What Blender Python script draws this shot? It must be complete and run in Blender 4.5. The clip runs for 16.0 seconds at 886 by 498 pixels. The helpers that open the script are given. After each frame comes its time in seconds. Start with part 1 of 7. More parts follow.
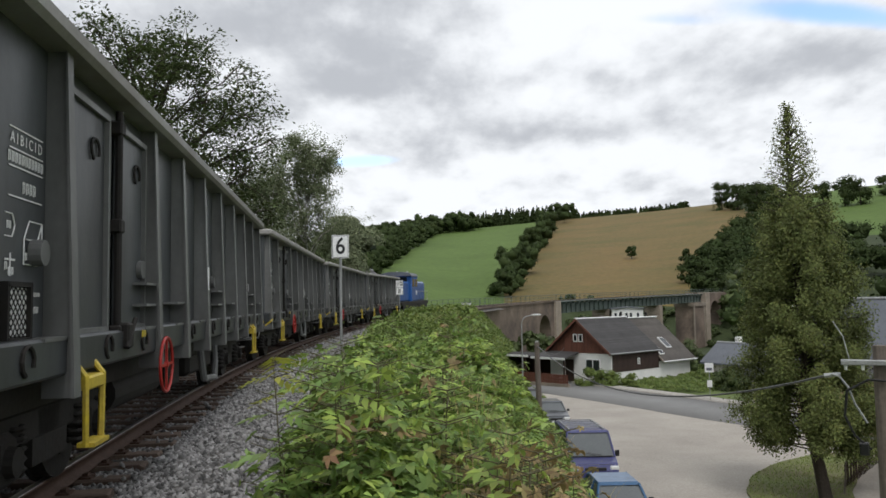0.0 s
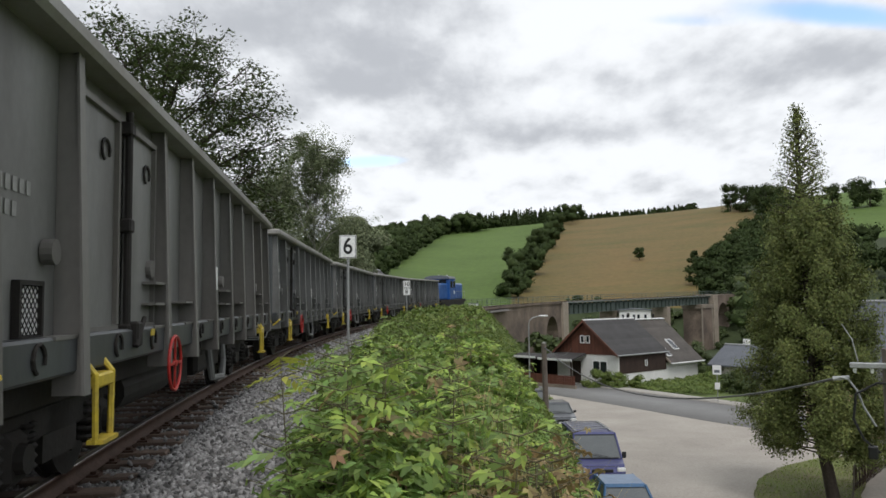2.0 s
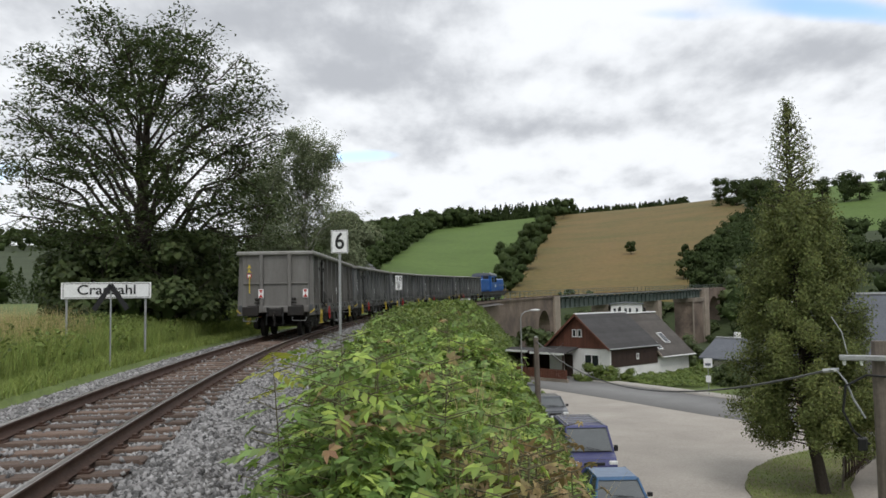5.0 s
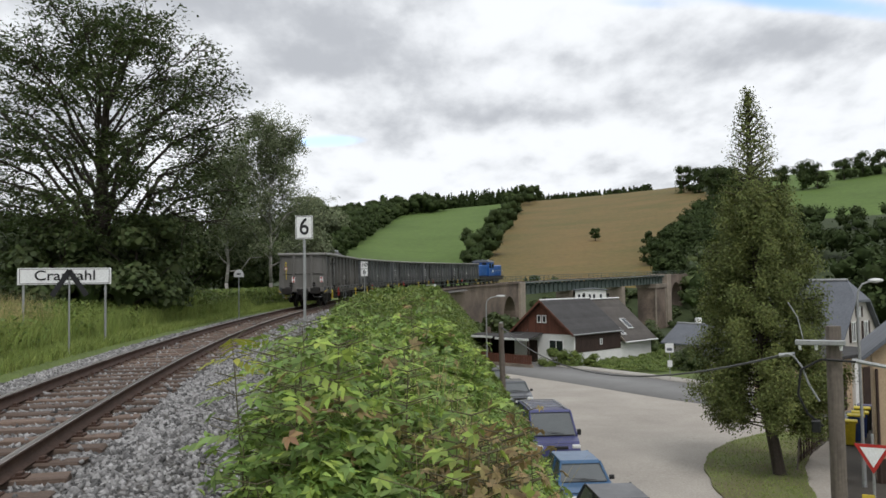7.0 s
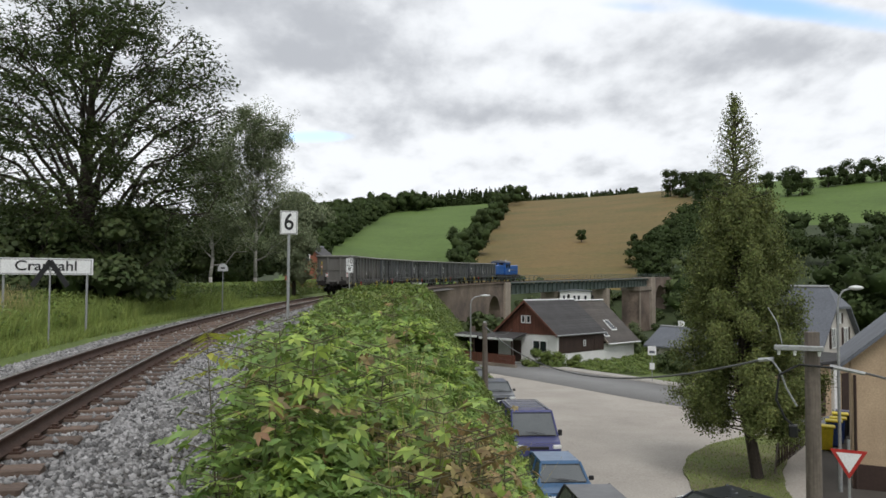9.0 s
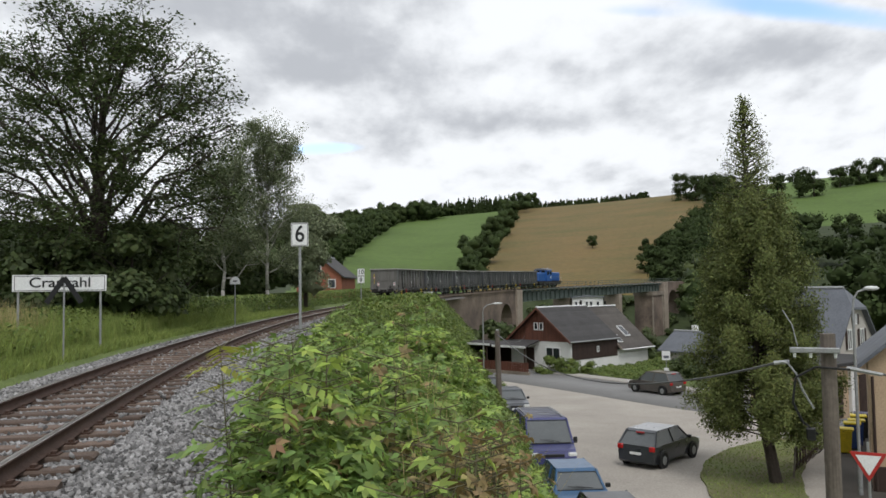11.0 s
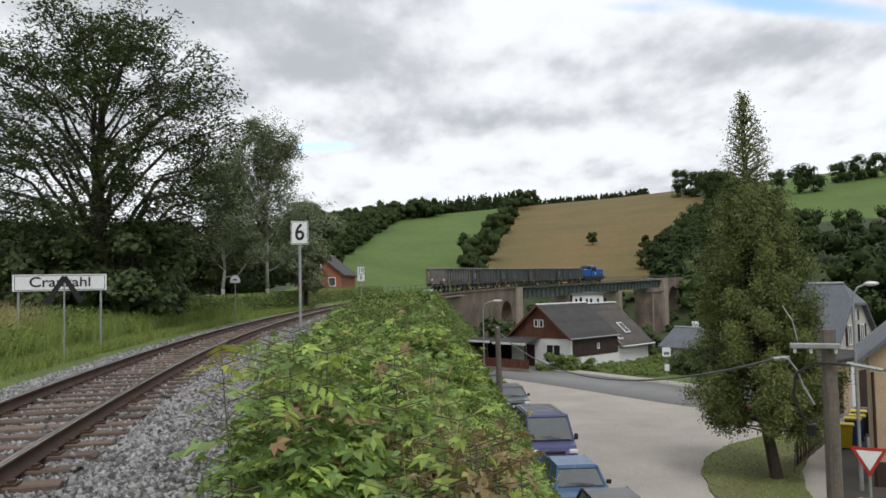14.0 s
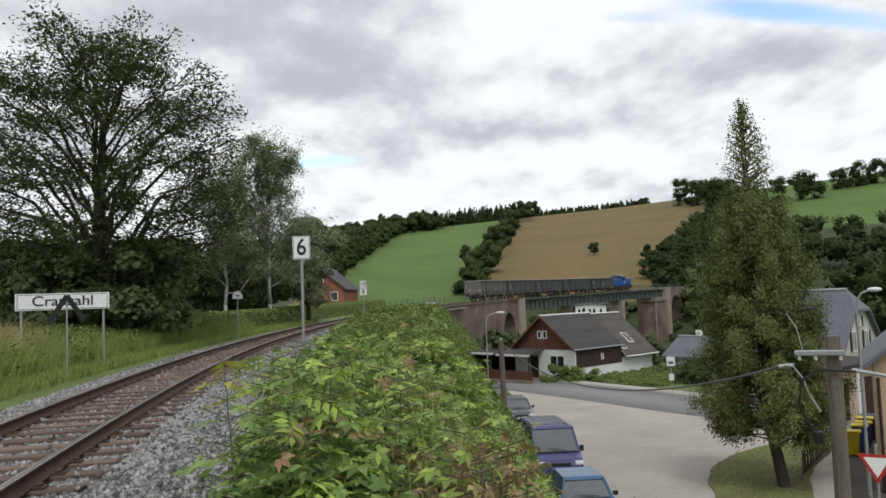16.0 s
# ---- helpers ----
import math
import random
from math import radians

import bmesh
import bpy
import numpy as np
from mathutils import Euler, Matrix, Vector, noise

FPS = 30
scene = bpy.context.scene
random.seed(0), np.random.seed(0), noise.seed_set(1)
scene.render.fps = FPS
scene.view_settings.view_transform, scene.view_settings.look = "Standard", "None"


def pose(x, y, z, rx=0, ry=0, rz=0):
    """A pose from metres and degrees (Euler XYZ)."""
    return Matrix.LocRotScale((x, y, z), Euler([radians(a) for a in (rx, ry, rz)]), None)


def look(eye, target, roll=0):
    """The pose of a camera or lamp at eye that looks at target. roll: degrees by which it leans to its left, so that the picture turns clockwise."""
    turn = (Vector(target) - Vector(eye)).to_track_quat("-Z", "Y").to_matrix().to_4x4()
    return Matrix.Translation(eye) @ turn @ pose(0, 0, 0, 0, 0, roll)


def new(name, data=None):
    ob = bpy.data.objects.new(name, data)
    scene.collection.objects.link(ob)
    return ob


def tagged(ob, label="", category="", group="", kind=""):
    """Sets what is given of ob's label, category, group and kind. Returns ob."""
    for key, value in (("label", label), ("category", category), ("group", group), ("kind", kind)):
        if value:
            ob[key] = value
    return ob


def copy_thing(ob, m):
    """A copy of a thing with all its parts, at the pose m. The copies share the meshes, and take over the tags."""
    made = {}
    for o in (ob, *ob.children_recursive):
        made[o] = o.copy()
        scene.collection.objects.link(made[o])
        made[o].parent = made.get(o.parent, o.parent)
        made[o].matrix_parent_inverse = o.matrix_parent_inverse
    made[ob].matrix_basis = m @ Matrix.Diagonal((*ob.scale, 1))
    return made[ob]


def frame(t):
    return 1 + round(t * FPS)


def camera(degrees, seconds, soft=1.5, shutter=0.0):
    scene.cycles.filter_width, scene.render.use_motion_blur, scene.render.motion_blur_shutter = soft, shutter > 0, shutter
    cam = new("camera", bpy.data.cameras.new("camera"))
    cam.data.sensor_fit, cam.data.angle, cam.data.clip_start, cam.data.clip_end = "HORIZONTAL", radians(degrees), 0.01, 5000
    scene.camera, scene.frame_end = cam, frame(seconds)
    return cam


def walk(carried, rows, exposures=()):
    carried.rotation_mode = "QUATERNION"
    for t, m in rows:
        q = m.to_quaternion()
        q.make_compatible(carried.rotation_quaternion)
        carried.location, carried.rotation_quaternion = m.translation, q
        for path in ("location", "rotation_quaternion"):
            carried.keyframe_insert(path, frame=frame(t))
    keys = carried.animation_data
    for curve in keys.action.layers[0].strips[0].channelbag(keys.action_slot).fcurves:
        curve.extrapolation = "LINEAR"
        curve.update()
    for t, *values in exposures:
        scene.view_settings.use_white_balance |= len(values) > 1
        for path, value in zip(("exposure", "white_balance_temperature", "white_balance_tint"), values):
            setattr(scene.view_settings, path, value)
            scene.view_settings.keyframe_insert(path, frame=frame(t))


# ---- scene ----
EYE_Z = 1.45
cam = camera(60, 16.0, soft=1.6)
# seconds, aside, ahead, up, yaw, pitch, roll
PATH = [
    (0.0, 0.0, 0, 0, -0.09, 4.03, 0.98), (0.5, 0.0, 0, 0, -0.01, 4.22, 0.68), (1.0, 0.0, 0, 0, 0.42, 4.21, 0.28),
    (1.5, 0.0, 0, 0, 0.66, 4.25, 0.43), (2.0, 0.0, 0, 0, 0.44, 4.08, 0.68), (2.5, 0.0, 0, 0, 0.33, 3.98, 0.64),
    (3.0, 0.0, 0, 0, -0.25, 3.99, 0.71), (3.5, 0.0, 0, 0, -0.22, 3.95, 0.62), (6.0, 0.0, 0, 0, -0.36, 3.54, 1.39),
    (6.5, 0.0, 0, 0, -0.64, 3.34, 1.69), (7.0, 0.02, 0, 0, -2.68, 2.59, 0.91), (7.5, 0.05, 0, 0, -4.73, 2.12, 0.65),
    (8.0, 0.07, 0, 0, -4.89, 1.4, -1.83), (8.5, 0.07, 0, 0, -5.28, 3.07, -0.51), (9.0, 0.06, 0, 0, -3.75, 2.47, -0.28),
    (11.5, 0.06, 0, 0, -2.92, 3.21, 0.97), (12.0, 0.06, 0, 0, -2.96, 3.01, 1.14), (12.5, 0.06, 0, 0, -3.05, 3.47, 1.43),
    (13.0, 0.06, 0, 0, -3.23, 3.44, 1.31), (13.5, 0.06, 0, 0, -3.63, 3.6, 2.31), (14.0, 0.06, 0, 0, -2.88, 2.95, 1.15),
    (14.5, 0.06, 0, 0, -2.67, 3.93, 1.46), (15.0, 0.06, 0, 0, -2.42, 3.83, 1.58), (15.5, 0.06, 0, 0, -2.56, 4.13, 2.37),
    (16.0, 0.06, 0, 0, -2.69, 3.9, 2.07)]
walk(cam, [(t, pose(x, y, EYE_Z + z, 90 + p, r, w)) for t, x, y, z, w, p, r in PATH])

# ---- light ----
SUN_EL, SUN_AZ = 58, 172          # azimuth from north (+y) clockwise
scene.view_settings.exposure = 0.0
world = bpy.data.worlds.new("sky")
scene.world = world
world.use_nodes = True


def build_sky():
    nt = world.node_tree
    nt.nodes.clear()
    N, L = nt.nodes.new, nt.links.new
    out, bg = N("ShaderNodeOutputWorld"), N("ShaderNodeBackground")
    sky = N("ShaderNodeTexSky")
    sky.sky_type, sky.sun_disc = "NISHITA", False
    sky.sun_elevation, sky.sun_rotation = radians(SUN_EL), radians(SUN_AZ)
    sky.air_density, sky.dust_density = 1.0, 0.6
    dim = N("ShaderNodeVectorMath")
    dim.operation = "SCALE"
    dim.inputs["Scale"].default_value = 0.27
    L(sky.outputs[0], dim.inputs[0])
    tc, sep = N("ShaderNodeTexCoord"), N("ShaderNodeSeparateXYZ")
    L(tc.outputs["Generated"], sep.inputs[0])

    def m(op, a, b=None, c=None, clamp=False):
        n = N("ShaderNodeMath")
        n.operation, n.use_clamp = op, clamp
        for i, v in enumerate((a, b, c)):
            if v is None:
                continue
            if isinstance(v, (int, float)):
                n.inputs[i].default_value = v
            else:
                L(v, n.inputs[i])
        return n.outputs[0]

    x, y, z = sep.outputs
    up = m("MAXIMUM", z, 0.0)
    deep = m("ADD", up, 0.30)
    u, v = m("DIVIDE", x, deep), m("DIVIDE", y, deep)
    at = N("ShaderNodeCombineXYZ")
    L(m("MULTIPLY", u, 1.35), at.inputs[0]), L(v, at.inputs[1])

    def fbm(scale, detail, rough, shift, warp=0.0):
        n = N("ShaderNodeTexNoise")
        n.inputs["Scale"].default_value, n.inputs["Detail"].default_value = scale, detail
        n.inputs["Roughness"].default_value, n.inputs["Distortion"].default_value = rough, warp
        s = N("ShaderNodeVectorMath")
        s.operation = "ADD"
        s.inputs[1].default_value = shift
        L(at.outputs[0], s.inputs[0])
        L(s.outputs[0], n.inputs["Vector"])
        return n.outputs["Fac"]

    def smooth(a, lo, hi, to0=0.0, to1=1.0):
        n = N("ShaderNodeMapRange")
        n.interpolation_type = "SMOOTHSTEP"
        for i, val in zip((1, 2, 3, 4), (lo, hi, to0, to1)):
            n.inputs[i].default_value = val
        L(a, n.inputs[0])
        return n.outputs[0]

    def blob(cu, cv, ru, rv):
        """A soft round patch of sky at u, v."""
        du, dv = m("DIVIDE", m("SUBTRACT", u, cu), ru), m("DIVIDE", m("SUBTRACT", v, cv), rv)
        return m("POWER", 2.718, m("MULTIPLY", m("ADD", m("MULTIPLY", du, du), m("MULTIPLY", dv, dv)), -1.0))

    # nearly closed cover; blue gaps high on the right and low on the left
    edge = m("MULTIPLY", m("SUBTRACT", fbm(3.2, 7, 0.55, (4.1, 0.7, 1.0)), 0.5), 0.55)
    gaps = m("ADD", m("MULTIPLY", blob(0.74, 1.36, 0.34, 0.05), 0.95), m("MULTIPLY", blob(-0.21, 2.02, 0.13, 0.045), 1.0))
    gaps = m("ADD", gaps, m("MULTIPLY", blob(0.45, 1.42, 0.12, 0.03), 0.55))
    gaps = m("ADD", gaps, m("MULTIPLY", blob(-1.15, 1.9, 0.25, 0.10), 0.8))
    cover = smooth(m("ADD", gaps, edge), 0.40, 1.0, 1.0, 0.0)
    # grey undersides: broad soft masses, lit along their upper rims
    n1, n2 = fbm(2.3, 8, 0.54, (7.7, 3.4, 2.0)), fbm(2.3, 8, 0.54, (7.7, 3.50, 2.0))
    rim = m("MULTIPLY", m("SUBTRACT", n1, n2), 3.4)
    big = m("SUBTRACT", fbm(1.6, 6, 0.5, (1.7, 9.1, 4.0)), 0.5)
    low = smooth(v, 1.5, 2.3)
    body = m("ADD", m("ADD", m("MULTIPLY", big, 1.5), 0.64), rim)
    body = m("ADD", body, m("MULTIPLY", low, 0.12))
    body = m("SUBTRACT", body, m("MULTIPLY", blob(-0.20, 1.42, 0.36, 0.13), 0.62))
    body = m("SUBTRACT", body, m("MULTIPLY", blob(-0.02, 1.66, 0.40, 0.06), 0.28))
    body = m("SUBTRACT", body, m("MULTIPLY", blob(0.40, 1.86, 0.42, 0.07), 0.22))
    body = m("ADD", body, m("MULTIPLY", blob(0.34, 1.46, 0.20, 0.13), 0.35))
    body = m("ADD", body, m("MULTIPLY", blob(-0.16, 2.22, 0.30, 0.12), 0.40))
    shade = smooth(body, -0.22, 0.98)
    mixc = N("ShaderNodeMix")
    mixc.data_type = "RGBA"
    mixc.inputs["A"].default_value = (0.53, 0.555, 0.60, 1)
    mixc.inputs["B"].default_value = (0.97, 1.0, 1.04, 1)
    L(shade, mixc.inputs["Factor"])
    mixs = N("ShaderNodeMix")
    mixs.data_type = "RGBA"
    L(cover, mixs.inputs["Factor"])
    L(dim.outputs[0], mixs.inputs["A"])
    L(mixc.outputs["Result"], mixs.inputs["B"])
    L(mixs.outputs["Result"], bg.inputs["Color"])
    L(bg.outputs[0], out.inputs[0])


build_sky()
sun = new("sun", bpy.data.lights.new("sun", "SUN"))
sun.data.energy, sun.data.angle, sun.data.color = 1.55, radians(20), (1.0, 0.975, 0.95)
_e, _a = radians(SUN_EL), radians(SUN_AZ)
sun.matrix_world = look((math.sin(_a) * math.cos(_e) * 60, math.cos(_a) * math.cos(_e) * 60, math.sin(_e) * 60), (0, 0, 0))


# ---- materials ----
def mat(name, base, rough=0.8, metal=0.0, dark=None, scale=2.0, fine=30.0, bump=0.2, amount=0.6, vary=0.0, island=0.0, coat=0.0,
        dist=0.01, trans=0.0, streak=None, spec=0.4, grain=0.18):
    """Node paint: base to dark over a broad noise, a fine grain on top, relief from both."""
    mt = bpy.data.materials.new(name)
    mt.use_nodes = True
    nt = mt.node_tree
    N, L = nt.nodes.new, nt.links.new
    bs = nt.nodes["Principled BSDF"]
    tc = N("ShaderNodeTexCoord")
    vec = tc.outputs["Object"]
    if streak:
        mp = N("ShaderNodeMapping")
        mp.inputs["Scale"].default_value = streak
        L(vec, mp.inputs[0])
        vec = mp.outputs[0]
    a, b = N("ShaderNodeTexNoise"), N("ShaderNodeTexNoise")
    a.inputs["Scale"].default_value, a.inputs["Detail"].default_value, a.inputs["Roughness"].default_value = scale, 6, 0.62
    b.inputs["Scale"].default_value, b.inputs["Detail"].default_value = fine, 4
    L(vec, a.inputs[0]), L(tc.outputs["Object"], b.inputs[0])
    rp = N("ShaderNodeMapRange")
    rp.inputs[1].default_value, rp.inputs[2].default_value = 0.35, 0.68
    rp.inputs[3].default_value, rp.inputs[4].default_value = 0.0, amount
    L(a.outputs["Fac"], rp.inputs[0])
    mx = N("ShaderNodeMix")
    mx.data_type = "RGBA"
    d = dark or tuple(c * 0.6 for c in base)
    mx.inputs["A"].default_value, mx.inputs["B"].default_value = (*base, 1), (*d, 1)
    L(rp.outputs[0], mx.inputs["Factor"])
    hs = N("ShaderNodeHueSaturation")
    L(mx.outputs["Result"], hs.inputs["Color"])
    g = N("ShaderNodeMapRange")
    g.inputs[1].default_value, g.inputs[2].default_value, g.inputs[3].default_value, g.inputs[4].default_value = 0.25, 0.75, 1 - grain, 1 + grain
    L(b.outputs["Fac"], g.inputs[0])
    val = g.outputs[0]
    for amt, node, sock in ((vary, "ShaderNodeObjectInfo", "Random"), (island, "ShaderNodeNewGeometry", "Random Per Island")):
        if amt:
            r, k, mu = N(node), N("ShaderNodeMapRange"), N("ShaderNodeMath")
            k.inputs[3].default_value, k.inputs[4].default_value = 1 - amt, 1 + amt
            L(r.outputs[sock], k.inputs[0])
            mu.operation = "MULTIPLY"
            L(val, mu.inputs[0]), L(k.outputs[0], mu.inputs[1])
            val = mu.outputs[0]
            if amt == island:
                k2 = N("ShaderNodeMapRange")
                k2.inputs[3].default_value, k2.inputs[4].default_value = 0.5 - 0.04 * amt, 0.5 + 0.04 * amt
                wn = N("ShaderNodeTexWhiteNoise")
                wn.noise_dimensions = "1D"
                L(r.outputs[sock], wn.inputs["W"])
                L(wn.outputs["Value"], k2.inputs[0])
                L(k2.outputs[0], hs.inputs["Hue"])
    L(val, hs.inputs["Value"])
    L(hs.outputs[0], bs.inputs["Base Color"])
    rr = N("ShaderNodeMapRange")
    rr.inputs[3].default_value, rr.inputs[4].default_value = max(0.03, rough - 0.12), min(1, rough + 0.12)
    L(a.outputs["Fac"], rr.inputs[0])
    L(rr.outputs[0], bs.inputs["Roughness"])
    bs.inputs["Metallic"].default_value = metal
    bs.inputs["Specular IOR Level"].default_value = spec
    bs.inputs["Coat Weight"].default_value = coat
    if trans:
        t = N("ShaderNodeBsdfTranslucent")
        L(hs.outputs[0], t.inputs["Color"])
        ms = N("ShaderNodeMixShader")
        ms.inputs[0].default_value = trans
        L(bs.outputs[0], ms.inputs[1]), L(t.outputs[0], ms.inputs[2])
        L(ms.outputs[0], nt.nodes["Material Output"].inputs[0])
    if bump:
        bp = N("ShaderNodeBump")
        bp.inputs["Strength"].default_value, bp.inputs["Distance"].default_value = bump, dist
        ad = N("ShaderNodeMath")
        ad.operation = "ADD"
        L(a.outputs["Fac"], ad.inputs[0]), L(b.outputs["Fac"], ad.inputs[1])
        L(ad.outputs[0], bp.inputs["Height"])
        L(bp.outputs[0], bs.inputs["Normal"])
    return mt


def glass(name, tint=(0.02, 0.025, 0.03), rough=0.06):
    mt = mat(name, tint, rough, 0.0, bump=0.0, scale=0.8, amount=0.4, coat=0.3)
    return mt


M = {}
M["wagon"] = mat("wagon_paint", (0.165, 0.161, 0.152), 0.6, 0.1, dark=(0.085, 0.077, 0.068), scale=0.9, fine=14, bump=0.12, streak=(1.4, 1.4, 0.35), amount=0.75, vary=0.18, grain=0.06)
# dark wagon paint, darkened further for the shade between the side posts
M["wagon_panel"] = mat("shade_dark_wagon_sheet", (0.072, 0.079, 0.084), 0.42, 0.1, dark=(0.036, 0.038, 0.039), scale=0.9, fine=14, bump=0.12, streak=(1.4, 1.4, 0.35), amount=0.85, vary=0.25, grain=0.06)
# same wagons' posts, lighter: the light they catch is put into the paint
M["wagon_post"] = mat("lit_wagon_post_paint", (0.175, 0.18, 0.178), 0.5, 0.1, dark=(0.085, 0.085, 0.08), scale=1.2, fine=14, bump=0.12, streak=(1.4, 1.4, 0.5), amount=0.8, vary=0.2, grain=0.06)
M["wagon_pale"] = mat("grimy_grey_wagon_sheet", (0.19, 0.193, 0.188), 0.55, 0.1, dark=(0.11, 0.107, 0.102), scale=0.9, fine=14, bump=0.12, streak=(1.4, 1.4, 0.35), amount=0.8, vary=0.08, grain=0.06)
M["lane"] = mat("dark_lane_surface", (0.10, 0.088, 0.076), 0.95, dark=(0.06, 0.052, 0.045), scale=0.6, fine=20, bump=0.4)
M["wagon_top"] = mat("worn_rail_paint", (0.28, 0.278, 0.265), 0.6, 0.15, dark=(0.16, 0.14, 0.12), scale=1.5, fine=25, bump=0.12, vary=0.1, grain=0.06)
M["wagon_dark"] = mat("sooty_iron", (0.018, 0.017, 0.016), 0.75, 0.3, dark=(0.03, 0.024, 0.02), scale=3, fine=20, bump=0.3)
M["yellow"] = mat("yellow_paint", (0.55, 0.42, 0.04), 0.5, scale=6, dark=(0.30, 0.22, 0.06))
M["red"] = mat("red_paint", (0.42, 0.03, 0.025), 0.45, scale=6)
M["white"] = mat("white_enamel", (0.75, 0.76, 0.76), 0.4, scale=3, dark=(0.62, 0.62, 0.60), amount=0.5, bump=0.05)
M["faded"] = mat("faded_pale_paint", (0.27, 0.27, 0.265), 0.7, dark=(0.18, 0.18, 0.176), scale=6, fine=20, bump=0.05)
M["black"] = mat("black_enamel", (0.012, 0.012, 0.013), 0.45, bump=0.05)
M["loco"] = mat("blue_loco_paint", (0.02, 0.10, 0.33), 0.4, dark=(0.015, 0.07, 0.25), scale=1.5, bump=0.1, coat=0.3)
M["rust"] = mat("rail_rust", (0.085, 0.048, 0.034), 0.75, 0.3, dark=(0.045, 0.028, 0.022), scale=4, fine=40, bump=0.35)
M["steel"] = mat("polished_rail_head", (0.42, 0.40, 0.38), 0.32, 0.9, dark=(0.25, 0.2, 0.17), scale=3, bump=0.1)
M["sleeper"] = mat("weathered_sleeper_wood", (0.14, 0.098, 0.075), 0.85, dark=(0.065, 0.048, 0.04), scale=3, fine=30, bump=0.5, streak=(0.5, 5, 5), vary=0.3, dist=0.02)
M["ballast"] = mat("grey_ballast_stone", (0.235, 0.232, 0.23), 0.9, dark=(0.10, 0.095, 0.092), scale=6, fine=60, bump=0.3, island=0.75)
M["ballast_bed"] = mat("ballast_bed_grit", (0.17, 0.16, 0.15), 0.95, dark=(0.07, 0.065, 0.06), scale=14, fine=60, bump=1.0, dist=0.05, amount=0.9)
M["grass"] = mat("grass_ground", (0.12, 0.16, 0.045), 0.95, dark=(0.08, 0.11, 0.032), scale=0.35, fine=6, bump=0.8, dist=0.08)
M["verge"] = mat("trodden_verge_grass", (0.13, 0.155, 0.05), 0.95, dark=(0.135, 0.105, 0.065), scale=0.5, fine=8, bump=0.8, dist=0.06, amount=0.9)
M["meadow"] = mat("green_meadow", (0.082, 0.135, 0.022), 0.95, dark=(0.055, 0.095, 0.016), scale=0.02, fine=0.4, bump=0.3, dist=0.3, amount=0.8)
M["field"] = mat("ripe_brown_field", (0.148, 0.096, 0.030), 0.95, dark=(0.092, 0.085, 0.025), scale=0.022, fine=0.5, bump=0.3, dist=0.3, amount=0.9, streak=(1, 2.2, 1))
M["asphalt"] = mat("grey_asphalt", (0.20, 0.198, 0.195), 0.9, dark=(0.15, 0.148, 0.145), scale=0.25, fine=60, bump=0.25)
M["gravelyard"] = mat("pale_gravel_yard", (0.37, 0.34, 0.30), 0.95, dark=(0.27, 0.245, 0.215), scale=0.22, fine=12, bump=0.35, amount=0.9)
M["stone"] = mat("brown_viaduct_stone", (0.225, 0.172, 0.135), 0.9, dark=(0.085, 0.066, 0.055), scale=0.18, fine=2.2, bump=0.6, dist=0.08, amount=0.95)
M["stone_light"] = mat("pale_dressed_stone", (0.30, 0.255, 0.205), 0.9, dark=(0.16, 0.13, 0.105), scale=0.5, fine=3, bump=0.4, dist=0.05, vary=0.2)
M["girder"] = mat("green_grey_bridge_steel", (0.105, 0.135, 0.12), 0.6, 0.2, dark=(0.07, 0.085, 0.075), scale=0.4, fine=3, bump=0.15)
# ground under the woods: the trees' shade is put into its dark green
M["wood_floor"] = mat("shaded_wood_floor", (0.035, 0.05, 0.016), 0.95, dark=(0.02, 0.03, 0.01), scale=0.05, fine=0.7, bump=0.5, dist=0.3)
M["leaf_tip2"] = mat("light_green_leaves", (0.31, 0.41, 0.085), 0.5, dark=(0.19, 0.30, 0.06), scale=1.5, fine=6, bump=0.0, island=0.35, trans=0.35)
M["leaf_far"] = mat("far_leaves", (0.046, 0.066, 0.022), 0.9, dark=(0.022, 0.036, 0.012), scale=0.07, fine=0.7, bump=0.0, island=0.22, trans=0.10, spec=0.15)
M["leaf_tree"] = mat("dark_tree_leaves", (0.07, 0.095, 0.03), 0.7, dark=(0.045, 0.07, 0.022), scale=0.5, fine=3, bump=0.0, island=0.45, trans=0.22)
M["leaf_birch"] = mat("birch_leaves", (0.19, 0.22, 0.12), 0.7, dark=(0.12, 0.15, 0.08), scale=0.5, fine=3, bump=0.0, island=0.4, trans=0.25)
M["leaf_cyp"] = mat("cypress_sprays", (0.122, 0.142, 0.036), 0.75, dark=(0.072, 0.098, 0.028), scale=0.9, fine=4, bump=0.0, island=0.45, trans=0.15)
M["leaf_bush"] = mat("bright_shrub_leaves", (0.20, 0.295, 0.072), 0.5, dark=(0.085, 0.15, 0.045), scale=1.3, fine=6, bump=0.0, island=0.4, trans=0.35)
M["leaf_bush_far"] = mat("shrub_leaves", (0.165, 0.215, 0.05), 0.6, dark=(0.075, 0.125, 0.032), scale=0.6, fine=3, bump=0.0, island=0.45, trans=0.3)
M["leaf_red"] = mat("reddish_maple_leaves", (0.30, 0.185, 0.095), 0.55, dark=(0.19, 0.23, 0.07), scale=2, fine=8, bump=0.0, island=0.45, trans=0.3)
M["leaf_tip"] = mat("young_yellow_leaves", (0.33, 0.36, 0.05), 0.5, dark=(0.25, 0.22, 0.04), scale=3, fine=8, bump=0.0, island=0.3, trans=0.35)
M["straw"] = mat("dry_grass_stems", (0.46, 0.38, 0.19), 0.8, dark=(0.3, 0.25, 0.1), scale=1.0, fine=8, bump=0.0, island=0.4, trans=0.2)
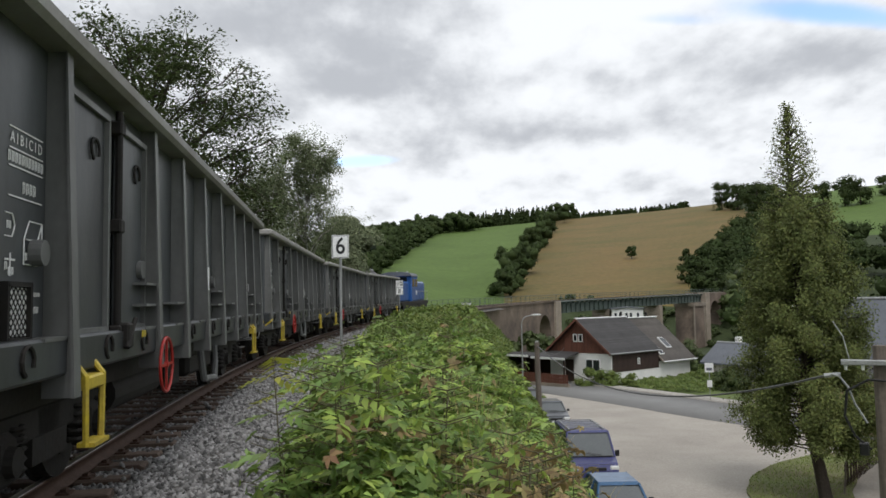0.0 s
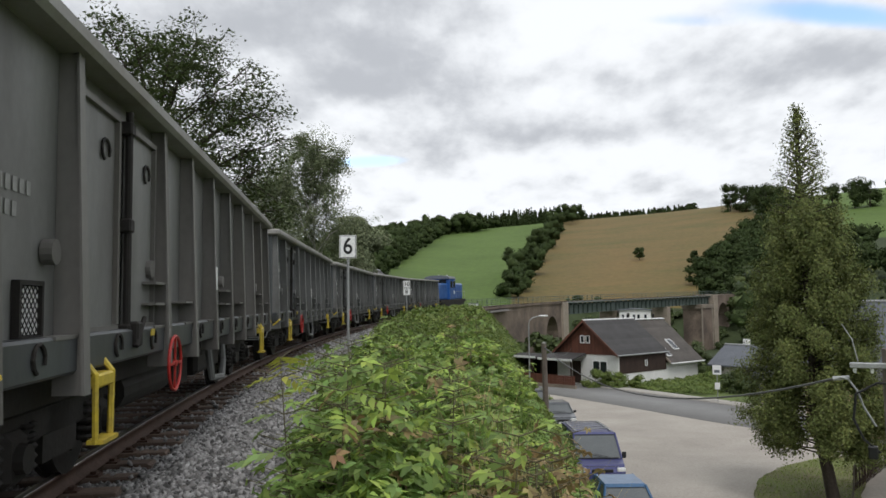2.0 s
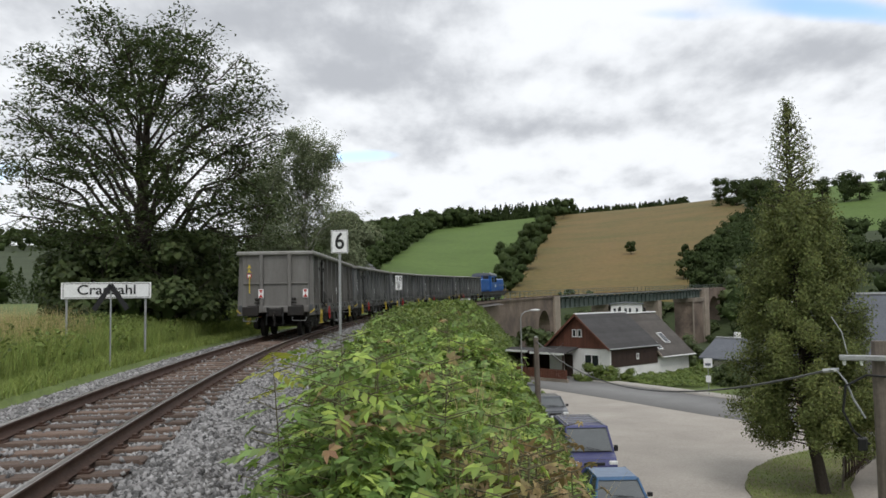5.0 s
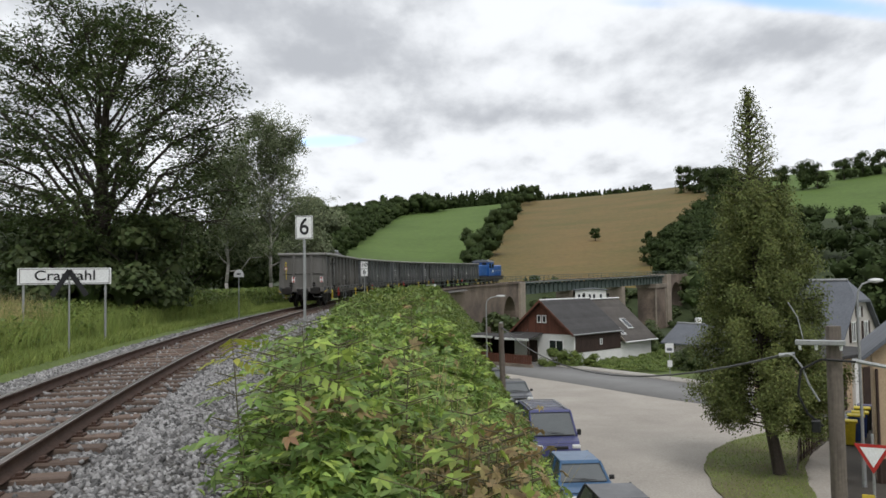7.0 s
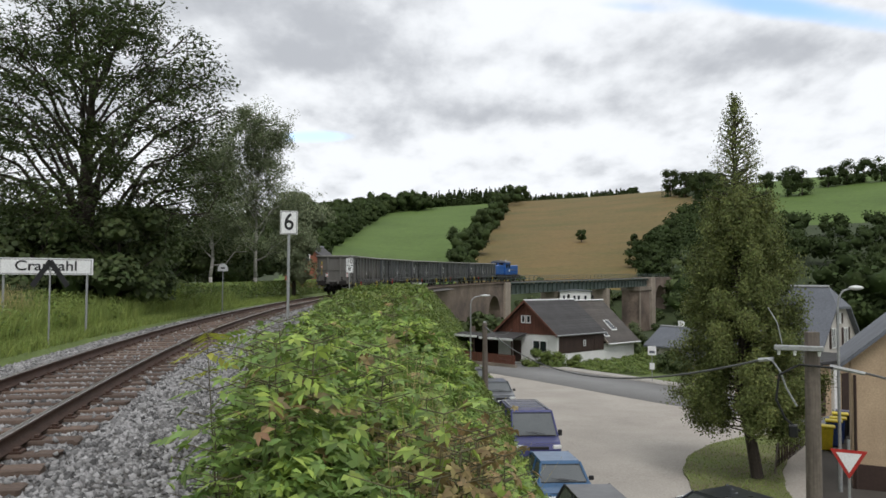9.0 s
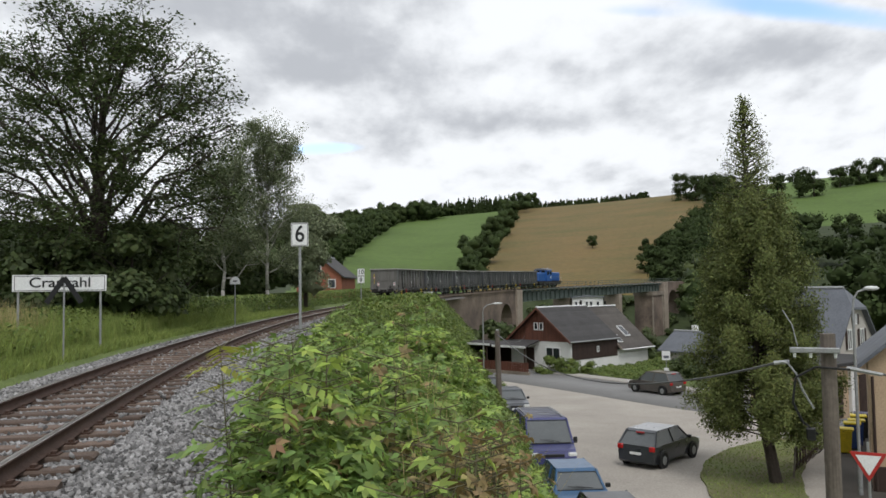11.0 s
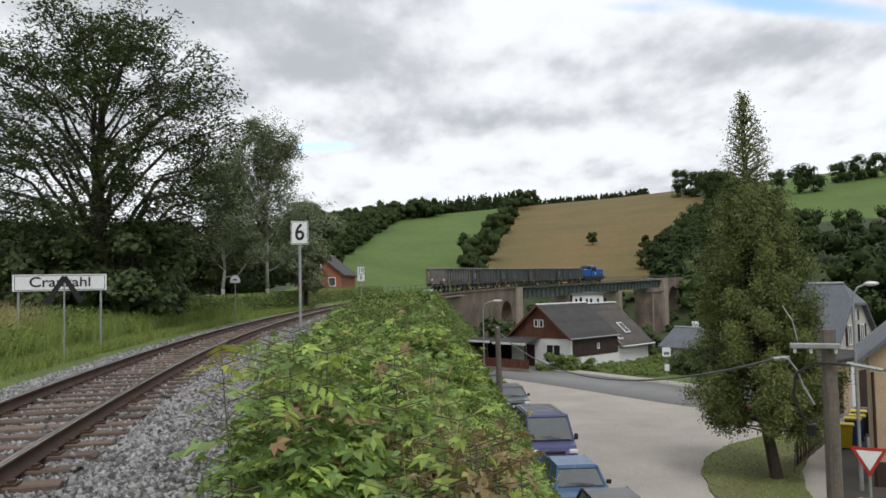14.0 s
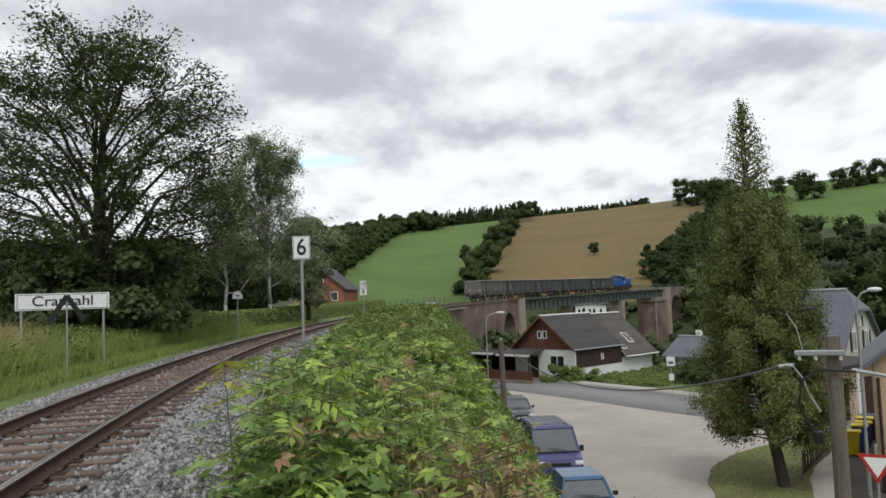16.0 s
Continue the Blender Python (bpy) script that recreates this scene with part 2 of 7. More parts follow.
M["blade"] = mat("tall_grass_blades", (0.24, 0.30, 0.075), 0.7, dark=(0.15, 0.20, 0.05), scale=0.6, fine=8, bump=0.0, island=0.4, trans=0.25)
M["bark"] = mat("dark_bark", (0.055, 0.043, 0.034), 0.95, dark=(0.03, 0.025, 0.02), scale=2, fine=12, bump=0.8, streak=(3, 3, 0.6), dist=0.03)
M["stem"] = mat("brown_green_stems", (0.10, 0.085, 0.045), 0.8, dark=(0.06, 0.06, 0.03), scale=3, fine=20, bump=0.1)
M["bark_birch"] = mat("birch_bark", (0.45, 0.43, 0.40), 0.8, dark=(0.08, 0.075, 0.07), scale=2.5, fine=9, bump=0.4, streak=(1, 1, 3))
M["pole"] = mat("grey_weathered_pole_wood", (0.15, 0.125, 0.105), 0.9, dark=(0.075, 0.062, 0.052), scale=3, fine=14, bump=0.5, streak=(6, 6, 0.4))
M["zinc"] = mat("galvanised_steel", (0.36, 0.37, 0.37), 0.5, 0.6, dark=(0.25, 0.25, 0.25), scale=5, bump=0.1)
M["timber"] = mat("red_brown_boards", (0.135, 0.052, 0.034), 0.75, dark=(0.085, 0.035, 0.025), scale=1.5, fine=12, bump=0.3, vary=0.15)
M["timber_dark"] = mat("dark_brown_boards", (0.045, 0.026, 0.02), 0.75, dark=(0.03, 0.02, 0.016), scale=1.5, fine=12, bump=0.3, vary=0.12)
M["roof"] = mat("dark_grey_roof_slate", (0.045, 0.043, 0.043), 0.75, dark=(0.036, 0.034, 0.034), scale=0.9, fine=9, bump=0.3, vary=0.18)
M["roof_blue"] = mat("blue_grey_slate", (0.125, 0.135, 0.155), 0.65, dark=(0.09, 0.098, 0.112), scale=0.8, fine=9, bump=0.25, vary=0.1)
M["render_w"] = mat("white_render", (0.74, 0.74, 0.72), 0.9, dark=(0.60, 0.60, 0.58), scale=0.7, fine=20, bump=0.15, amount=0.6)
M["render_c"] = mat("cream_render", (0.49, 0.37, 0.245), 0.9, dark=(0.34, 0.25, 0.165), scale=0.5, fine=18, bump=0.25, amount=0.9)
M["render_g"] = mat("pale_grey_render", (0.50, 0.47, 0.44), 0.9, dark=(0.40, 0.37, 0.34), scale=0.7, fine=18, bump=0.15)
M["brick"] = mat("orange_brick_render", (0.27, 0.10, 0.06), 0.85, dark=(0.19, 0.07, 0.045), scale=1.0, fine=10, bump=0.2)
M["glass"] = glass("window_glass")
# base colour raised to grey in place of the sky mirrored in the windscreens
M["carglass"] = glass("sky_grey_car_glass", (0.12, 0.13, 0.135), 0.04)
M["van"] = mat("violet_blue_car_paint", (0.048, 0.052, 0.155), 0.38, 0.15, dark=(0.04, 0.044, 0.13), scale=2, bump=0.0, coat=0.45)
M["car_grey"] = mat("grey_car_paint", (0.09, 0.098, 0.11), 0.35, 0.3, scale=2, bump=0.0, coat=0.5)
M["car_blue"] = mat("mid_blue_car_paint", (0.04, 0.11, 0.22), 0.42, 0.1, scale=2, bump=0.0, coat=0.3)
M["car_black"] = mat("black_car_paint", (0.018, 0.019, 0.022), 0.35, 0.1, scale=2, bump=0.0, coat=0.35)
M["tyre"] = mat("tyre_rubber", (0.018, 0.018, 0.018), 0.9, scale=8)
M["lamp_glass"] = mat("pale_lamp_glass", (0.66, 0.67, 0.66), 0.3, scale=4, bump=0.0)
M["bin_blue"] = mat("blue_plastic", (0.03, 0.07, 0.26), 0.5, scale=4, bump=0.05)
M["bin_yellow"] = mat("yellow_plastic", (0.66, 0.52, 0.03), 0.5, scale=4, bump=0.05)
M["curb"] = mat("kerb_granite", (0.36, 0.34, 0.31), 0.9, dark=(0.24, 0.22, 0.2), scale=3, fine=30, bump=0.3, vary=0.15)
M["cable"] = mat("cable_sheath", (0.10, 0.10, 0.10), 0.6, bump=0.0)


# ---- the line: s metres along it, u metres aside (right), grade from s = 20 on ----
S = np.arange(-80.0, 420.0, 0.5)
_k = np.where(S < 60, 0.0047, np.where(S < 175, 0.0043, 0.0))
_t = np.radians(-8.75) + np.concatenate([[0], np.cumsum(_k[:-1] * 0.5)])
_t -= np.interp(0, S, _t) - np.radians(-8.75)
LX = np.concatenate([[0], np.cumsum((np.sin(_t[1:]) + np.sin(_t[:-1])) * 0.25)])
LY = np.concatenate([[0], np.cumsum((np.cos(_t[1:]) + np.cos(_t[:-1])) * 0.25)])
LX += -4.10 - np.interp(0, S, LX)
LY += 6.0 - np.interp(0, S, LY)
LZ = np.cumsum(np.interp(S, [20, 70], [0.001, 0.0157]) * 0.5)
LZ -= np.interp(0, S, LZ)
LT = _t


def line(s, u=0.0, z=0.0):
    a = np.interp(s, S, LT)
    return Vector((np.interp(s, S, LX) + u * math.cos(a), np.interp(s, S, LY) - u * math.sin(a), np.interp(s, S, LZ) + z))


def heading(s):
    return -math.degrees(np.interp(s, S, LT))


def on_line(s, u=0.0, z=0.0):
    p = line(s, u, z)
    return pose(p.x, p.y, p.z, 0, 0, heading(s))


def along(x, y):
    """Nearest s and u of places given as arrays."""
    x, y = np.atleast_1d(x), np.atleast_1d(y)
    ks = np.arange(0, len(S), 4)
    best = np.empty(len(x), int)
    for i in range(0, len(x), 4000):
        d = (x[i:i + 4000, None] - LX[ks]) ** 2 + (y[i:i + 4000, None] - LY[ks]) ** 2
        best[i:i + 4000] = ks[d.argmin(1)]
    dx, dy, a = x - LX[best], y - LY[best], LT[best]
    return S[best] + dx * np.sin(a) + dy * np.cos(a), dx * np.cos(a) - dy * np.sin(a)


def sstep(a, lo, hi):
    t = np.clip((a - lo) / (hi - lo), 0, 1)
    return t * t * (3 - 2 * t)


def street_z(y):
    return -5.95 - 0.014 * (np.clip(y, -40, 130) - 33)


def ground_z(x, y):
    x, y = np.atleast_1d(np.asarray(x, float)), np.atleast_1d(np.asarray(y, float))
    s, u = along(x, y)
    r = np.hypot(x, y)
    zt = np.interp(s, S, LZ) - 0.52
    low = street_z(y) - 5 * sstep(y, 105, 150)
    # the bank right of the line
    crest = 4.3 + 1.0 * sstep(s, 10, 40)
    right = np.maximum(low, zt - 1.1 * np.maximum(0, u - crest))
    right = np.where(u - crest > 40, low, right)
    left = zt + 0.25 + 0.35 * sstep(-u, 3, 7) + 0.012 * np.maximum(0, -u - 7)
    near = np.where(u < 0, np.where(u > -2.6, zt, left), right)
    # the valley under the bridge, then the far side
    val = low + 0 * x
    out = np.where(u > 0, sstep(s, 84, 90), sstep(s, 96, 110)) * sstep(r, 70, 84)
    z = near * (1 - out) + np.minimum(near, val) * out
    # the hill behind
    b = np.degrees(np.arctan2(x, y))
    crest_z = np.interp(b, [-70, -40, -24, -12, -7, 0, 9, 16, 21, 28, 34, 45, 70], [44, 44, 44, 42, 50, 60, 67, 71, 75, 79, 82, 84, 80])
    foot = np.interp(b, [-40, -8, -3, 2, 30], [120, 150, 205, 262, 270])
    foot_z = np.interp(b, [-40, -8, 0, 4, 30], [2, 1.0, 0.5, 2.5, 3.0])
    hill = foot_z + (crest_z - foot_z) * np.clip((r - foot) / (620 - foot), 0, 1) ** np.interp(b, [-20, 0, 10, 30], [1.25, 1.1, 1.0, 1.0])
    hill = hill - 0.10 * np.maximum(0, r - 620)
    hill = np.maximum(hill, -30)
    f = sstep(r, foot - 36, foot + 5)
    behind = sstep(-y, 0, 40)
    return np.where(r > foot - 36, z * (1 - f) + hill * f, z) * (1 - behind) + np.minimum(z, 0.4) * behind


# ---- mesh helpers ----
def mesh(name, verts, faces, mats, idx=None, smooth=False):
    me = bpy.data.meshes.new(name)
    if isinstance(verts, np.ndarray) and isinstance(faces, np.ndarray):
        nv, nf, k = len(verts), len(faces), faces.shape[1]
        me.vertices.add(nv)
        me.vertices.foreach_set("co", np.ascontiguousarray(verts, np.float32).ravel())
        me.loops.add(nf * k)
        me.loops.foreach_set("vertex_index", np.ascontiguousarray(faces, np.int32).ravel())
        me.polygons.add(nf)
        me.polygons.foreach_set("loop_start", np.arange(0, nf * k, k, dtype=np.int32))
        me.update(calc_edges=True)
    else:
        me.from_pydata([tuple(v) for v in verts], [], [tuple(f) for f in faces])
    for m_ in (mats if isinstance(mats, (list, tuple)) else [mats]):
        me.materials.append(m_)
    if idx is not None:
        me.polygons.foreach_set("material_index", np.ascontiguousarray(idx, np.int32))
    if smooth:
        me.polygons.foreach_set("use_smooth", np.ones(len(me.polygons), bool))
    me.validate()
    me.update()
    return me


class Form:
    """A bmesh that grows by shaped pieces and becomes one mesh."""

    def __init__(self):
        self.bm = bmesh.new()

    def _place(self, verts, m_):
        bmesh.ops.transform(self.bm, matrix=m_, verts=verts)

    def box(self, c, size, m_=Matrix(), bevel=0.0, taper=1.0):
        r = bmesh.ops.create_cube(self.bm, size=1.0)
        vs = r["verts"]
        for v in vs:
            k = taper if v.co.z > 0 else 1.0
            v.co = Vector((v.co.x * size[0] * k, v.co.y * size[1] * k, v.co.z * size[2]))
        if bevel:
            es = list({e for v in vs for e in v.link_edges})
            g = bmesh.ops.bevel(self.bm, geom=es, offset=bevel, segments=1, affect="EDGES", profile=0.5)
            vs = list({v for f in g["faces"] for v in f.verts} | {v for v in vs if v.is_valid})
        self._place(vs, m_ @ Matrix.Translation(c))
        return self

    def tube(self, a, b, r1, r2=None, n=10):
        a, b = Vector(a), Vector(b)
        d = b - a
        r = bmesh.ops.create_cone(self.bm, cap_ends=True, segments=n, radius1=r1, radius2=r1 if r2 is None else r2, depth=d.length)
        self._place(r["verts"], Matrix.Translation((a + b) / 2) @ d.to_track_quat("Z", "Y").to_matrix().to_4x4())
        return self

    def path(self, pts, r, n=8):
        """One bent bar of even thickness through the points."""
        pts = [Vector(p) for p in pts]
        rings, side = [], None
        for i, p in enumerate(pts):
            d = (pts[min(i + 1, len(pts) - 1)] - pts[max(i - 1, 0)]).normalized()
            if side is None:
                side = d.orthogonal().normalized()
            side = (side - d * side.dot(d)).normalized()
            up = d.cross(side)
            rings.append([self.bm.verts.new(p + side * (r * math.cos(2 * math.pi * k / n)) + up * (r * math.sin(2 * math.pi * k / n))) for k in range(n)])
        for a, b in zip(rings, rings[1:]):
            for k in range(n):
                self.bm.faces.new((a[k], a[(k + 1) % n], b[(k + 1) % n], b[k]))
        self.bm.faces.new(rings[0][::-1])
        self.bm.faces.new(rings[-1])
        return self

    def ball(self, c, size, n=10):
        r = bmesh.ops.create_uvsphere(self.bm, u_segments=n, v_segments=max(5, n // 2), radius=0.5)
        self._place(r["verts"], Matrix.Translation(c) @ Matrix.Diagonal((*size, 1)))
        return self

    def ring(self, c, radius, thick, m_=Matrix(), n=24, k=8):
        vs, fs = [], []
        for i in range(n):
            a = 2 * math.pi * i / n
            for j in range(k):
                b = 2 * math.pi * j / k
                q = radius + thick * math.cos(b)
                vs.append(self.bm.verts.new(m_ @ Vector((c[0] + thick * math.sin(b), c[1] + q * math.cos(a), c[2] + q * math.sin(a)))))
        for i in range(n):
            for j in range(k):
                self.bm.faces.new((vs[i * k + j], vs[i * k + (j + 1) % k], vs[(i + 1) % n * k + (j + 1) % k], vs[(i + 1) % n * k + j]))
        return self

    def prism(self, prof, y0, y1, m_=Matrix()):
        """A closed outline in x, z drawn out along y."""
        a = [self.bm.verts.new(m_ @ Vector((p[0], y0, p[1]))) for p in prof]
        b = [self.bm.verts.new(m_ @ Vector((p[0], y1, p[1]))) for p in prof]
        n = len(prof)
        self.bm.faces.new(a)
        self.bm.faces.new(b[::-1])
        for i in range(n):
            self.bm.faces.new((a[i], b[i], b[(i + 1) % n], a[(i + 1) % n]))
        return self

    def done(self, name, material, bevel=0.0, smooth=False):
        if bevel:
            es = [e for e in self.bm.edges if len(e.link_faces) == 2 and e.calc_face_angle(0) > 0.6]
            bmesh.ops.bevel(self.bm, geom=es, offset=bevel, segments=2, affect="EDGES", profile=0.6)
        bmesh.ops.recalc_face_normals(self.bm, faces=self.bm.faces)
        me = bpy.data.meshes.new(name)
        self.bm.to_mesh(me)
        self.bm.free()
        me.materials.append(material)
        if smooth:
            me.polygons.foreach_set("use_smooth", np.ones(len(me.polygons), bool))
        return me


def part(name, form, material, parent=None, label="", m_=None, bevel=0.0, smooth=False):
    data = form.done(name, material, bevel, smooth) if isinstance(form, Form) else form
    ob = new(name, data)
    ob.parent = parent
    if m_ is not None:
        ob.matrix_basis = m_
    return tagged(ob, label)


def thing(name, label, category, m_=None, group="", kind=""):
    ob = new(name)
    ob.empty_display_size = 0.2
    if m_ is not None:
        ob.matrix_basis = m_
    return tagged(ob, label, category, group, kind)


def F():
    return Form()


def text_mesh(body, size, material, depth=0.004, bold=0.0):
    cu = bpy.data.curves.new("writing", "FONT")
    cu.body, cu.size, cu.extrude, cu.align_x, cu.align_y, cu.offset = body, size, depth, "CENTER", "CENTER", bold
    tmp = bpy.data.objects.new("writing", cu)
    me = bpy.data.meshes.new_from_object(tmp)
    bpy.data.objects.remove(tmp), bpy.data.curves.remove(cu)
    me.materials.clear()
    me.materials.append(material)
    return me


# ---- ground ----
def build_ground():
    az = np.radians(np.concatenate([np.arange(-180, -44, 4.0), np.arange(-44, 48, 0.35), np.arange(48, 180, 4.0)]))
    rr = np.concatenate([[0.004], np.arange(0.6, 12, 0.6), np.geomspace(12, 2600, 150)])
    A, R_ = np.meshgrid(az, rr, indexing="ij")
    x, y = (R_ * np.sin(A)).ravel(), (R_ * np.cos(A)).ravel()
    z = ground_z(x, y)
    na, nr = len(az), len(rr)
    i, j = np.meshgrid(np.arange(na), np.arange(nr - 1), indexing="ij")
    i, j = i.ravel(), j.ravel()
    i2 = (i + 1) % na
    f = np.stack([i * nr + j, i * nr + j + 1, i2 * nr + j + 1, i2 * nr + j], 1)
    verts = np.stack([x, y, z], 1)
    c = verts[f].mean(1)
    r = np.hypot(c[:, 0], c[:, 1])
    b = np.degrees(np.arctan2(c[:, 0], c[:, 1]))
    idx = np.zeros(len(f), int)
    # meadow and ripe field on the hill, parted by the hedgerow; woods' floor, coloured as in shade, elsewhere
    part_b = np.interp(r, [240, 265, 405, 620], [4.1, 4.6, 6.5, 8.7])
    left_b = np.interp(r, [150, 240, 327, 450, 600, 640], [-9, -6.5, -4.8, -2.7, -0.4, 6.0])
    right_b = np.interp(r, [240, 330, 470, 640], [17.5, 18.5, 23.2, 19.6])
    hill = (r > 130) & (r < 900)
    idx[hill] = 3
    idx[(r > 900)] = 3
    idx[hill & (b > left_b) & (b < part_b)] = 1
    idx[hill & (b >= part_b) & (b < right_b) & (r > 256)] = 2
    idx[hill & (b >= 25.5) & (r > 380)] = 1
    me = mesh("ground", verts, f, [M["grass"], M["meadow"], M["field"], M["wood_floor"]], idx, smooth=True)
    ob = new("ground", me)
    tagged(ob, "grassy ground, green meadow and ripe brown field on a hill", "ground", kind="structure")


def build_street():
    """Asphalt road across and the pale gravel yard before it, laid on the ground."""
    def sheet(name, pts, material, lift, label, n=24):
        # pts: four corners; filled with a fine grid that follows the street
        a, b, c, d = [Vector((*p, 0)) for p in pts]
        vs, fs = [], []
        for i in range(n + 1):
            for j in range(n + 1):
                p = (a.lerp(b, i / n)).lerp(d.lerp(c, i / n), j / n)
                vs.append((p.x, p.y, float(street_z(p.y)) + lift))
        for i in range(n):
            for j in range(n):
                q = i * (n + 1) + j
                fs.append((q, q + n + 1, q + n + 2, q + 1))
        ob = new(name, mesh(name, np.array(vs), np.array(fs), material, smooth=True))
        return tagged(ob, label, name, kind="structure")

    sheet("yard", [(2.0, 10), (22, 10), (27, 41), (2.0, 75)], M["gravelyard"], 0.03, "pale gravel forecourt with tyre tracks")

    def strip(name, pts, w0, w1, material, lift, label, thick=0.0):
        """A band beside a polyline, from w0 to w1 to its right."""
        P_ = [Vector((*p, 0)) for p in pts]
        fine = []
        for i in range(len(P_) - 1):
            a_, b_, c_, d_ = P_[max(0, i - 1)], P_[i], P_[i + 1], P_[min(len(P_) - 1, i + 2)]
            for k in range(8):
                t = k / 8
                fine.append(0.5 * (2 * b_ + (c_ - a_) * t + (2 * a_ - 5 * b_ + 4 * c_ - d_) * t * t + (3 * b_ - a_ - 3 * c_ + d_) * t ** 3))
        fine.append(P_[-1])
        vs, fs = [], []
        for i, p in enumerate(fine):
            d = (fine[min(i + 1, len(fine) - 1)] - fine[max(i - 1, 0)]).normalized()
            n_ = Vector((-d.y, d.x, 0))
            for w in (w0, w1):
                q = p + n_ * w
                vs += [(q.x, q.y, float(street_z(q.y)) + lift), (q.x, q.y, float(street_z(q.y)) + lift - 0.16)]
        for i in range(len(fine) - 1):
            o = i * 4
            fs += [(o, o + 4, o + 6, o + 2), (o, o + 1, o + 5, o + 4), (o + 2, o + 6, o + 7, o + 3)]
        me = mesh(name, np.array(vs), np.array(fs), material)
        tagged(new(name, me), label, name, kind="structure")

    near = [(1.5, 96), (3.4, 82), (7.3, 69.4), (12.4, 58.2), (17.4, 47.0), (23.0, 39.3), (32, 31.5), (48, 22), (92, 2)]
    strip("road", near, 0.0, 7.0, M["asphalt"], 0.06, "grey asphalt road running past the yard")
    strip("lane", [(10.8, 12), (13.6, 23.5), (17.4, 31.2), (22.6, 38.0)], -7.0, -0.2, M["lane"], 0.045, "dark earthy lane beside the houses")
    strip("kerb", near, 7.0, 7.25, M["curb"], 0.16, "pale granite kerb along the road")
    strip("pavement", near, 7.25, 8.6, M["curb"], 0.15, "pale worn pavement beyond the road")


def build_line():
    # ballast bed: shouldered section drawn along the line
    prof = [(-3.1, -0.62), (-1.95, -0.22), (-0.75, -0.235), (0.75, -0.235), (1.95, -0.22), (3.2, -0.62)]
    st = np.arange(-30, 108, 1.0)
    vs = np.array([[*line(s, u, z)] for s in st for u, z in prof])
    k = len(prof)
    fs = np.array([(i * k + j, i * k + j + 1, (i + 1) * k + j + 1, (i + 1) * k + j) for i in range(len(st) - 1) for j in range(k - 1)])
    tagged(new("ballast_bed", mesh("ballast_bed", vs, fs, M["ballast_bed"])), "grey gravel ballast bed under the track", "ballast", kind="structure")
    # rails: T section, foot, web, head
    sec = [(-0.07, -0.16), (0.07, -0.16), (0.07, -0.148), (0.012, -0.125), (0.012, -0.045), (0.036, -0.035), (0.036, -0.006), (0.028, 0.0),
           (-0.028, 0.0), (-0.036, -0.006), (-0.036, -0.035), (-0.012, -0.045), (-0.012, -0.125), (-0.07, -0.148)]
    n = len(sec)
    rail_st = np.concatenate([np.arange(-30, 60, 1.0), np.arange(60, 330, 3.0)])
    for u0, nm in ((-0.754, "left"), (0.754, "right")):
        vs = np.array([[*line(s, u0 + u, z)] for s in rail_st for u, z in sec])
        fs, ids = [], []
        for i in range(len(rail_st) - 1):
            for j in range(n):
                fs.append((i * n + j, i * n + (j + 1) % n, (i + 1) * n + (j + 1) % n, (i + 1) * n + j))
                ids.append(1 if j in (6, 7, 8) else 0)
        ob = new("rail", mesh("rail", vs, np.array(fs), [M["rust"], M["steel"]], ids))
        tagged(ob, "rusty steel rail with a worn bright head", "rail", group="rails", kind="structure")


build_ground()
build_street()
build_line()


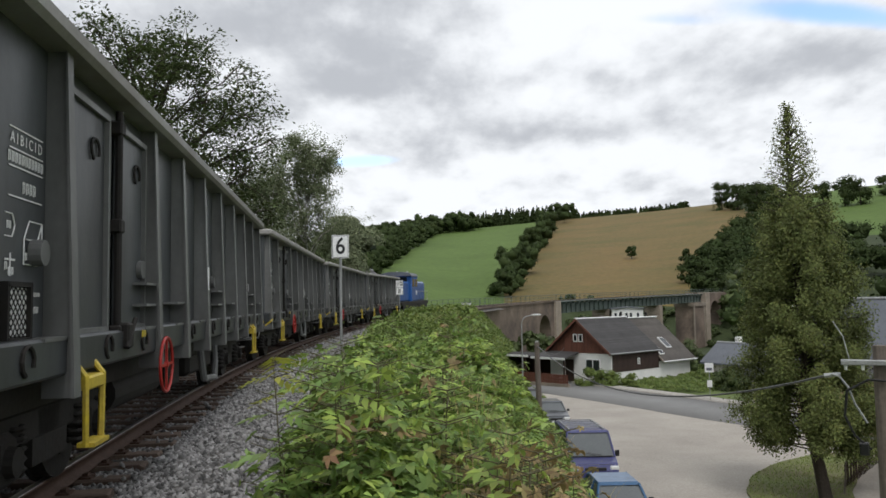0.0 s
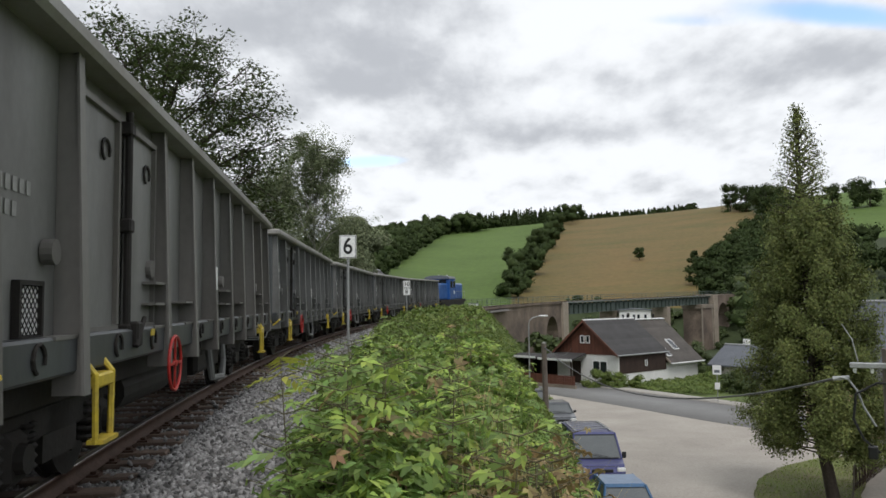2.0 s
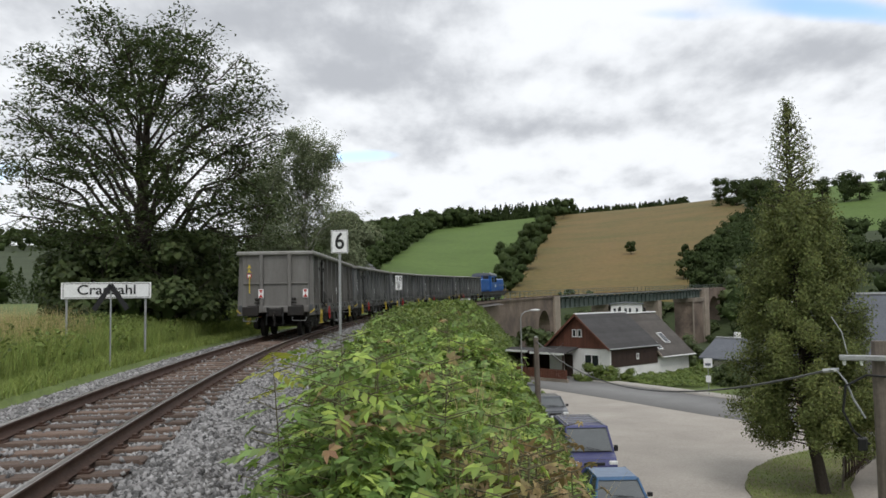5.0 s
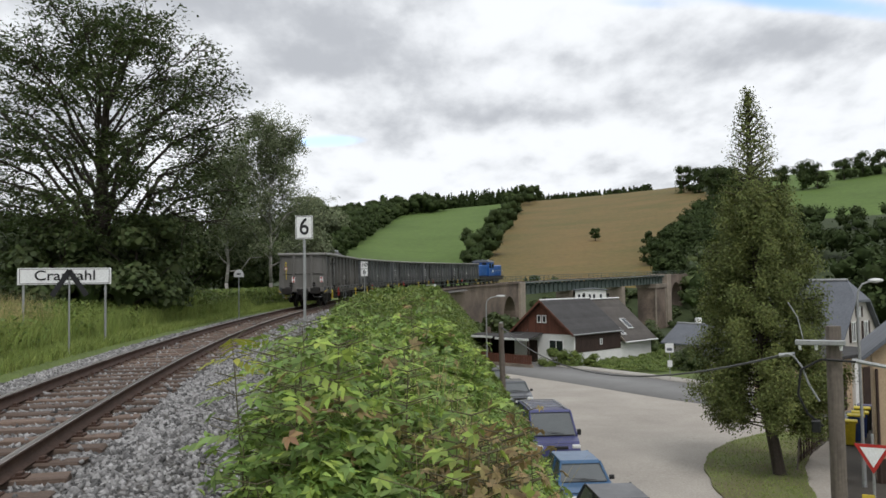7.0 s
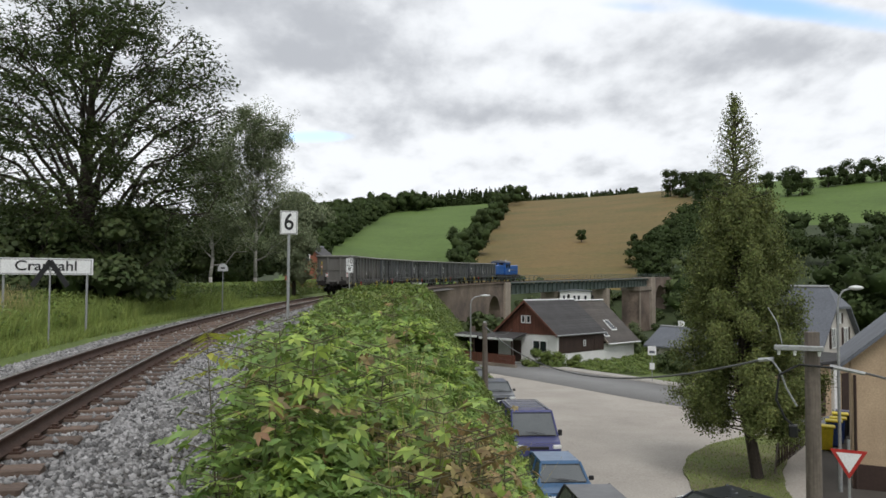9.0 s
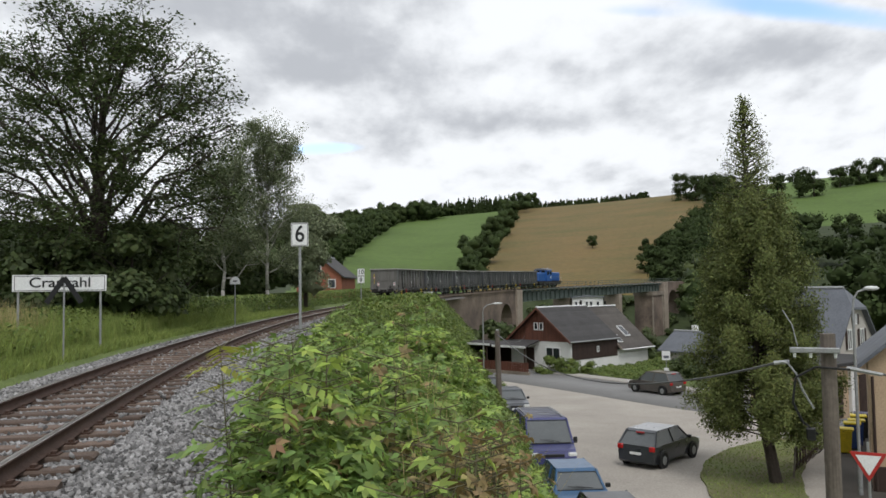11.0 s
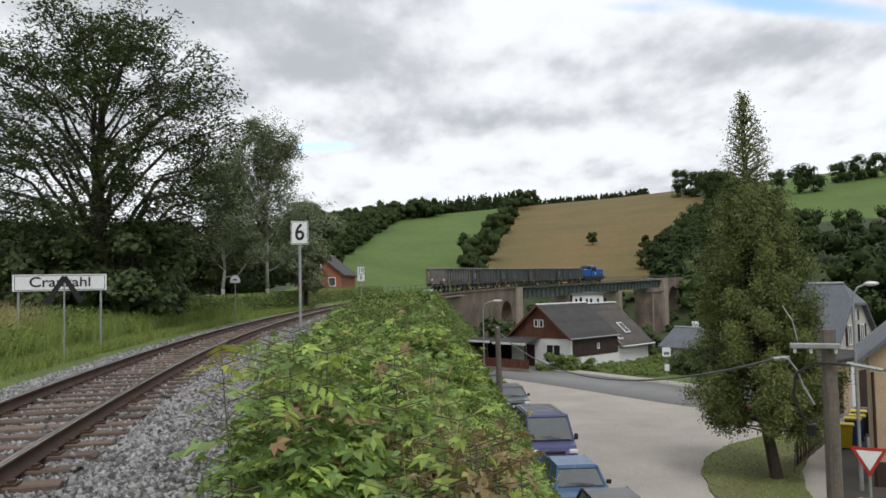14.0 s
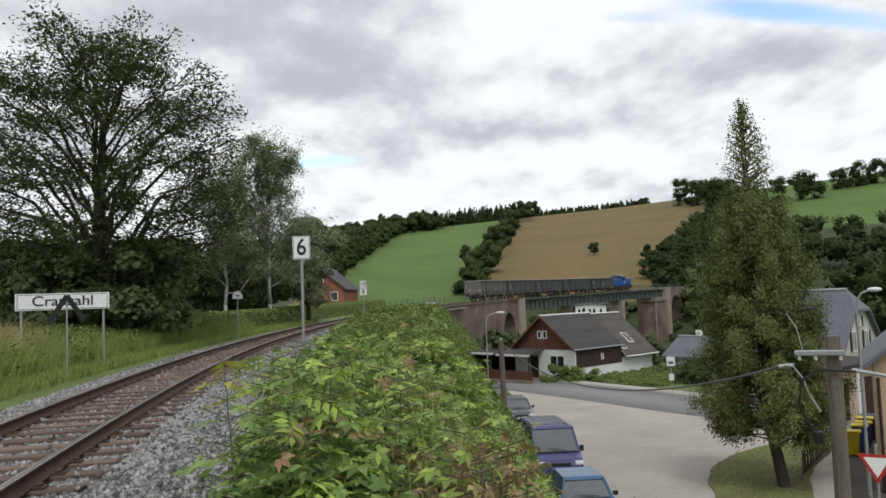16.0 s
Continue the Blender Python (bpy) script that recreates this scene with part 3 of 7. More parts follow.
# ---- viaduct ----
def build_viaduct():
    va = thing("viaduct", "stone and steel railway viaduct over the valley", "bridge", kind="structure")
    depth = 13.0

    def wall(name, s0, s1, u0, u1, top, bottom, material, arch=None, n=40):
        """A wall piece along the line, with an arched opening (centre s, half width, spring height below the top)."""
        bm = bmesh.new()
        ss = np.linspace(s0, s1, n)
        cols = []
        for s in ss:
            lo = bottom
            if arch and abs(s - arch[0]) < arch[1]:
                q = (s - arch[0]) / arch[1]
                lo = -arch[2] + arch[1] * (math.sqrt(1 - q * q) - 1) * 1.0
            cols.append([bm.verts.new(line(s, u, z)) for u, z in ((u0, lo), (u1, lo), (u1, top), (u0, top))])
        for a, b in zip(cols, cols[1:]):
            for i in range(4):
                bm.faces.new((a[i], b[i], b[(i + 1) % 4], a[(i + 1) % 4]))
        bm.faces.new(cols[0]), bm.faces.new(cols[-1][::-1])
        bmesh.ops.recalc_face_normals(bm, faces=bm.faces)
        me = bpy.data.meshes.new(name)
        bm.to_mesh(me), bm.free()
        me.materials.append(material)
        return part(name, me, material, va)

    # approach wall with one arch, coping, pilaster
    wall("approach_wall", 88, 127.5, -2.4, 2.4, -0.15, -depth, M["stone"])
    wall("arch_wall", 127.5, 138.5, -2.4, 2.4, -0.15, -depth, M["stone"], arch=(133.2, 3.4, 2.4))
    wall("pilaster", 138.5, 141.5, -2.8, 2.8, -0.1, -depth, M["stone_light"])
    wall("coping", 87.5, 138.4, 2.4, 2.65, -0.02, -0.24, M["stone"])
    wall("abutment_wing", 86.5, 88, -2.6, 2.9, -0.3, -8, M["stone_light"])
    # steel spans
    for s0, s1 in ((141.6, 172), (172.2, 203), (203.2, 236.8)):
        for u in (-1.4, 1.4):
            wall("main_girder", s0, s1, u - 0.15, u + 0.15, -0.6, -2.5, M["girder"])
        wall("girder_flange", s0, s1, 1.15, 1.75, -0.5, -0.6, M["girder"])
        wall("walkway", s0, s1, -2.4, 2.4, -0.2, -0.34, M["girder"])
        for s in np.arange(s0 + 1, s1, 2.6):
            wall("stiffener", s, s + 0.12, 1.55, 1.8, -0.62, -2.48, M["girder"], n=2)
            wall("bracket", s, s + 0.12, 1.8, 2.4, -0.34, -0.7, M["girder"], n=2)
    for s in (172, 203):
        wall("river_pier", s - 1.1, s + 1.1, -2.0, 2.0, -2.55, -17, M["stone_light"], n=2)
    # far pier and arch
    wall("far_pier", 227, 236.9, -2.6, 2.6, -2.6, -17, M["stone"], n=4)
    for s in (227, 236.0):
        wall("pier_quoin", s - 0.5, s + 0.5, 2.55, 2.75, -2.9, -17, M["stone_light"], n=2)
    wall("pier_cap", 226.4, 237, -2.8, 2.9, -2.55, -3.6, M["stone_light"], n=4)
    wall("far_pilaster", 237, 241, -2.9, 2.9, 0.1, -17, M["stone_light"], n=4)
    wall("far_arch_wall", 241, 256, -2.4, 2.4, 0.0, -16, M["stone"], arch=(247.5, 5.2, 2.4))
    wall("far_wall", 256, 320, -2.4, 2.4, 0.0, -14, M["stone"])
    # railing on both sides
    for u in (2.5, -2.5):
        for h in (0.55, 1.05):
            wall("handrail", 88, 262, u - 0.025, u + 0.025, h, h - 0.05, M["girder"], n=90)
        for s in np.arange(88, 262, 2.6):
            wall("rail_post", s - 0.03, s + 0.03, u - 0.03, u + 0.03, 1.05, -0.2, M["girder"], n=2)


build_viaduct()


# ---- train ----
WAGON_LEN, PITCH = 15.3, 15.79


def build_bogie(parent, y0, wheels):
    bg = part("bogie", F().box((0.98, 0, 0.62), (0.14, 2.5, 0.26), bevel=0.03).box((-0.98, 0, 0.62), (0.14, 2.5, 0.26), bevel=0.03)
              .box((0, 0, 0.6), (2.1, 0.5, 0.3), bevel=0.04).box((0.98, 0, 0.42), (0.16, 0.7, 0.2)).box((-0.98, 0, 0.42), (0.16, 0.7, 0.2)),
              M["wagon_dark"], parent, "sooty cast steel bogie", Matrix.Translation((0, y0, 0)))
    for dx in (1.02, -1.02):
        for dy in (-0.9, 0.9):
            f = F().box((dx, dy, 0.46), (0.2, 0.34, 0.36), bevel=0.05).tube((dx + math.copysign(0.08, dx), dy, 0.46), (dx + math.copysign(0.16, dx), dy, 0.46), 0.11, 0.1, 12)
            part("axle_box", f, M["wagon_dark"], bg)
            for e in (-0.27, 0.27):
                sp = F()
                for q in range(5):
                    sp.ring((0, 0, 0), 0.085, 0.022, Matrix.Translation((dx, dy + e, 0.36 + q * 0.07)) @ Matrix.Rotation(radians(90), 4, "Y"), 10, 5)
                part("spring", sp, M["wagon_dark"], bg)
    for dy in (-0.9, 0.9):
        w = F()
        for dx in (0.75, -0.75):
            sg = math.copysign(1, dx)
            w.tube((dx - 0.065, 0, 0), (dx + 0.065, 0, 0), 0.46, 0.46, 28).tube((dx - sg * 0.085, 0, 0), (dx - sg * 0.06, 0, 0), 0.49, 0.49, 28)
            w.tube((dx + sg * 0.05, 0, 0), (dx + sg * 0.09, 0, 0), 0.14, 0.12, 12)
        w.tube((-0.9, 0, 0), (0.9, 0, 0), 0.08, 0.08, 10)
        for q in range(4):
            w.box((0.83, 0.24 * math.cos(q * 1.571), 0.24 * math.sin(q * 1.571)), (0.02, 0.06, 0.06))
        wheels.append(part("wheelset", w, M["wagon_dark"], parent, "dark steel wheels on their axle", Matrix.Translation((0, y0 + dy, 0.46))))
    return bg


def stencil_table(wg, sx, w2):
    """Lettered load table and symbols on the dark wagons' first bay."""
    # stencilled table: letters over ruled lines, unreadable figures as bars
    y, xo = -5.95, sx * (w2 + 0.006)
    face = Matrix.Translation((xo, y, 2.51)) @ Matrix.Rotation(radians(90 * sx), 4, "Z") @ Matrix.Rotation(radians(90), 4, "X")
    tagged(part("lettering", text_mesh("A I B I C I D", 0.098, M["white"], 0.001), None, wg, "white stencilled letters", face), kind="stuff")
    ru = F()
    for zz in (2.575, 2.445, 2.335, 2.15):
        ru.box((xo, y, zz), (0.004, 0.52, 0.009))
    for yy, zz, ww, hh in ((-0.22, 1.62, 0.15, 0.012), (-0.22, 1.76, 0.15, 0.012), (-0.22, 1.47, 0.15, 0.012)):
        ru.box((xo, y + yy * sx, zz), (0.004, ww, hh))
    # a slanted box symbol drawn in lines
    for ya, za, yb, zb in ((-0.02, 1.74, 0.2, 1.74), (-0.02, 1.9, 0.2, 1.9), (-0.02, 1.74, -0.02, 1.9), (0.2, 1.74, 0.2, 1.9), (0.06, 2.02, 0.27, 2.02), (-0.02, 1.9, 0.06, 2.02), (0.2, 1.9, 0.27, 2.02), (0.27, 2.02, 0.27, 1.86), (0.27, 1.86, 0.2, 1.74),
                           (-0.3, 2.04, -0.2, 2.04), (-0.2, 2.04, -0.16, 1.97), (-0.16, 1.97, -0.2, 1.9), (-0.2, 1.9, -0.3, 1.9), (-0.22, 1.8, -0.22, 1.66)):
        ru.tube((xo, y + sx * ya, za), (xo, y + sx * yb, zb), 0.005, 0.005, 4)
    tagged(part("stencil", ru, M["white"], wg, "white stencilled lines"), kind="stuff")
    fig = F()
    for zz, hh, ya, yb, k in ((2.39, 0.07, -0.28, 0.28, 11), (2.22, 0.075, -0.06, 0.16, 4), (1.79, 0.05, 0.0, 0.18, 4), (1.55, 0.03, -0.02, 0.26, 8), (1.45, 0.045, -0.02, 0.24, 6), (1.97, 0.05, -0.28, -0.21, 2), (1.72, 0.05, -0.3, -0.25, 1), (1.69, 0.05, -0.25, -0.16, 2), (1.54, 0.06, -0.24, -0.19, 1)):
        for c in range(k):
            wc = (yb - ya) / k
            yc = y + sx * (ya + (c + 0.5) * wc)
            fig.box((xo, yc - wc * 0.28, zz), (0.004, wc * 0.16, hh)).box((xo, yc + wc * 0.18, zz), (0.004, wc * 0.16, hh * 0.8)).box((xo, yc, zz + hh * 0.42), (0.004, wc * 0.5, hh * 0.15))
    tagged(part("stencil", fig, M["white"], wg, "small unreadable stencilled figures"), kind="stuff")


def build_wagon(sheet, rib, label, table=True):
    """Four-axle open wagon; y runs forwards, the base is the rail's top."""
    wg = thing("open_wagon", label, "wagon", group="train wagons")
    h2, w2, z0, z1 = WAGON_LEN / 2 - 0.62, 1.29, 1.2, 3.24
    wheels, end_paint = [], sheet if table else M["wagon"]
    part("side_sheet", F().box((w2 - 0.02, 0, (z0 + z1) / 2), (0.04, 2 * h2, z1 - z0)), sheet, wg)
    part("side_sheet", F().box((-w2 + 0.02, 0, (z0 + z1) / 2), (0.04, 2 * h2, z1 - z0)), sheet, wg)
    part("wagon_floor", F().box((0, 0, z0 + 0.04), (2 * w2 - 0.09, 2 * h2 - 0.09, 0.08)), M["wagon_dark"], wg)
    for sx in (1, -1):
        part("top_rail", F().box((sx * (w2 + 0.10), 0, z1 + 0.06), (0.28, 2 * h2 + 0.1, 0.16), bevel=0.04), M["wagon_top"], wg, "worn pale steel top rail")
        part("side_sill", F().box((sx * (w2 + 0.06), 0, z0 - 0.06), (0.2, 2 * h2, 0.26), bevel=0.02), M["wagon_panel"], wg)
        # posts: deep webs with a narrow flange, short ledges behind each one
        posts = (-h2 + 0.07, -5.6, -3.1, -1.7, -0.25, 1.2, 2.65, 4.1, 5.5, h2 - 0.07)
        for i, y in enumerate(posts):
            post = F()
            for dx, tx, wy in ((0.09, 0.18, 0.05), (0.185, 0.02, 0.115)):
                post.box((0, 0, 0), (tx, wy, z1 - z0 + 0.34), Matrix.Translation((dx, 0, 0)))
            for v in post.bm.verts:
                up = v.co.z > 0
                v.co = Vector((sx * (w2 + 0.002 + v.co.x * (0.72 if up else 1.15)), y + v.co.y * (0.95 if up else 1.15), (z0 + z1) / 2 - 0.17 + v.co.z))
            part("side_post", post, rib, wg)
            if 0 < i:
                for zz in ((0.06, 0.28, 0.48), (0.06, 0.3), (0.06,))[(i + 1) % 3]:
                    part("side_ledge", F().box((sx * (w2 + 0.085), y - 0.24, z0 + zz), (0.17, 0.40, 0.025)), rib, wg)
                if i % 3 == 2 or i == 1:
                    part("pipe_stub", F().tube((sx * (w2 + 0.01), y - 0.24, z0 + 0.62), (sx * (w2 + 0.09), y - 0.24, z0 + 0.62), 0.085, 0.085, 14), rib, wg)
        # a pair of tall doors near the rear
        for y, wd in ((-4.92, 1.02), (-3.66, 0.92)):
            dr = part("side_door", F().box((sx * (w2 + 0.025), y, (z0 + z1) / 2 - 0.06), (0.03, wd, z1 - z0 - 0.24), bevel=0.01), sheet, wg)
            rim = F().box((sx * (w2 + 0.055), y, z1 - 0.2), (0.05, wd, 0.05)).box((sx * (w2 + 0.055), y, z0 + 0.08), (0.05, wd, 0.05))
            for sg in (1, -1):
                rim.box((sx * (w2 + 0.055), y + sg * (wd / 2 - 0.025), (z0 + z1) / 2 - 0.06), (0.05, 0.05, z1 - z0 - 0.34))
            part("door_rim", rim, rib, dr)
            arc = [(sx * (w2 + 0.055), y + 0.18 - 0.10 * math.cos(q * 0.6), z1 - 0.52 + 0.09 * math.sin(q * 0.6)) for q in range(-2, 7)]
            part("door_ring", F().path(arc, 0.013, 5), M["wagon_dark"], dr)
        rod = F().tube((sx * (w2 + 0.11), -4.28, z0 - 0.08), (sx * (w2 + 0.11), -4.28, z1 - 0.1), 0.032)
        for zz in (z0 + 0.05, z0 + 0.95, z1 - 0.25):
            rod.box((sx * (w2 + 0.09), -4.28, zz), (0.12, 0.13, 0.12), bevel=0.015)
        part("locking_rod", rod, M["wagon_dark"], wg, "dark door locking rod")
        part("door_catch", F().box((sx * (w2 + 0.16), -4.2, z0 + 0.02), (0.1, 0.16, 0.22), bevel=0.02).tube((sx * (w2 + 0.2), -4.3, z0 - 0.08), (sx * (w2 + 0.2), -4.05, z0 + 0.16), 0.02), M["wagon_dark"], wg)
        part("paint_mark", F().box((sx * (w2 + 0.2), -3.75, z0 + 0.02), (0.012, 0.1, 0.06)), M["yellow"], wg)
        # rings on the sill
        for y in (-6.3, -4.7, -3.6, -1.2, 0.35, 1.8, 3.3, 4.7, 6.2):
            arc = [(sx * (w2 + 0.17), y - 0.09 * math.cos(q * 0.6), z0 - 0.05 + 0.09 * math.sin(q * 0.6)) for q in range(-2, 7)]
            part("lashing_ring", F().path(arc, 0.014, 5), M["wagon_dark"], wg)
        if table:
            stencil_table(wg, sx, w2)
        else:
            wd = F()
            for zz, k in ((2.2, 5), (2.05, 3)):
                for c in range(k):
                    wd.box((sx * (w2 + 0.006), -6.5 + 0.1 * c, zz), (0.004, 0.06, 0.09))
            tagged(part("stencil", wd, M["faded"], wg, "faded white unreadable stencilling"), kind="stuff")
            lg = F()
            for yc in (1.56, 1.92, 2.28):
                lg.box((0, 0, 0), (0.004, 0.24, 0.34), Matrix.Translation((sx * (w2 + 0.006), yc, 2.2)), bevel=0.0015)
            tagged(part("emblem", lg, M["faded"], wg, "faded pale emblem shapes"), kind="stuff")
        dp = part("data_plate", F().box((sx * (w2 + 0.02), -6.12, z0 + 0.24), (0.02, 0.3, 0.3), bevel=0.004), M["white"], wg, "pale paper plate behind a wire mesh")
        net = F()
        for q in range(-4, 5):
            for sg in (1, -1):
                y0_, y1_ = max(-0.15, q * 0.06 - 0.15), min(0.15, q * 0.06 + 0.15)
                if y1_ - y0_ > 0.02:
                    net.tube((sx * (w2 + 0.036), -6.12 + y0_, z0 + 0.24 + sg * (y0_ - q * 0.06)), (sx * (w2 + 0.036), -6.12 + y1_, z0 + 0.24 + sg * (y1_ - q * 0.06)), 0.004, 0.004, 4)
        part("wire_mesh", net, M["wagon_dark"], dp)
        part("plate_frame", F().box((sx * (w2 + 0.03), -6.12, z0 + 0.41), (0.05, 0.36, 0.03)).box((sx * (w2 + 0.03), -6.12, z0 + 0.07), (0.05, 0.36, 0.03)).box((sx * (w2 + 0.03), -6.29, z0 + 0.24), (0.05, 0.03, 0.37)).box((sx * (w2 + 0.03), -5.95, z0 + 0.24), (0.05, 0.03, 0.37)), M["wagon_dark"], dp)
        part("label_holder", F().box((sx * (w2 + 0.19), -0.25, z0 + 0.62), (0.015, 0.1, 0.34), bevel=0.004), M["white"], wg, "narrow pale label holder on a post")
        # steps, yellow
        for sy in (1, -1):
            y = sy * 5.2
            st = F()
            st.path([(sx * 1.42, y - 0.19, 1.08), (sx * 1.5, y - 0.19, 0.98), (sx * 1.5, y - 0.17, 0.5), (sx * 1.5, y + 0.17, 0.5), (sx * 1.5, y + 0.19, 0.98), (sx * 1.42, y + 0.19, 1.08)], 0.024, 6)
            st.box((sx * 1.44, y, 0.93), (0.16, 0.4, 0.1), bevel=0.015).box((sx * 1.5, y, 0.5), (0.12, 0.34, 0.03))
            part("foot_step", st, M["yellow"], wg, "yellow painted foot step")
            part("corner_handle", F().path([(sx * 1.36, sy * (h2 + 0.12), 0.95), (sx * 1.5, sy * (h2 + 0.12), 1.06), (sx * 1.5, sy * (h2 - 0.1), 1.1)], 0.022, 6), M["yellow"], wg, "yellow grab handle")
        part("handwheel", F().ring((0, 0, 0), 0.27, 0.016, Matrix.Translation((sx * 1.53, -3.0, 0.88))).tube((sx * 1.3, -3.0, 0.88), (sx * 1.55, -3.0, 0.88), 0.03)
             .box((sx * 1.53, -3.0, 0.88), (0.02, 0.025, 0.52)).box((sx * 1.53, -3.0, 0.88), (0.02, 0.52, 0.025)), M["red"], wg, "red brake handwheel")
        part("brake_rod", F().path([(sx * 1.25, 0.3, 1.05), (sx * 1.32, 0.4, 0.42), (sx * 1.32, 1.3, 0.36), (sx * 1.3, 1.5, 0.6), (sx * 1.25, 1.6, 1.05)], 0.05, 8), M["wagon_post"], wg)
    for sy in (1, -1):
        y = sy * h2
        part("end_sheet", F().box((0, y, (z0 + z1) / 2 - 0.05), (2 * w2 - 0.01, 0.05, z1 - z0 + 0.1)), end_paint, wg)
        part("end_rail", F().box((0, y + sy * 0.05, z1 + 0.06), (2 * w2 + 0.46, 0.2, 0.16), bevel=0.04), M["wagon_top"], wg, "worn pale end rail")
        part("end_beam", F().box((0, y + sy * 0.06, (z0 + z1) / 2 - 0.10), (2 * w2 - 0.06, 0.05, 0.05), bevel=0.01), end_paint, wg)
        for x in (-0.55, 0.55):
            part("end_post", F().box((x, y + sy * 0.08, (z0 + z1) / 2 - 0.1), (0.15, 0.13, z1 - z0 + 0.25), bevel=0.03), end_paint, wg)
        for x in (-w2 + 0.05, w2 - 0.05):
            part("corner_post", F().box((x, y - sy * 0.05, (z0 + z1) / 2 - 0.02), (0.16, 0.16, z1 - z0), bevel=0.03), end_paint, wg)
        part("headstock", F().box((0, y + sy * 0.03, 1.10), (2.6, 0.2, 0.26), bevel=0.03), end_paint, wg)
        part("draw_gear", F().box((0, y + sy * 0.08, 0.98), (0.62, 0.24, 0.34), bevel=0.05).box((0.28, y + sy * 0.16, 1.1), (0.08, 0.2, 0.16)).box((-0.28, y + sy * 0.16, 1.1), (0.08, 0.2, 0.16)), M["wagon_dark"], wg)
        for x in (-0.875, 0.875):
            part("buffer_housing", F().box((x, y + sy * 0.1, 1.06), (0.46, 0.2, 0.4), bevel=0.05), M["wagon_dark"], wg)
            part("hook_bracket", F().box((x * 0.82, y + sy * 0.12, 1.5), (0.16, 0.1, 0.1), bevel=0.02).box((x * 0.82, y + sy * 0.1, 1.36), (0.2, 0.06, 0.05)), M["wagon_dark"], wg)
        for x in (-0.875, 0.875):
            part("buffer", F().tube((x, y + sy * 0.1, 1.04), (x, y + sy * 0.5, 1.04), 0.12, 0.11, 14).box((x, y + sy * 0.56, 1.04), (0.62, 0.06, 0.36), bevel=0.025), M["wagon_dark"], wg, "dark worn buffer")
        part("coupling", F().tube((0, y + sy * 0.1, 0.98), (0, y + sy * 0.42, 0.95), 0.05).ring((0, 0, 0), 0.1, 0.03, Matrix.Translation((0, y + sy * 0.4, 0.8))).box((0, y + sy * 0.3, 0.6), (0.06, 0.06, 0.3)),
             M["wagon_dark"], wg)
        for x in (-0.3, 0.32):
            part("brake_hose", F().path([(x, y + sy * 0.12, 0.98), (x, y + sy * 0.3, 0.85), (x * 1.05, y + sy * 0.28, 0.5)], 0.03), M["black"], wg)
        for x in (-0.95, 0.95):
            part("shunter_handle", F().path([(x - 0.28, y + sy * 0.2, 0.8), (x - 0.26, y + sy * 0.22, 0.66), (x + 0.26, y + sy * 0.22, 0.66), (x + 0.28, y + sy * 0.2, 0.8)], 0.016, 6), M["zinc"], wg)
        part("grab_rail", F().path([(-1.0, y + sy * 0.05, 2.42), (-1.0, y + sy * 0.15, 2.42), (-1.0, y + sy * 0.15, 1.75), (-1.0, y + sy * 0.05, 1.75)], 0.022, 6), M["yellow"], wg, "yellow grab rail")
    part("tail_handrail", F().path([(-1.42, h2 + 0.2, 2.7), (-1.5, h2 + 0.25, 2.7), (-1.5, h2 + 0.25, 1.2)], 0.02, 6), M["yellow"], wg, "yellow handrail")
    for sx in (1, -1):
        part("frame_beam", F().box((sx * 1.12, 0, 0.93), (0.12, 2 * h2 - 0.5, 0.3)), M["wagon_dark"], wg)
        part("brake_gear", F().box((sx * 0.85, 1.4, 0.62), (0.5, 1.9, 0.34), bevel=0.06).tube((sx * 0.9, -3.2, 0.62), (sx * 0.9, -1.2, 0.62), 0.2, 0.2, 14).box((sx * 0.95, -0.2, 0.6), (0.1, 0.9, 0.4)), M["wagon_dark"], wg)
    part("brake_beam", F().box((0, 0, 0.55), (0.12, 2 * h2 - 3.0, 0.12)).box((0, 2.6, 0.6), (1.6, 0.3, 0.4)).box((0, -2.4, 0.6), (1.6, 0.3, 0.4)), M["wagon_dark"], wg)
    part("underframe", F().box((0, 0, 0.98), (0.5, 2 * h2 - 0.2, 0.3)).box((0.5, 0, 0.85), (0.5, 1.6, 0.4), bevel=0.05).box((-0.5, 2, 0.8), (0.5, 1.0, 0.5), bevel=0.05), M["wagon_dark"], wg)
    for sy in (1, -1):
        build_bogie(wg, sy * (h2 - 2.25), wheels)
    return wg, wheels


def build_tail_plates(wg):
    """The red and white end-of-train plates and the warning stickers on the last wagon only."""
    y = -(WAGON_LEN / 2 - 0.62) - 0.17
    for x in (-0.55, 1.17):
        pl = part("tail_plate", F().box((x, y + (0.1 if x > 1 else 0), 1.72), (0.2, 0.02, 0.34), bevel=0.004), M["white"], wg, "white tail plate with red triangles")
        for sg in (1, -1):
            f = F().prism([(x - 0.08, 1.72 + sg * 0.15), (x + 0.08, 1.72 + sg * 0.15), (x, 1.72 + sg * 0.01)], y - 0.016 + (0.1 if x > 1 else 0), y - 0.011 + (0.1 if x > 1 else 0))
            part("red_triangle", f, M["red"], pl)
    for z in (2.78, 2.62):
        part("warning_sticker", F().prism([(-1.12, z - 0.06), (-0.96, z - 0.06), (-1.04, z + 0.09)], y + 0.135, y + 0.14), M["yellow"], wg, "small yellow warning triangle")
    part("notice_sticker", F().box((-1.04, y + 0.138, 2.42), (0.17, 0.008, 0.17)), M["red"], wg, "small red framed notice")
    part("notice_sticker", F().box((-1.04, y + 0.132, 2.42), (0.11, 0.008, 0.11)), M["white"], wg)


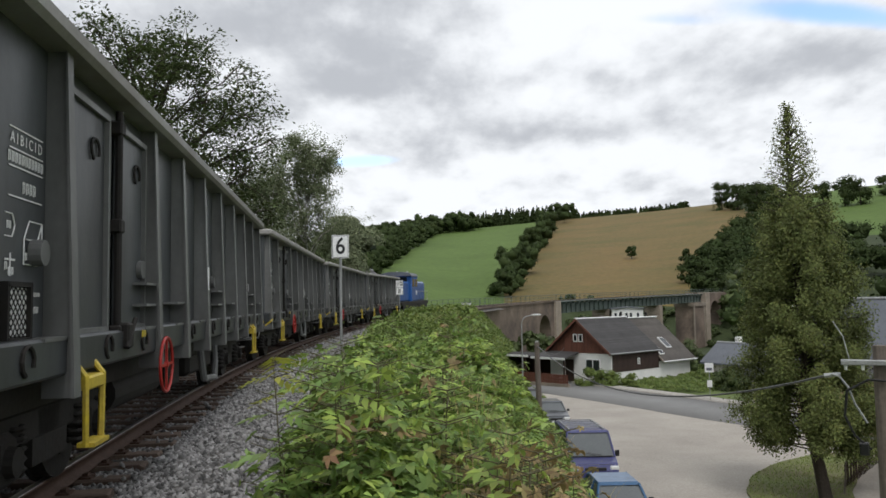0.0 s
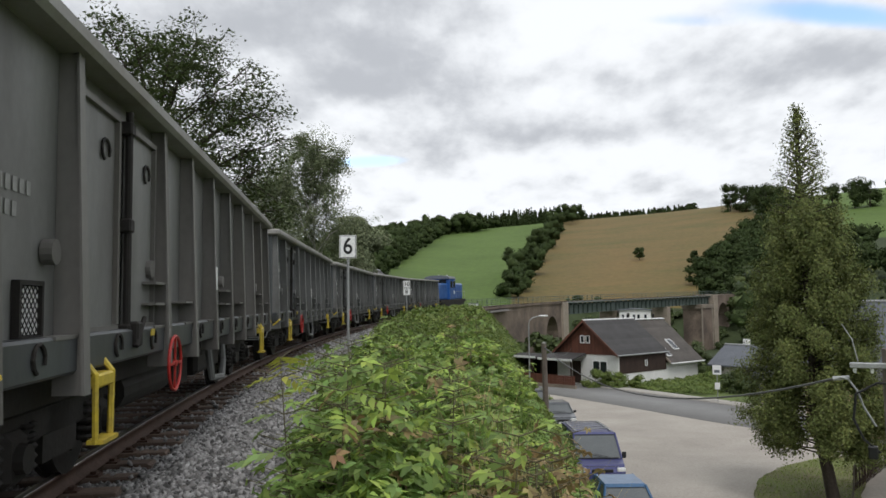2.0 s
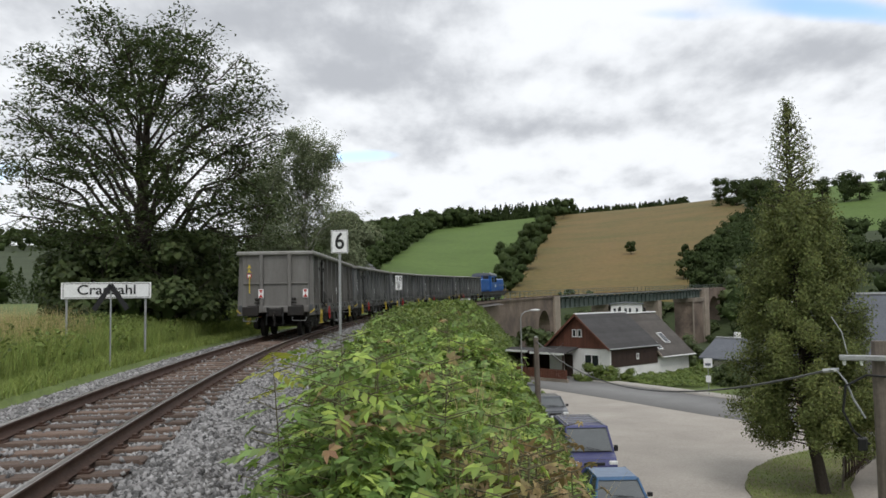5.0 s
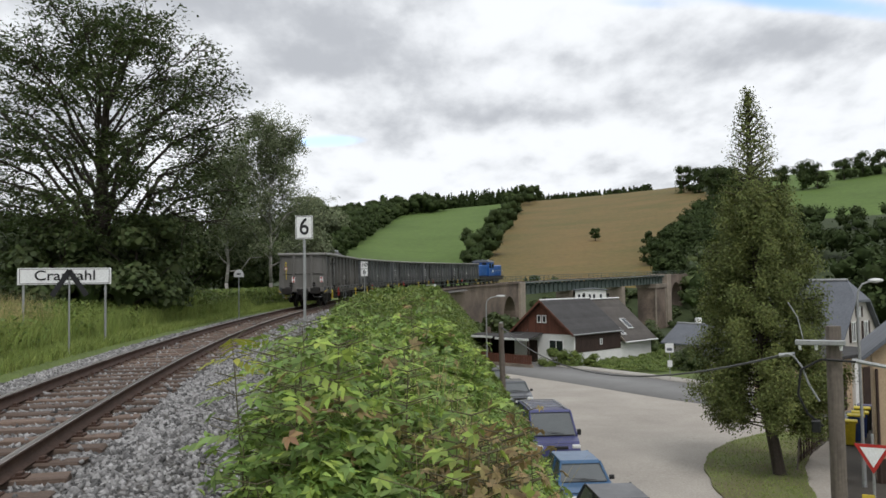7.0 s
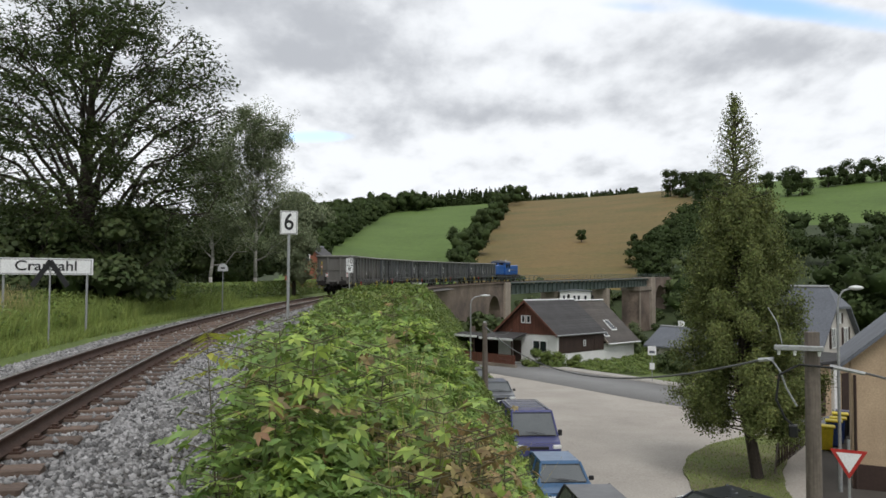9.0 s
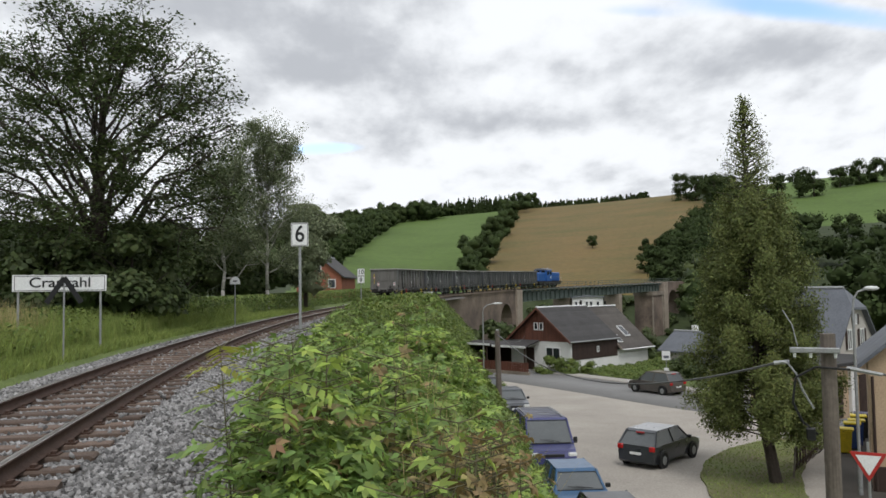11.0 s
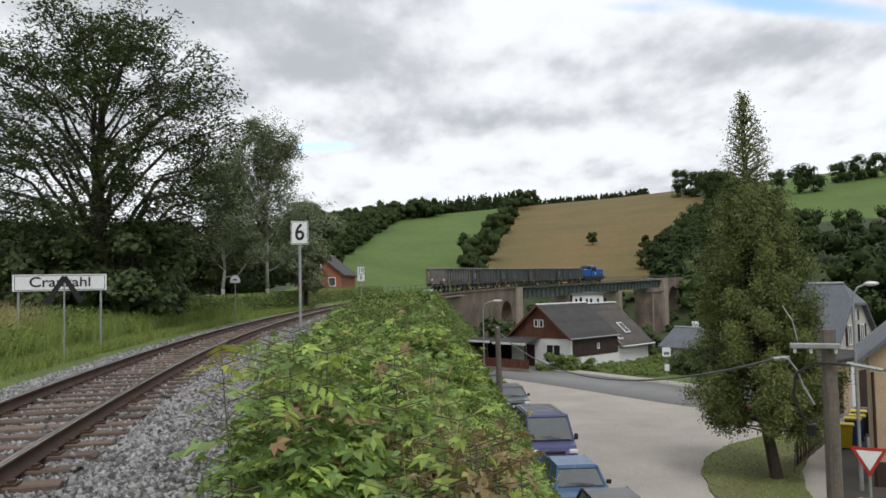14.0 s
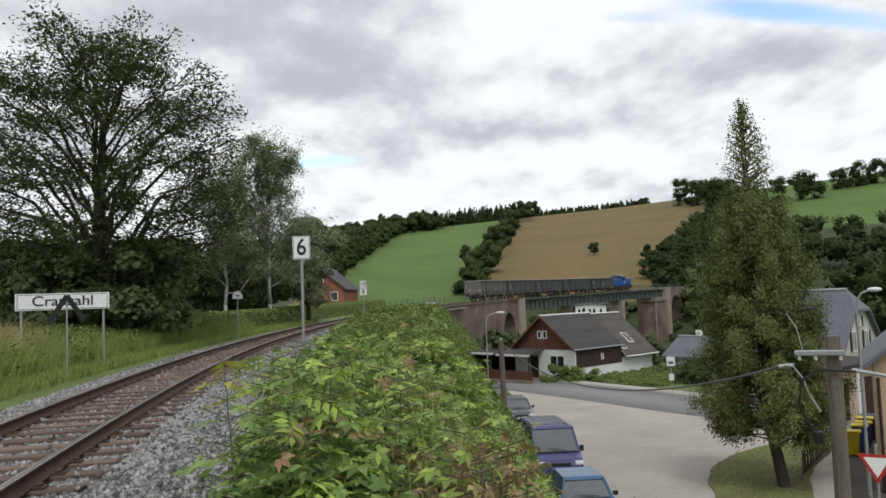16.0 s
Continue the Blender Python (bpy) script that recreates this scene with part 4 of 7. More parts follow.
def build_loco():
    lo = thing("diesel_locomotive", "blue diesel shunting locomotive with a dark cab roof", "locomotive")
    wheels = []
    h2 = 6.4
    part("frame", F().box((0, 0, 1.15), (2.9, 2 * h2, 0.32), bevel=0.03), M["wagon_dark"], lo)
    part("skirt", F().box((1.4, 0, 0.82), (0.06, 2 * h2 - 1.2, 0.4)).box((-1.4, 0, 0.82), (0.06, 2 * h2 - 1.2, 0.4)), M["wagon_dark"], lo)
    part("hood", F().box((0, 3.35, 2.2), (2.3, 5.3, 1.9), bevel=0.14), M["loco"], lo, "blue engine hood")
    part("rear_hood", F().box((0, -4.1, 2.2), (2.4, 4.1, 1.8), bevel=0.14), M["loco"], lo)
    part("cab", F().box((0, -0.6, 2.45), (2.9, 2.8, 2.3), bevel=0.06), M["loco"], lo, "blue driver's cab")
    part("cab_roof", F().prism([(-1.5, 3.62), (1.5, 3.62), (1.3, 3.86), (0.6, 4.0), (-0.6, 4.0), (-1.3, 3.86)], -2.25, 1.05), M["roof_blue"], lo, "dark rounded cab roof")
    for sx in (1, -1):
        for y in (-1.3, 0.1):
            part("cab_window", F().box((sx * 1.455, y, 3.0), (0.02, 1.0, 0.72), bevel=0.004), M["glass"], lo)
        for y in (1.5, 2.5, 3.5, 4.5, 5.4):
            part("hood_door", F().box((sx * 1.16, y, 2.15), (0.03, 0.86, 1.3), bevel=0.01), M["loco"], lo)
        part("emblem", F().box((sx * 1.46, 0.1, 2.1), (0.012, 0.5, 0.4)), M["white"], lo, "pale emblem shape")
        part("handrail", F().path([(sx * 1.4, 1.2, 2.2), (sx * 1.4, 6.1, 2.2), (sx * 1.4, 6.1, 1.3)], 0.025, 6), M["zinc"], lo)
    for sy in (1, -1):
        for x in (-0.6, 0.6):
            part("end_window", F().box((x, -0.6 + sy * 1.41, 3.3), (0.8, 0.02, 0.45)), M["glass"], lo)
        for x in (-0.875, 0.875):
            part("buffer", F().tube((x, sy * h2, 1.04), (x, sy * (h2 + 0.45), 1.04), 0.12, 0.11, 14).tube((x, sy * (h2 + 0.45), 1.04), (x, sy * (h2 + 0.5), 1.04), 0.22, 0.22, 16), M["wagon_dark"], lo)
        part("front_grille", F().box((0, 6.02 if sy > 0 else -6.17, 2.3), (1.5, 0.03, 1.1)), M["black"], lo)
        part("headlamp", F().tube((0.8, sy * 6.05 - 0.05, 1.6), (0.8, sy * 6.25, 1.6), 0.12, 0.12, 14), M["lamp_glass"], lo)
    for sx in (1, -1):
        part("step_ladder", F().box((sx * 1.42, 0.95, 0.95), (0.08, 0.5, 0.04)).box((sx * 1.42, 0.95, 0.6), (0.08, 0.5, 0.04)).box((sx * 1.42, 0.72, 0.8), (0.04, 0.04, 0.6)).box((sx * 1.42, 1.18, 0.8), (0.04, 0.04, 0.6)), M["wagon_dark"], lo)
        part("horn", F().tube((sx * 0.5, 0.4, 4.02), (sx * 0.5, 0.75, 4.06), 0.05, 0.09, 10), M["zinc"], lo)
    part("exhaust", F().tube((0, 2.6, 3.05), (0, 2.6, 3.4), 0.16, 0.14, 12), M["wagon_dark"], lo)
    for sy in (1, -1):
        build_bogie(lo, sy * 3.5, wheels)
    return lo, wheels


wagon, wagon_wheels = build_wagon(M["wagon_pale"], M["wagon"], "pale grey open goods wagon with ribbed steel sides", False)
dark, dark_wheels = build_wagon(M["wagon_panel"], M["wagon_post"], "dark grey open goods wagon, ribbed sides with shade in their colour")
wagons = [wagon, dark] + [copy_thing(dark, Matrix()) for _ in range(3)]
build_tail_plates(wagon)
loco, loco_wheels = build_loco()


def train_s(t):
    """Where the last wagon's rear stands on the line."""
    return float(np.interp(t, [0, 1, 1.5, 2.5, 3, 3.5, 6, 9, 11.5, 12.5, 14.5, 16], [-18.2, -10.4, -6.4, 1.65, 6.45, 10.9, 33.3, 59.6, 81.0, 90.0, 107.0, 121.2]))


def carriage_pose(s_mid, half):
    a, b = line(s_mid - half), line(s_mid + half)
    c, d = (a + b) / 2, b - a
    return pose(c.x, c.y, c.z, math.degrees(math.atan2(d.z, math.hypot(d.x, d.y))), 0, -math.degrees(math.atan2(d.x, d.y)))


def wheel_motions():
    """Each wheelset turns with the way that the train has gone."""
    ts = [i / 15 for i in range(241)]
    for ob in bpy.data.objects:
        if ob.name.split(".")[0] == "wheelset":
            x, y, z = ob.matrix_basis.translation
            walk(ob, [(t, pose(x, y, z, -math.degrees((train_s(t) - train_s(0)) / 0.46))) for t in ts])


def train_motions():
    ts = [i * 0.25 for i in range(65)]
    for k, w in enumerate(wagons):
        walk(w, [(t, carriage_pose(train_s(t) + PITCH * k + WAGON_LEN / 2 - 0.62, 5.0)) for t in ts])
    wheel_motions()
    walk(loco, [(t, carriage_pose(train_s(t) + PITCH * 5 + 5.9, 3.5)) for t in ts])


# ---- plants ----
rng = np.random.default_rng(7)


def unit(v):
    return v / np.maximum(1e-9, np.linalg.norm(v, axis=-1, keepdims=True))


def leaves(pos, nrm, size, aspect=0.6, rand=0.6, droop=0.0, shape=6):
    """Folded leaf blades at pos, facing about nrm: arrays of points and quads."""
    n = len(pos)
    nrm = unit(nrm + rng.normal(0, rand, (n, 3)))
    ax = unit(np.cross(nrm, rng.normal(0, 1, (n, 3))))
    ax[:, 2] -= droop
    ax = unit(ax - nrm * (ax * nrm).sum(1, keepdims=True) * 0.7)
    side = unit(np.cross(nrm, ax))
    s = (size * rng.uniform(0.65, 1.3, n))[:, None]
    w = s * aspect * 0.5
    if shape == 4:
        v = np.stack([pos - ax * s * 0.5, pos + side * w, pos + ax * s * 0.5 + nrm * s * 0.08, pos - side * w], 1)
        f = np.arange(4)[None] + 4 * np.arange(n)[:, None]
        return v.reshape(-1, 3), f
    lift = nrm * w * 0.35
    v = np.stack([pos - ax * s * 0.5, pos - ax * s * 0.18 + side * w + lift, pos + ax * s * 0.2 + side * w * 0.75 + lift, pos + ax * s * 0.52 - nrm * s * 0.1,
                  pos + ax * s * 0.2 - side * w * 0.75 + lift, pos - ax * s * 0.18 - side * w + lift], 1)
    f = np.concatenate([np.array([[0, 1, 2, 3]]) + 6 * np.arange(n)[:, None], np.array([[0, 3, 4, 5]]) + 6 * np.arange(n)[:, None]])
    return v.reshape(-1, 3), f


def merge(parts):
    vs, fs, o = [], [], 0
    for v, f in parts:
        vs.append(v), fs.append(f + o)
        o += len(v)
    return np.concatenate(vs), np.concatenate(fs)


def crown(c, rad, n, size, lobes=14, aspect=0.8, rand=0.7, shape=4, fill=0.25, core=0.0):
    """Foliage in rounded lobes with gaps between them."""
    c, rad = np.asarray(c, float), np.asarray(rad, float)
    d = unit(rng.normal(0, 1, (lobes, 3)))
    d[:, 2] = d[:, 2] * 0.9 + 0.08
    lc = c + d * rad * rng.uniform(0.45, 0.78, (lobes, 1))
    lr = rad.mean() * rng.uniform(0.26, 0.46, lobes)
    k = rng.integers(0, lobes, n)
    q = unit(rng.normal(0, 1, (n, 3)))
    q[:, 2] = np.where(q[:, 2] < -0.3, -q[:, 2], q[:, 2])
    r = np.where(rng.random(n) < fill, rng.random(n), rng.uniform(0.82, 1.08, n))[:, None]
    p = lc[k] + q * lr[k, None] * r * np.array([1, 1, 0.85])
    v, f = leaves(p, q + np.array([0, 0, 0.4]), size, aspect, rand, shape=shape)
    if not core:
        return v, f
    # the dense inside of each lobe, a knobbly closed lump
    nu, nv = 8, 6
    th, ph = np.meshgrid(np.arange(nu) * 2 * np.pi / nu, np.linspace(0.12, np.pi - 0.12, nv), indexing="ij")
    ball = np.stack([np.cos(th) * np.sin(ph), np.sin(th) * np.sin(ph), np.cos(ph) * 0.85], -1).reshape(-1, 3)
    i, j = np.meshgrid(np.arange(nu), np.arange(nv - 1), indexing="ij")
    i, j = i.ravel(), j.ravel()
    i2 = (i + 1) % nu
    bf = np.stack([i * nv + j, i * nv + j + 1, i2 * nv + j + 1, i2 * nv + j], 1)
    lumps = [(v, f)]
    for c_, r_ in zip(lc, lr):
        lumps.append((c_ + ball * r_ * core * rng.uniform(0.55, 1.3, (len(ball), 1)) + rng.normal(0, 0.1, (len(ball), 3)) * r_, bf))
    return merge(lumps)


def limb(form, a, b, r1, r2, bend=0.0, n=7, steps=3):
    pts = [Vector(a).lerp(Vector(b), i / steps) for i in range(steps + 1)]
    for i in range(1, steps):
        pts[i] += Vector(rng.normal(0, bend, 3))
    for i in range(steps):
        form.tube(pts[i], pts[i + 1], r1 + (r2 - r1) * i / steps, r1 + (r2 - r1) * (i + 1) / steps, n)
    return pts


def gz(x, y):
    return float(ground_z(x, y)[0])


def broad_tree(name, label, x, y, height, spread, trunk_r, n_leaf, leaf, leafmat, barkmat, first=0.18, limbs=11, sub=6, up=0.75, z=None, airy=1.0, taper=0.45):
    """A trunk that forks into limbs, branches and twigs; leaves in sprays along the twigs."""
    z = gz(x, y) - 0.1 if z is None else z
    tr = thing(name, label, "tree", pose(x, y, z))
    wood, tips = F(), []
    trunk = limb(wood, (0, 0, 0), (rng.normal(0, 0.2), rng.normal(0, 0.2), height * 0.62), trunk_r, trunk_r * 0.35, 0.12, 10, 5)
    for i in range(limbs):
        h = height * (first + (0.62 - first) * (i / (limbs - 1)) ** 0.9)
        k = min(4.99, h / (height * 0.62) * 5)
        a = trunk[int(k)].lerp(trunk[int(k) + 1], k - int(k))
        ang = i * 2.4 + rng.normal(0, 0.3)
        f = i / (limbs - 1)
        reach = spread * (1.0 - taper * f) * rng.uniform(0.8, 1.1)
        b = a + Vector((math.cos(ang) * reach, math.sin(ang) * reach, height * (0.16 + 0.2 * f) * up * rng.uniform(0.8, 1.2)))
        pts = limb(wood, a, b, trunk_r * (0.42 - 0.15 * f), trunk_r * 0.08, reach * 0.05, 6, 4)
        for j in range(sub):
            q = pts[1 + j % 4].lerp(pts[min(4, 2 + j % 4)], rng.random())
            d = Vector(rng.normal(0, 1, 3))
            d.z = abs(d.z) * 0.7 + 0.1
            e = q + d.normalized() * reach * rng.uniform(0.25, 0.5)
            limb(wood, q, e, trunk_r * 0.1, trunk_r * 0.03, reach * 0.03, 5, 2)
            tips.append((q, e, reach))
        tips.append((pts[2], b, reach))
    for i in range(limbs // 2):
        a = trunk[-1]
        e = a + Vector((rng.normal(0, spread * 0.3), rng.normal(0, spread * 0.3), height * rng.uniform(0.18, 0.37)))
        limb(wood, a, e, trunk_r * 0.2, trunk_r * 0.04, 0.2, 6, 3)
        tips.append((a, e, spread * 0.6))
        for j in range(3):
            q = a.lerp(e, rng.uniform(0.4, 0.9))
            e2 = q + Vector(rng.normal(0, spread * 0.2, 3))
            limb(wood, q, e2, trunk_r * 0.07, trunk_r * 0.025, 0.1, 5, 2)
            tips.append((q, e2, spread * 0.5))
    part("trunk", wood, barkmat, tr, smooth=True)
    m = n_leaf // len(tips)
    A = np.array([t[0] for t in tips])
    B = np.array([t[1] for t in tips])
    R_ = np.array([t[2] for t in tips])
    k = np.repeat(np.arange(len(tips)), m)
    f = rng.uniform(0.3, 1.12, len(k))[:, None]
    base = A[k] + (B[k] - A[k]) * f
    # sub-sprays: several small knots of leaves a twig
    knots = rng.normal(0, 1, (len(tips), 7, 3)) * (R_[:, None, None] * 0.19 * airy)
    off = knots[k, rng.integers(0, 7, len(k))] * np.array([1, 1, 0.6]) + rng.normal(0, 1, (len(k), 3)) * (0.17 * airy)
    v, fc = leaves(base + off, np.tile([0, 0, 0.8], (len(k), 1)) + off * 0.5, leaf, 0.55, 0.7, droop=0.3, shape=4)
    part("crown", mesh("crown", v, fc, leafmat), leafmat, tr)
    return tr


def ash_tree(x, y, height, spread):
    """Open crown: limbs fan out from a low fork to a rounded outline; flat sprays of leaves on the outer twigs."""
    z = gz(x, y) - 0.1
    tr = thing("ash_tree", "tall dark-leaved ash tree with open branching crown", "tree", pose(x, y, z))
    wood, ps = F(), []
    trunk = limb(wood, (0, 0, 0), (0.1, 0, height * 0.7), 0.46, 0.12, 0.1, 12, 6)
    mid = np.array([0, 0, height * 0.5])
    rad = np.array([spread, spread, height * 0.5])
    n = 44
    for i in range(n):
        cz = -0.42 + 1.40 * (i + 0.5) / n
        a = i * 2.39996 + rng.normal(0, 0.15)
        rr = math.sqrt(max(0, 1 - min(1, cz) ** 2))
        tgt = mid + np.array([math.cos(a) * rr, math.sin(a) * rr, min(1, cz)]) * rad * rng.uniform(0.84, 1.04)
        k = min(5.99, max(0.6, (0.16 + 0.55 * max(0, cz)) / 0.7 * 6))
        st = trunk[int(k)].lerp(trunk[int(k) + 1], k - int(k))
        knee = st.lerp(Vector(tgt), 0.5) + Vector((0, 0, 0.10 * height * (1 - abs(cz))))
        r0 = 0.105 if cz < 0.6 else 0.075
        p1 = limb(wood, st, knee, r0, r0 * 0.6, 0.12, 7, 3)
        p2 = limb(wood, knee, tgt, r0 * 0.6, 0.02, 0.12, 6, 3)
        pts = [p1[2], p1[3], p2[1], p2[2], p2[3]]
        for j in range(11):
            q = pts[j % 4].lerp(pts[j % 4 + 1], rng.random())
            d = unit(np.array(q) - mid) + rng.normal(0, 0.75, 3)
            e = np.array(q) + unit(d) * rng.uniform(1.0, 2.3)
            over = np.linalg.norm((e - mid) / rad)
            if over > 1.06:
                e = mid + (e - mid) / over * 1.04
            limb(wood, q, e, 0.028, 0.010, 0.06, 5, 2)
            for f in (0.45, 0.75, 1.0):
                m_ = 36
                c = np.array(q) * (1 - f) + e * f + rng.normal(0, 0.22, 3)
                off = rng.normal(0, 1, (m_, 3)) * np.array([0.36, 0.36, 0.12])
                off[:, 2] -= 0.25 * (off[:, 0] ** 2 + off[:, 1] ** 2)
                ps.append(leaves(c + off, np.tile([0, 0, 1.0], (m_, 1)), 0.215, 0.45, 0.42, droop=0.35, shape=4))
    part("trunk", wood, M["bark"], tr, smooth=True)
    v, f = merge(ps)
    part("crown", mesh("crown", v, f, M["leaf_tree"]), M["leaf_tree"], tr)


def simple_tree(name, label, x, y, height, spread, leafmat, n=900, leaf=0.55, trunk=0.22, z=None, base=0.2, group="", core=0.62):
    z = gz(x, y) - 0.2 if z is None else z
    tr = thing(name, label, "tree", pose(x, y, z), group)
    wood = F()
    limb(wood, (0, 0, 0), (0, 0, height * 0.6), trunk, trunk * 0.4, 0.05, 8, 3)
    for i in range(5):
        a = i * 1.3
        limb(wood, (0, 0, height * (0.25 + 0.06 * i)), (math.cos(a) * spread * 0.6, math.sin(a) * spread * 0.6, height * (0.5 + 0.05 * i)), trunk * 0.4, trunk * 0.1, 0.1, 6, 2)
    part("trunk", wood, M["bark"], tr)
    v, f = crown((0, 0, height * (0.5 + base / 2)), (spread, spread, height * (0.5 - base / 2)), n, leaf, 18, rand=0.5, fill=0.12, core=core)
    part("crown", mesh("crown", v, f, leafmat), leafmat, tr)
    return tr


def conifer_points(h, r, n, size):
    t = rng.random(n) ** 0.75
    ang = rng.uniform(0, 2 * np.pi, n)
    rad = r * t * rng.uniform(0.55, 1.05, n) * (0.75 + 0.25 * np.sin(t * 40))
    p = np.stack([np.cos(ang) * rad, np.sin(ang) * rad, h * (1 - t) + h * 0.03], 1)
    nr = np.stack([np.cos(ang), np.sin(ang), np.full(n, 0.5)], 1)
    return leaves(p, nr, size, 0.7, 0.5, droop=0.5, shape=4)


def woods(name, label, spots, leafmat, per=110, leaf=1.3, lobes=8, core=0.78):
    """spots: x, y, height, spread, conifer?"""
    ps = []
    for x, y, h, sp, con in spots:
        z = gz(x, y) - 0.12 * h
        if con:
            v, f = conifer_points(h, sp, per, leaf)
        else:
            v, f = crown((0, 0, h * 0.5), (sp, sp, h * 0.5), per, leaf, lobes, rand=0.5, shape=4, fill=0.1, core=core)
        ps.append((v + np.array([x, y, z]), f))
    v, f = merge(ps)
    tagged(new(name, mesh(name, v, f, leafmat)), label, "woods", kind="stuff")


def polar(b, r):
    return r * math.sin(radians(b)), r * math.cos(radians(b))


def build_woods():
    sp = []
    # slope woods left of the meadow
    for i in range(230):
        r = rng.uniform(215, 650)
        lb = np.interp(r, [150, 240, 327, 450, 600, 640], [-9, -6.5, -4.8, -2.7, -0.4, 6.0])
        b = lb - abs(rng.normal(0, 1)) * 4.0 - 0.3
        h = rng.uniform(11, 17)
        sp.append((*polar(b, r), h, h * 0.55, False))
    for i in range(75):
        b = rng.uniform(-8, 3)
        h = rng.uniform(12, 19)
        sp.append((*polar(b, rng.uniform(585, 640)), h, h * 0.55, False))
    for i in range(90):
        r = rng.uniform(230, 640)
        b = np.interp(r, [150, 240, 327, 450, 600, 640], [-9, -6.5, -4.8, -2.7, -0.4, 6.0]) - 0.2 + rng.normal(0, 0.3)
        h = rng.uniform(6, 12)
        sp.append((*polar(b, r), h, h * 0.6, False))
    for b, h in ((-7.0, 13), (-5.6, 12), (-3.2, 16), (-2.2, 18), (-1.2, 19), (0.2, 17), (1.2, 20), (2.2, 17)):
        sp.append((*polar(b, 618), h, h * 0.6, False))
    woods("hillside_wood", "dark green broadleaf wood on the hillside", sp, M["leaf_far"], 230, 1.0)
    sp = []
    for i in range(520):
        b = rng.uniform(2.4, 17.8)
        sp.append((*polar(b, rng.uniform(628, 655)), rng.uniform(10, 15) * (1.2 if b < 9 else 0.52), 3.8 if b < 9 else 2.6, True))
    for b in (17.4, 17.9):
        sp.append((*polar(b, 640), 10, 6, False))
    woods("ridge_wood", "dark spruce wood along the ridge", sp, M["leaf_far"], 170, 1.5)
    # hedgerow between the meadow and the field
    sp = []
    for i in range(46):
        r = 268 + 350 * (i / 45)
        b = np.interp(r, [265, 405, 620], [4.6, 6.5, 8.7]) + rng.normal(0, 0.28)
        h = rng.uniform(6, 10)
        sp.append((*polar(b, r), h, h * 0.6, False))
    for r, off, h in ((272, -0.6, 11), (285, 0.5, 13), (300, -0.5, 14), (325, 0.35, 18), (335, -0.5, 16), (372, 0.3, 15), (405, -0.2, 16), (430, 0.4, 15), (470, -0.2, 15),
                      (510, 0.3, 17), (545, -0.3, 16), (580, 0.3, 18), (605, -0.2, 19), (618, 0.5, 18)):
        sp.append((*polar(np.interp(r, [265, 405, 620], [4.6, 6.5, 8.7]) + off + 0.25, r), h, h * 0.56, False))
    woods("hedgerow", "dense green hedgerow between meadow and field", sp, M["leaf_far"], 420, 0.7)
    # woods right of the field and behind the right-hand houses
    sp = []
    for i in range(90):
        b = rng.uniform(17.8, 25)
        r = rng.uniform(262, 345)
        h = rng.uniform(8, 13) * np.interp(b, [17.8, 21, 25], [0.75, 1.0, 1.2])
        sp.append((*polar(b, r), h, h * 0.55, False))
    for i in range(140):
        b = rng.uniform(22.5, 42)
        r = rng.uniform(120, 370)
        h = rng.uniform(11, 18)
        sp.append((*polar(b, r), h, h * 0.5, False))
    for i in range(100):
        r = rng.uniform(330, 640)
        b = np.interp(r, [240, 330, 470, 640], [17.5, 19.5, 23.6, 21.4]) + abs(rng.normal(0, 1.1))
        h = rng.uniform(10, 16)
        sp.append((*polar(b, r), h, h * 0.5, False))
    woods("valley_wood", "dark broadleaf wood right of the ripe field", sp, M["leaf_far"], 380, 0.85, 8, 0.6)
    # below the bridge and round the far pier
    sp = []
    for i in range(26):
        s, u = rng.uniform(150, 262), rng.uniform(6, 30)
        p = line(s, -u if s < 235 else u - 4)
        h = rng.uniform(6, 10)
        if s < 205 and u < 12:
            continue
        if s > 235:
            sp.append((p.x, p.y, h, h * 0.5, False))
    for i in range(60):
        b, r = rng.uniform(9, 19.5), rng.uniform(228, 262)
        sp.append((*polar(b, r), rng.uniform(1.5, 2.6), 2.5, False))
    for s in (254, 261, 268, 276):
        p = line(s, 7)
        sp.append((p.x, p.y, 15, 7, False))
    for s in (110, 116, 122, 128, 134):
        p = line(s, 6)
        sp.append((p.x, p.y, 5.5, 3, False))
    woods("bridge_shrubs", "green trees and shrubs at the foot of the viaduct", sp, M["leaf_tree"], 220, 0.8)
    # behind the station sign
    sp = []
    for i in range(70):
        b = rng.uniform(-44, -14)
        r = rng.uniform(75, 190)
        h = rng.uniform(3, 5.5) + r * 0.018
        sp.append((*polar(b, r), h, h * 0.42, rng.random() < 0.4))
    woods("garden_trees", "mixed garden trees and spruces behind the station", sp, M["leaf_far"], 520, 0.4)
    sp = []
    for i in range(200):
        b = rng.uniform(-45, -9)
        h = rng.uniform(12, 17)
        sp.append((*polar(b, rng.uniform(520, 640)), h, h * 0.6, False))
    woods("distant_wood", "dark wood on the distant ridge", sp, M["leaf_far"], 60, 2.0, 4)


build_woods()
simple_tree("field_tree", "lone small round tree in the ripe field", *polar(14.0, 356), 6.8, 2.7, M["leaf_far"], 1500, 0.5, 0.2, base=0.05)
for b, r, h, w in ((20.3, 560, 23, 11), (21.3, 545, 20, 9), (22.6, 520, 24, 12), (26.7, 520, 17, 9), (28.0, 505, 20, 10), (28.9, 505, 17, 9), (30.5, 540, 16, 9), (31.6, 545, 18, 10), (32.6, 550, 18, 10), (33.6, 545, 17, 9)):
    simple_tree("ridge_tree", "dark broadleaf tree standing on the ridge", *polar(b, r), h, w * 0.75, M["leaf_far"], 2800, 0.72, 0.5, group="ridge trees", base=-0.35, core=0.45)
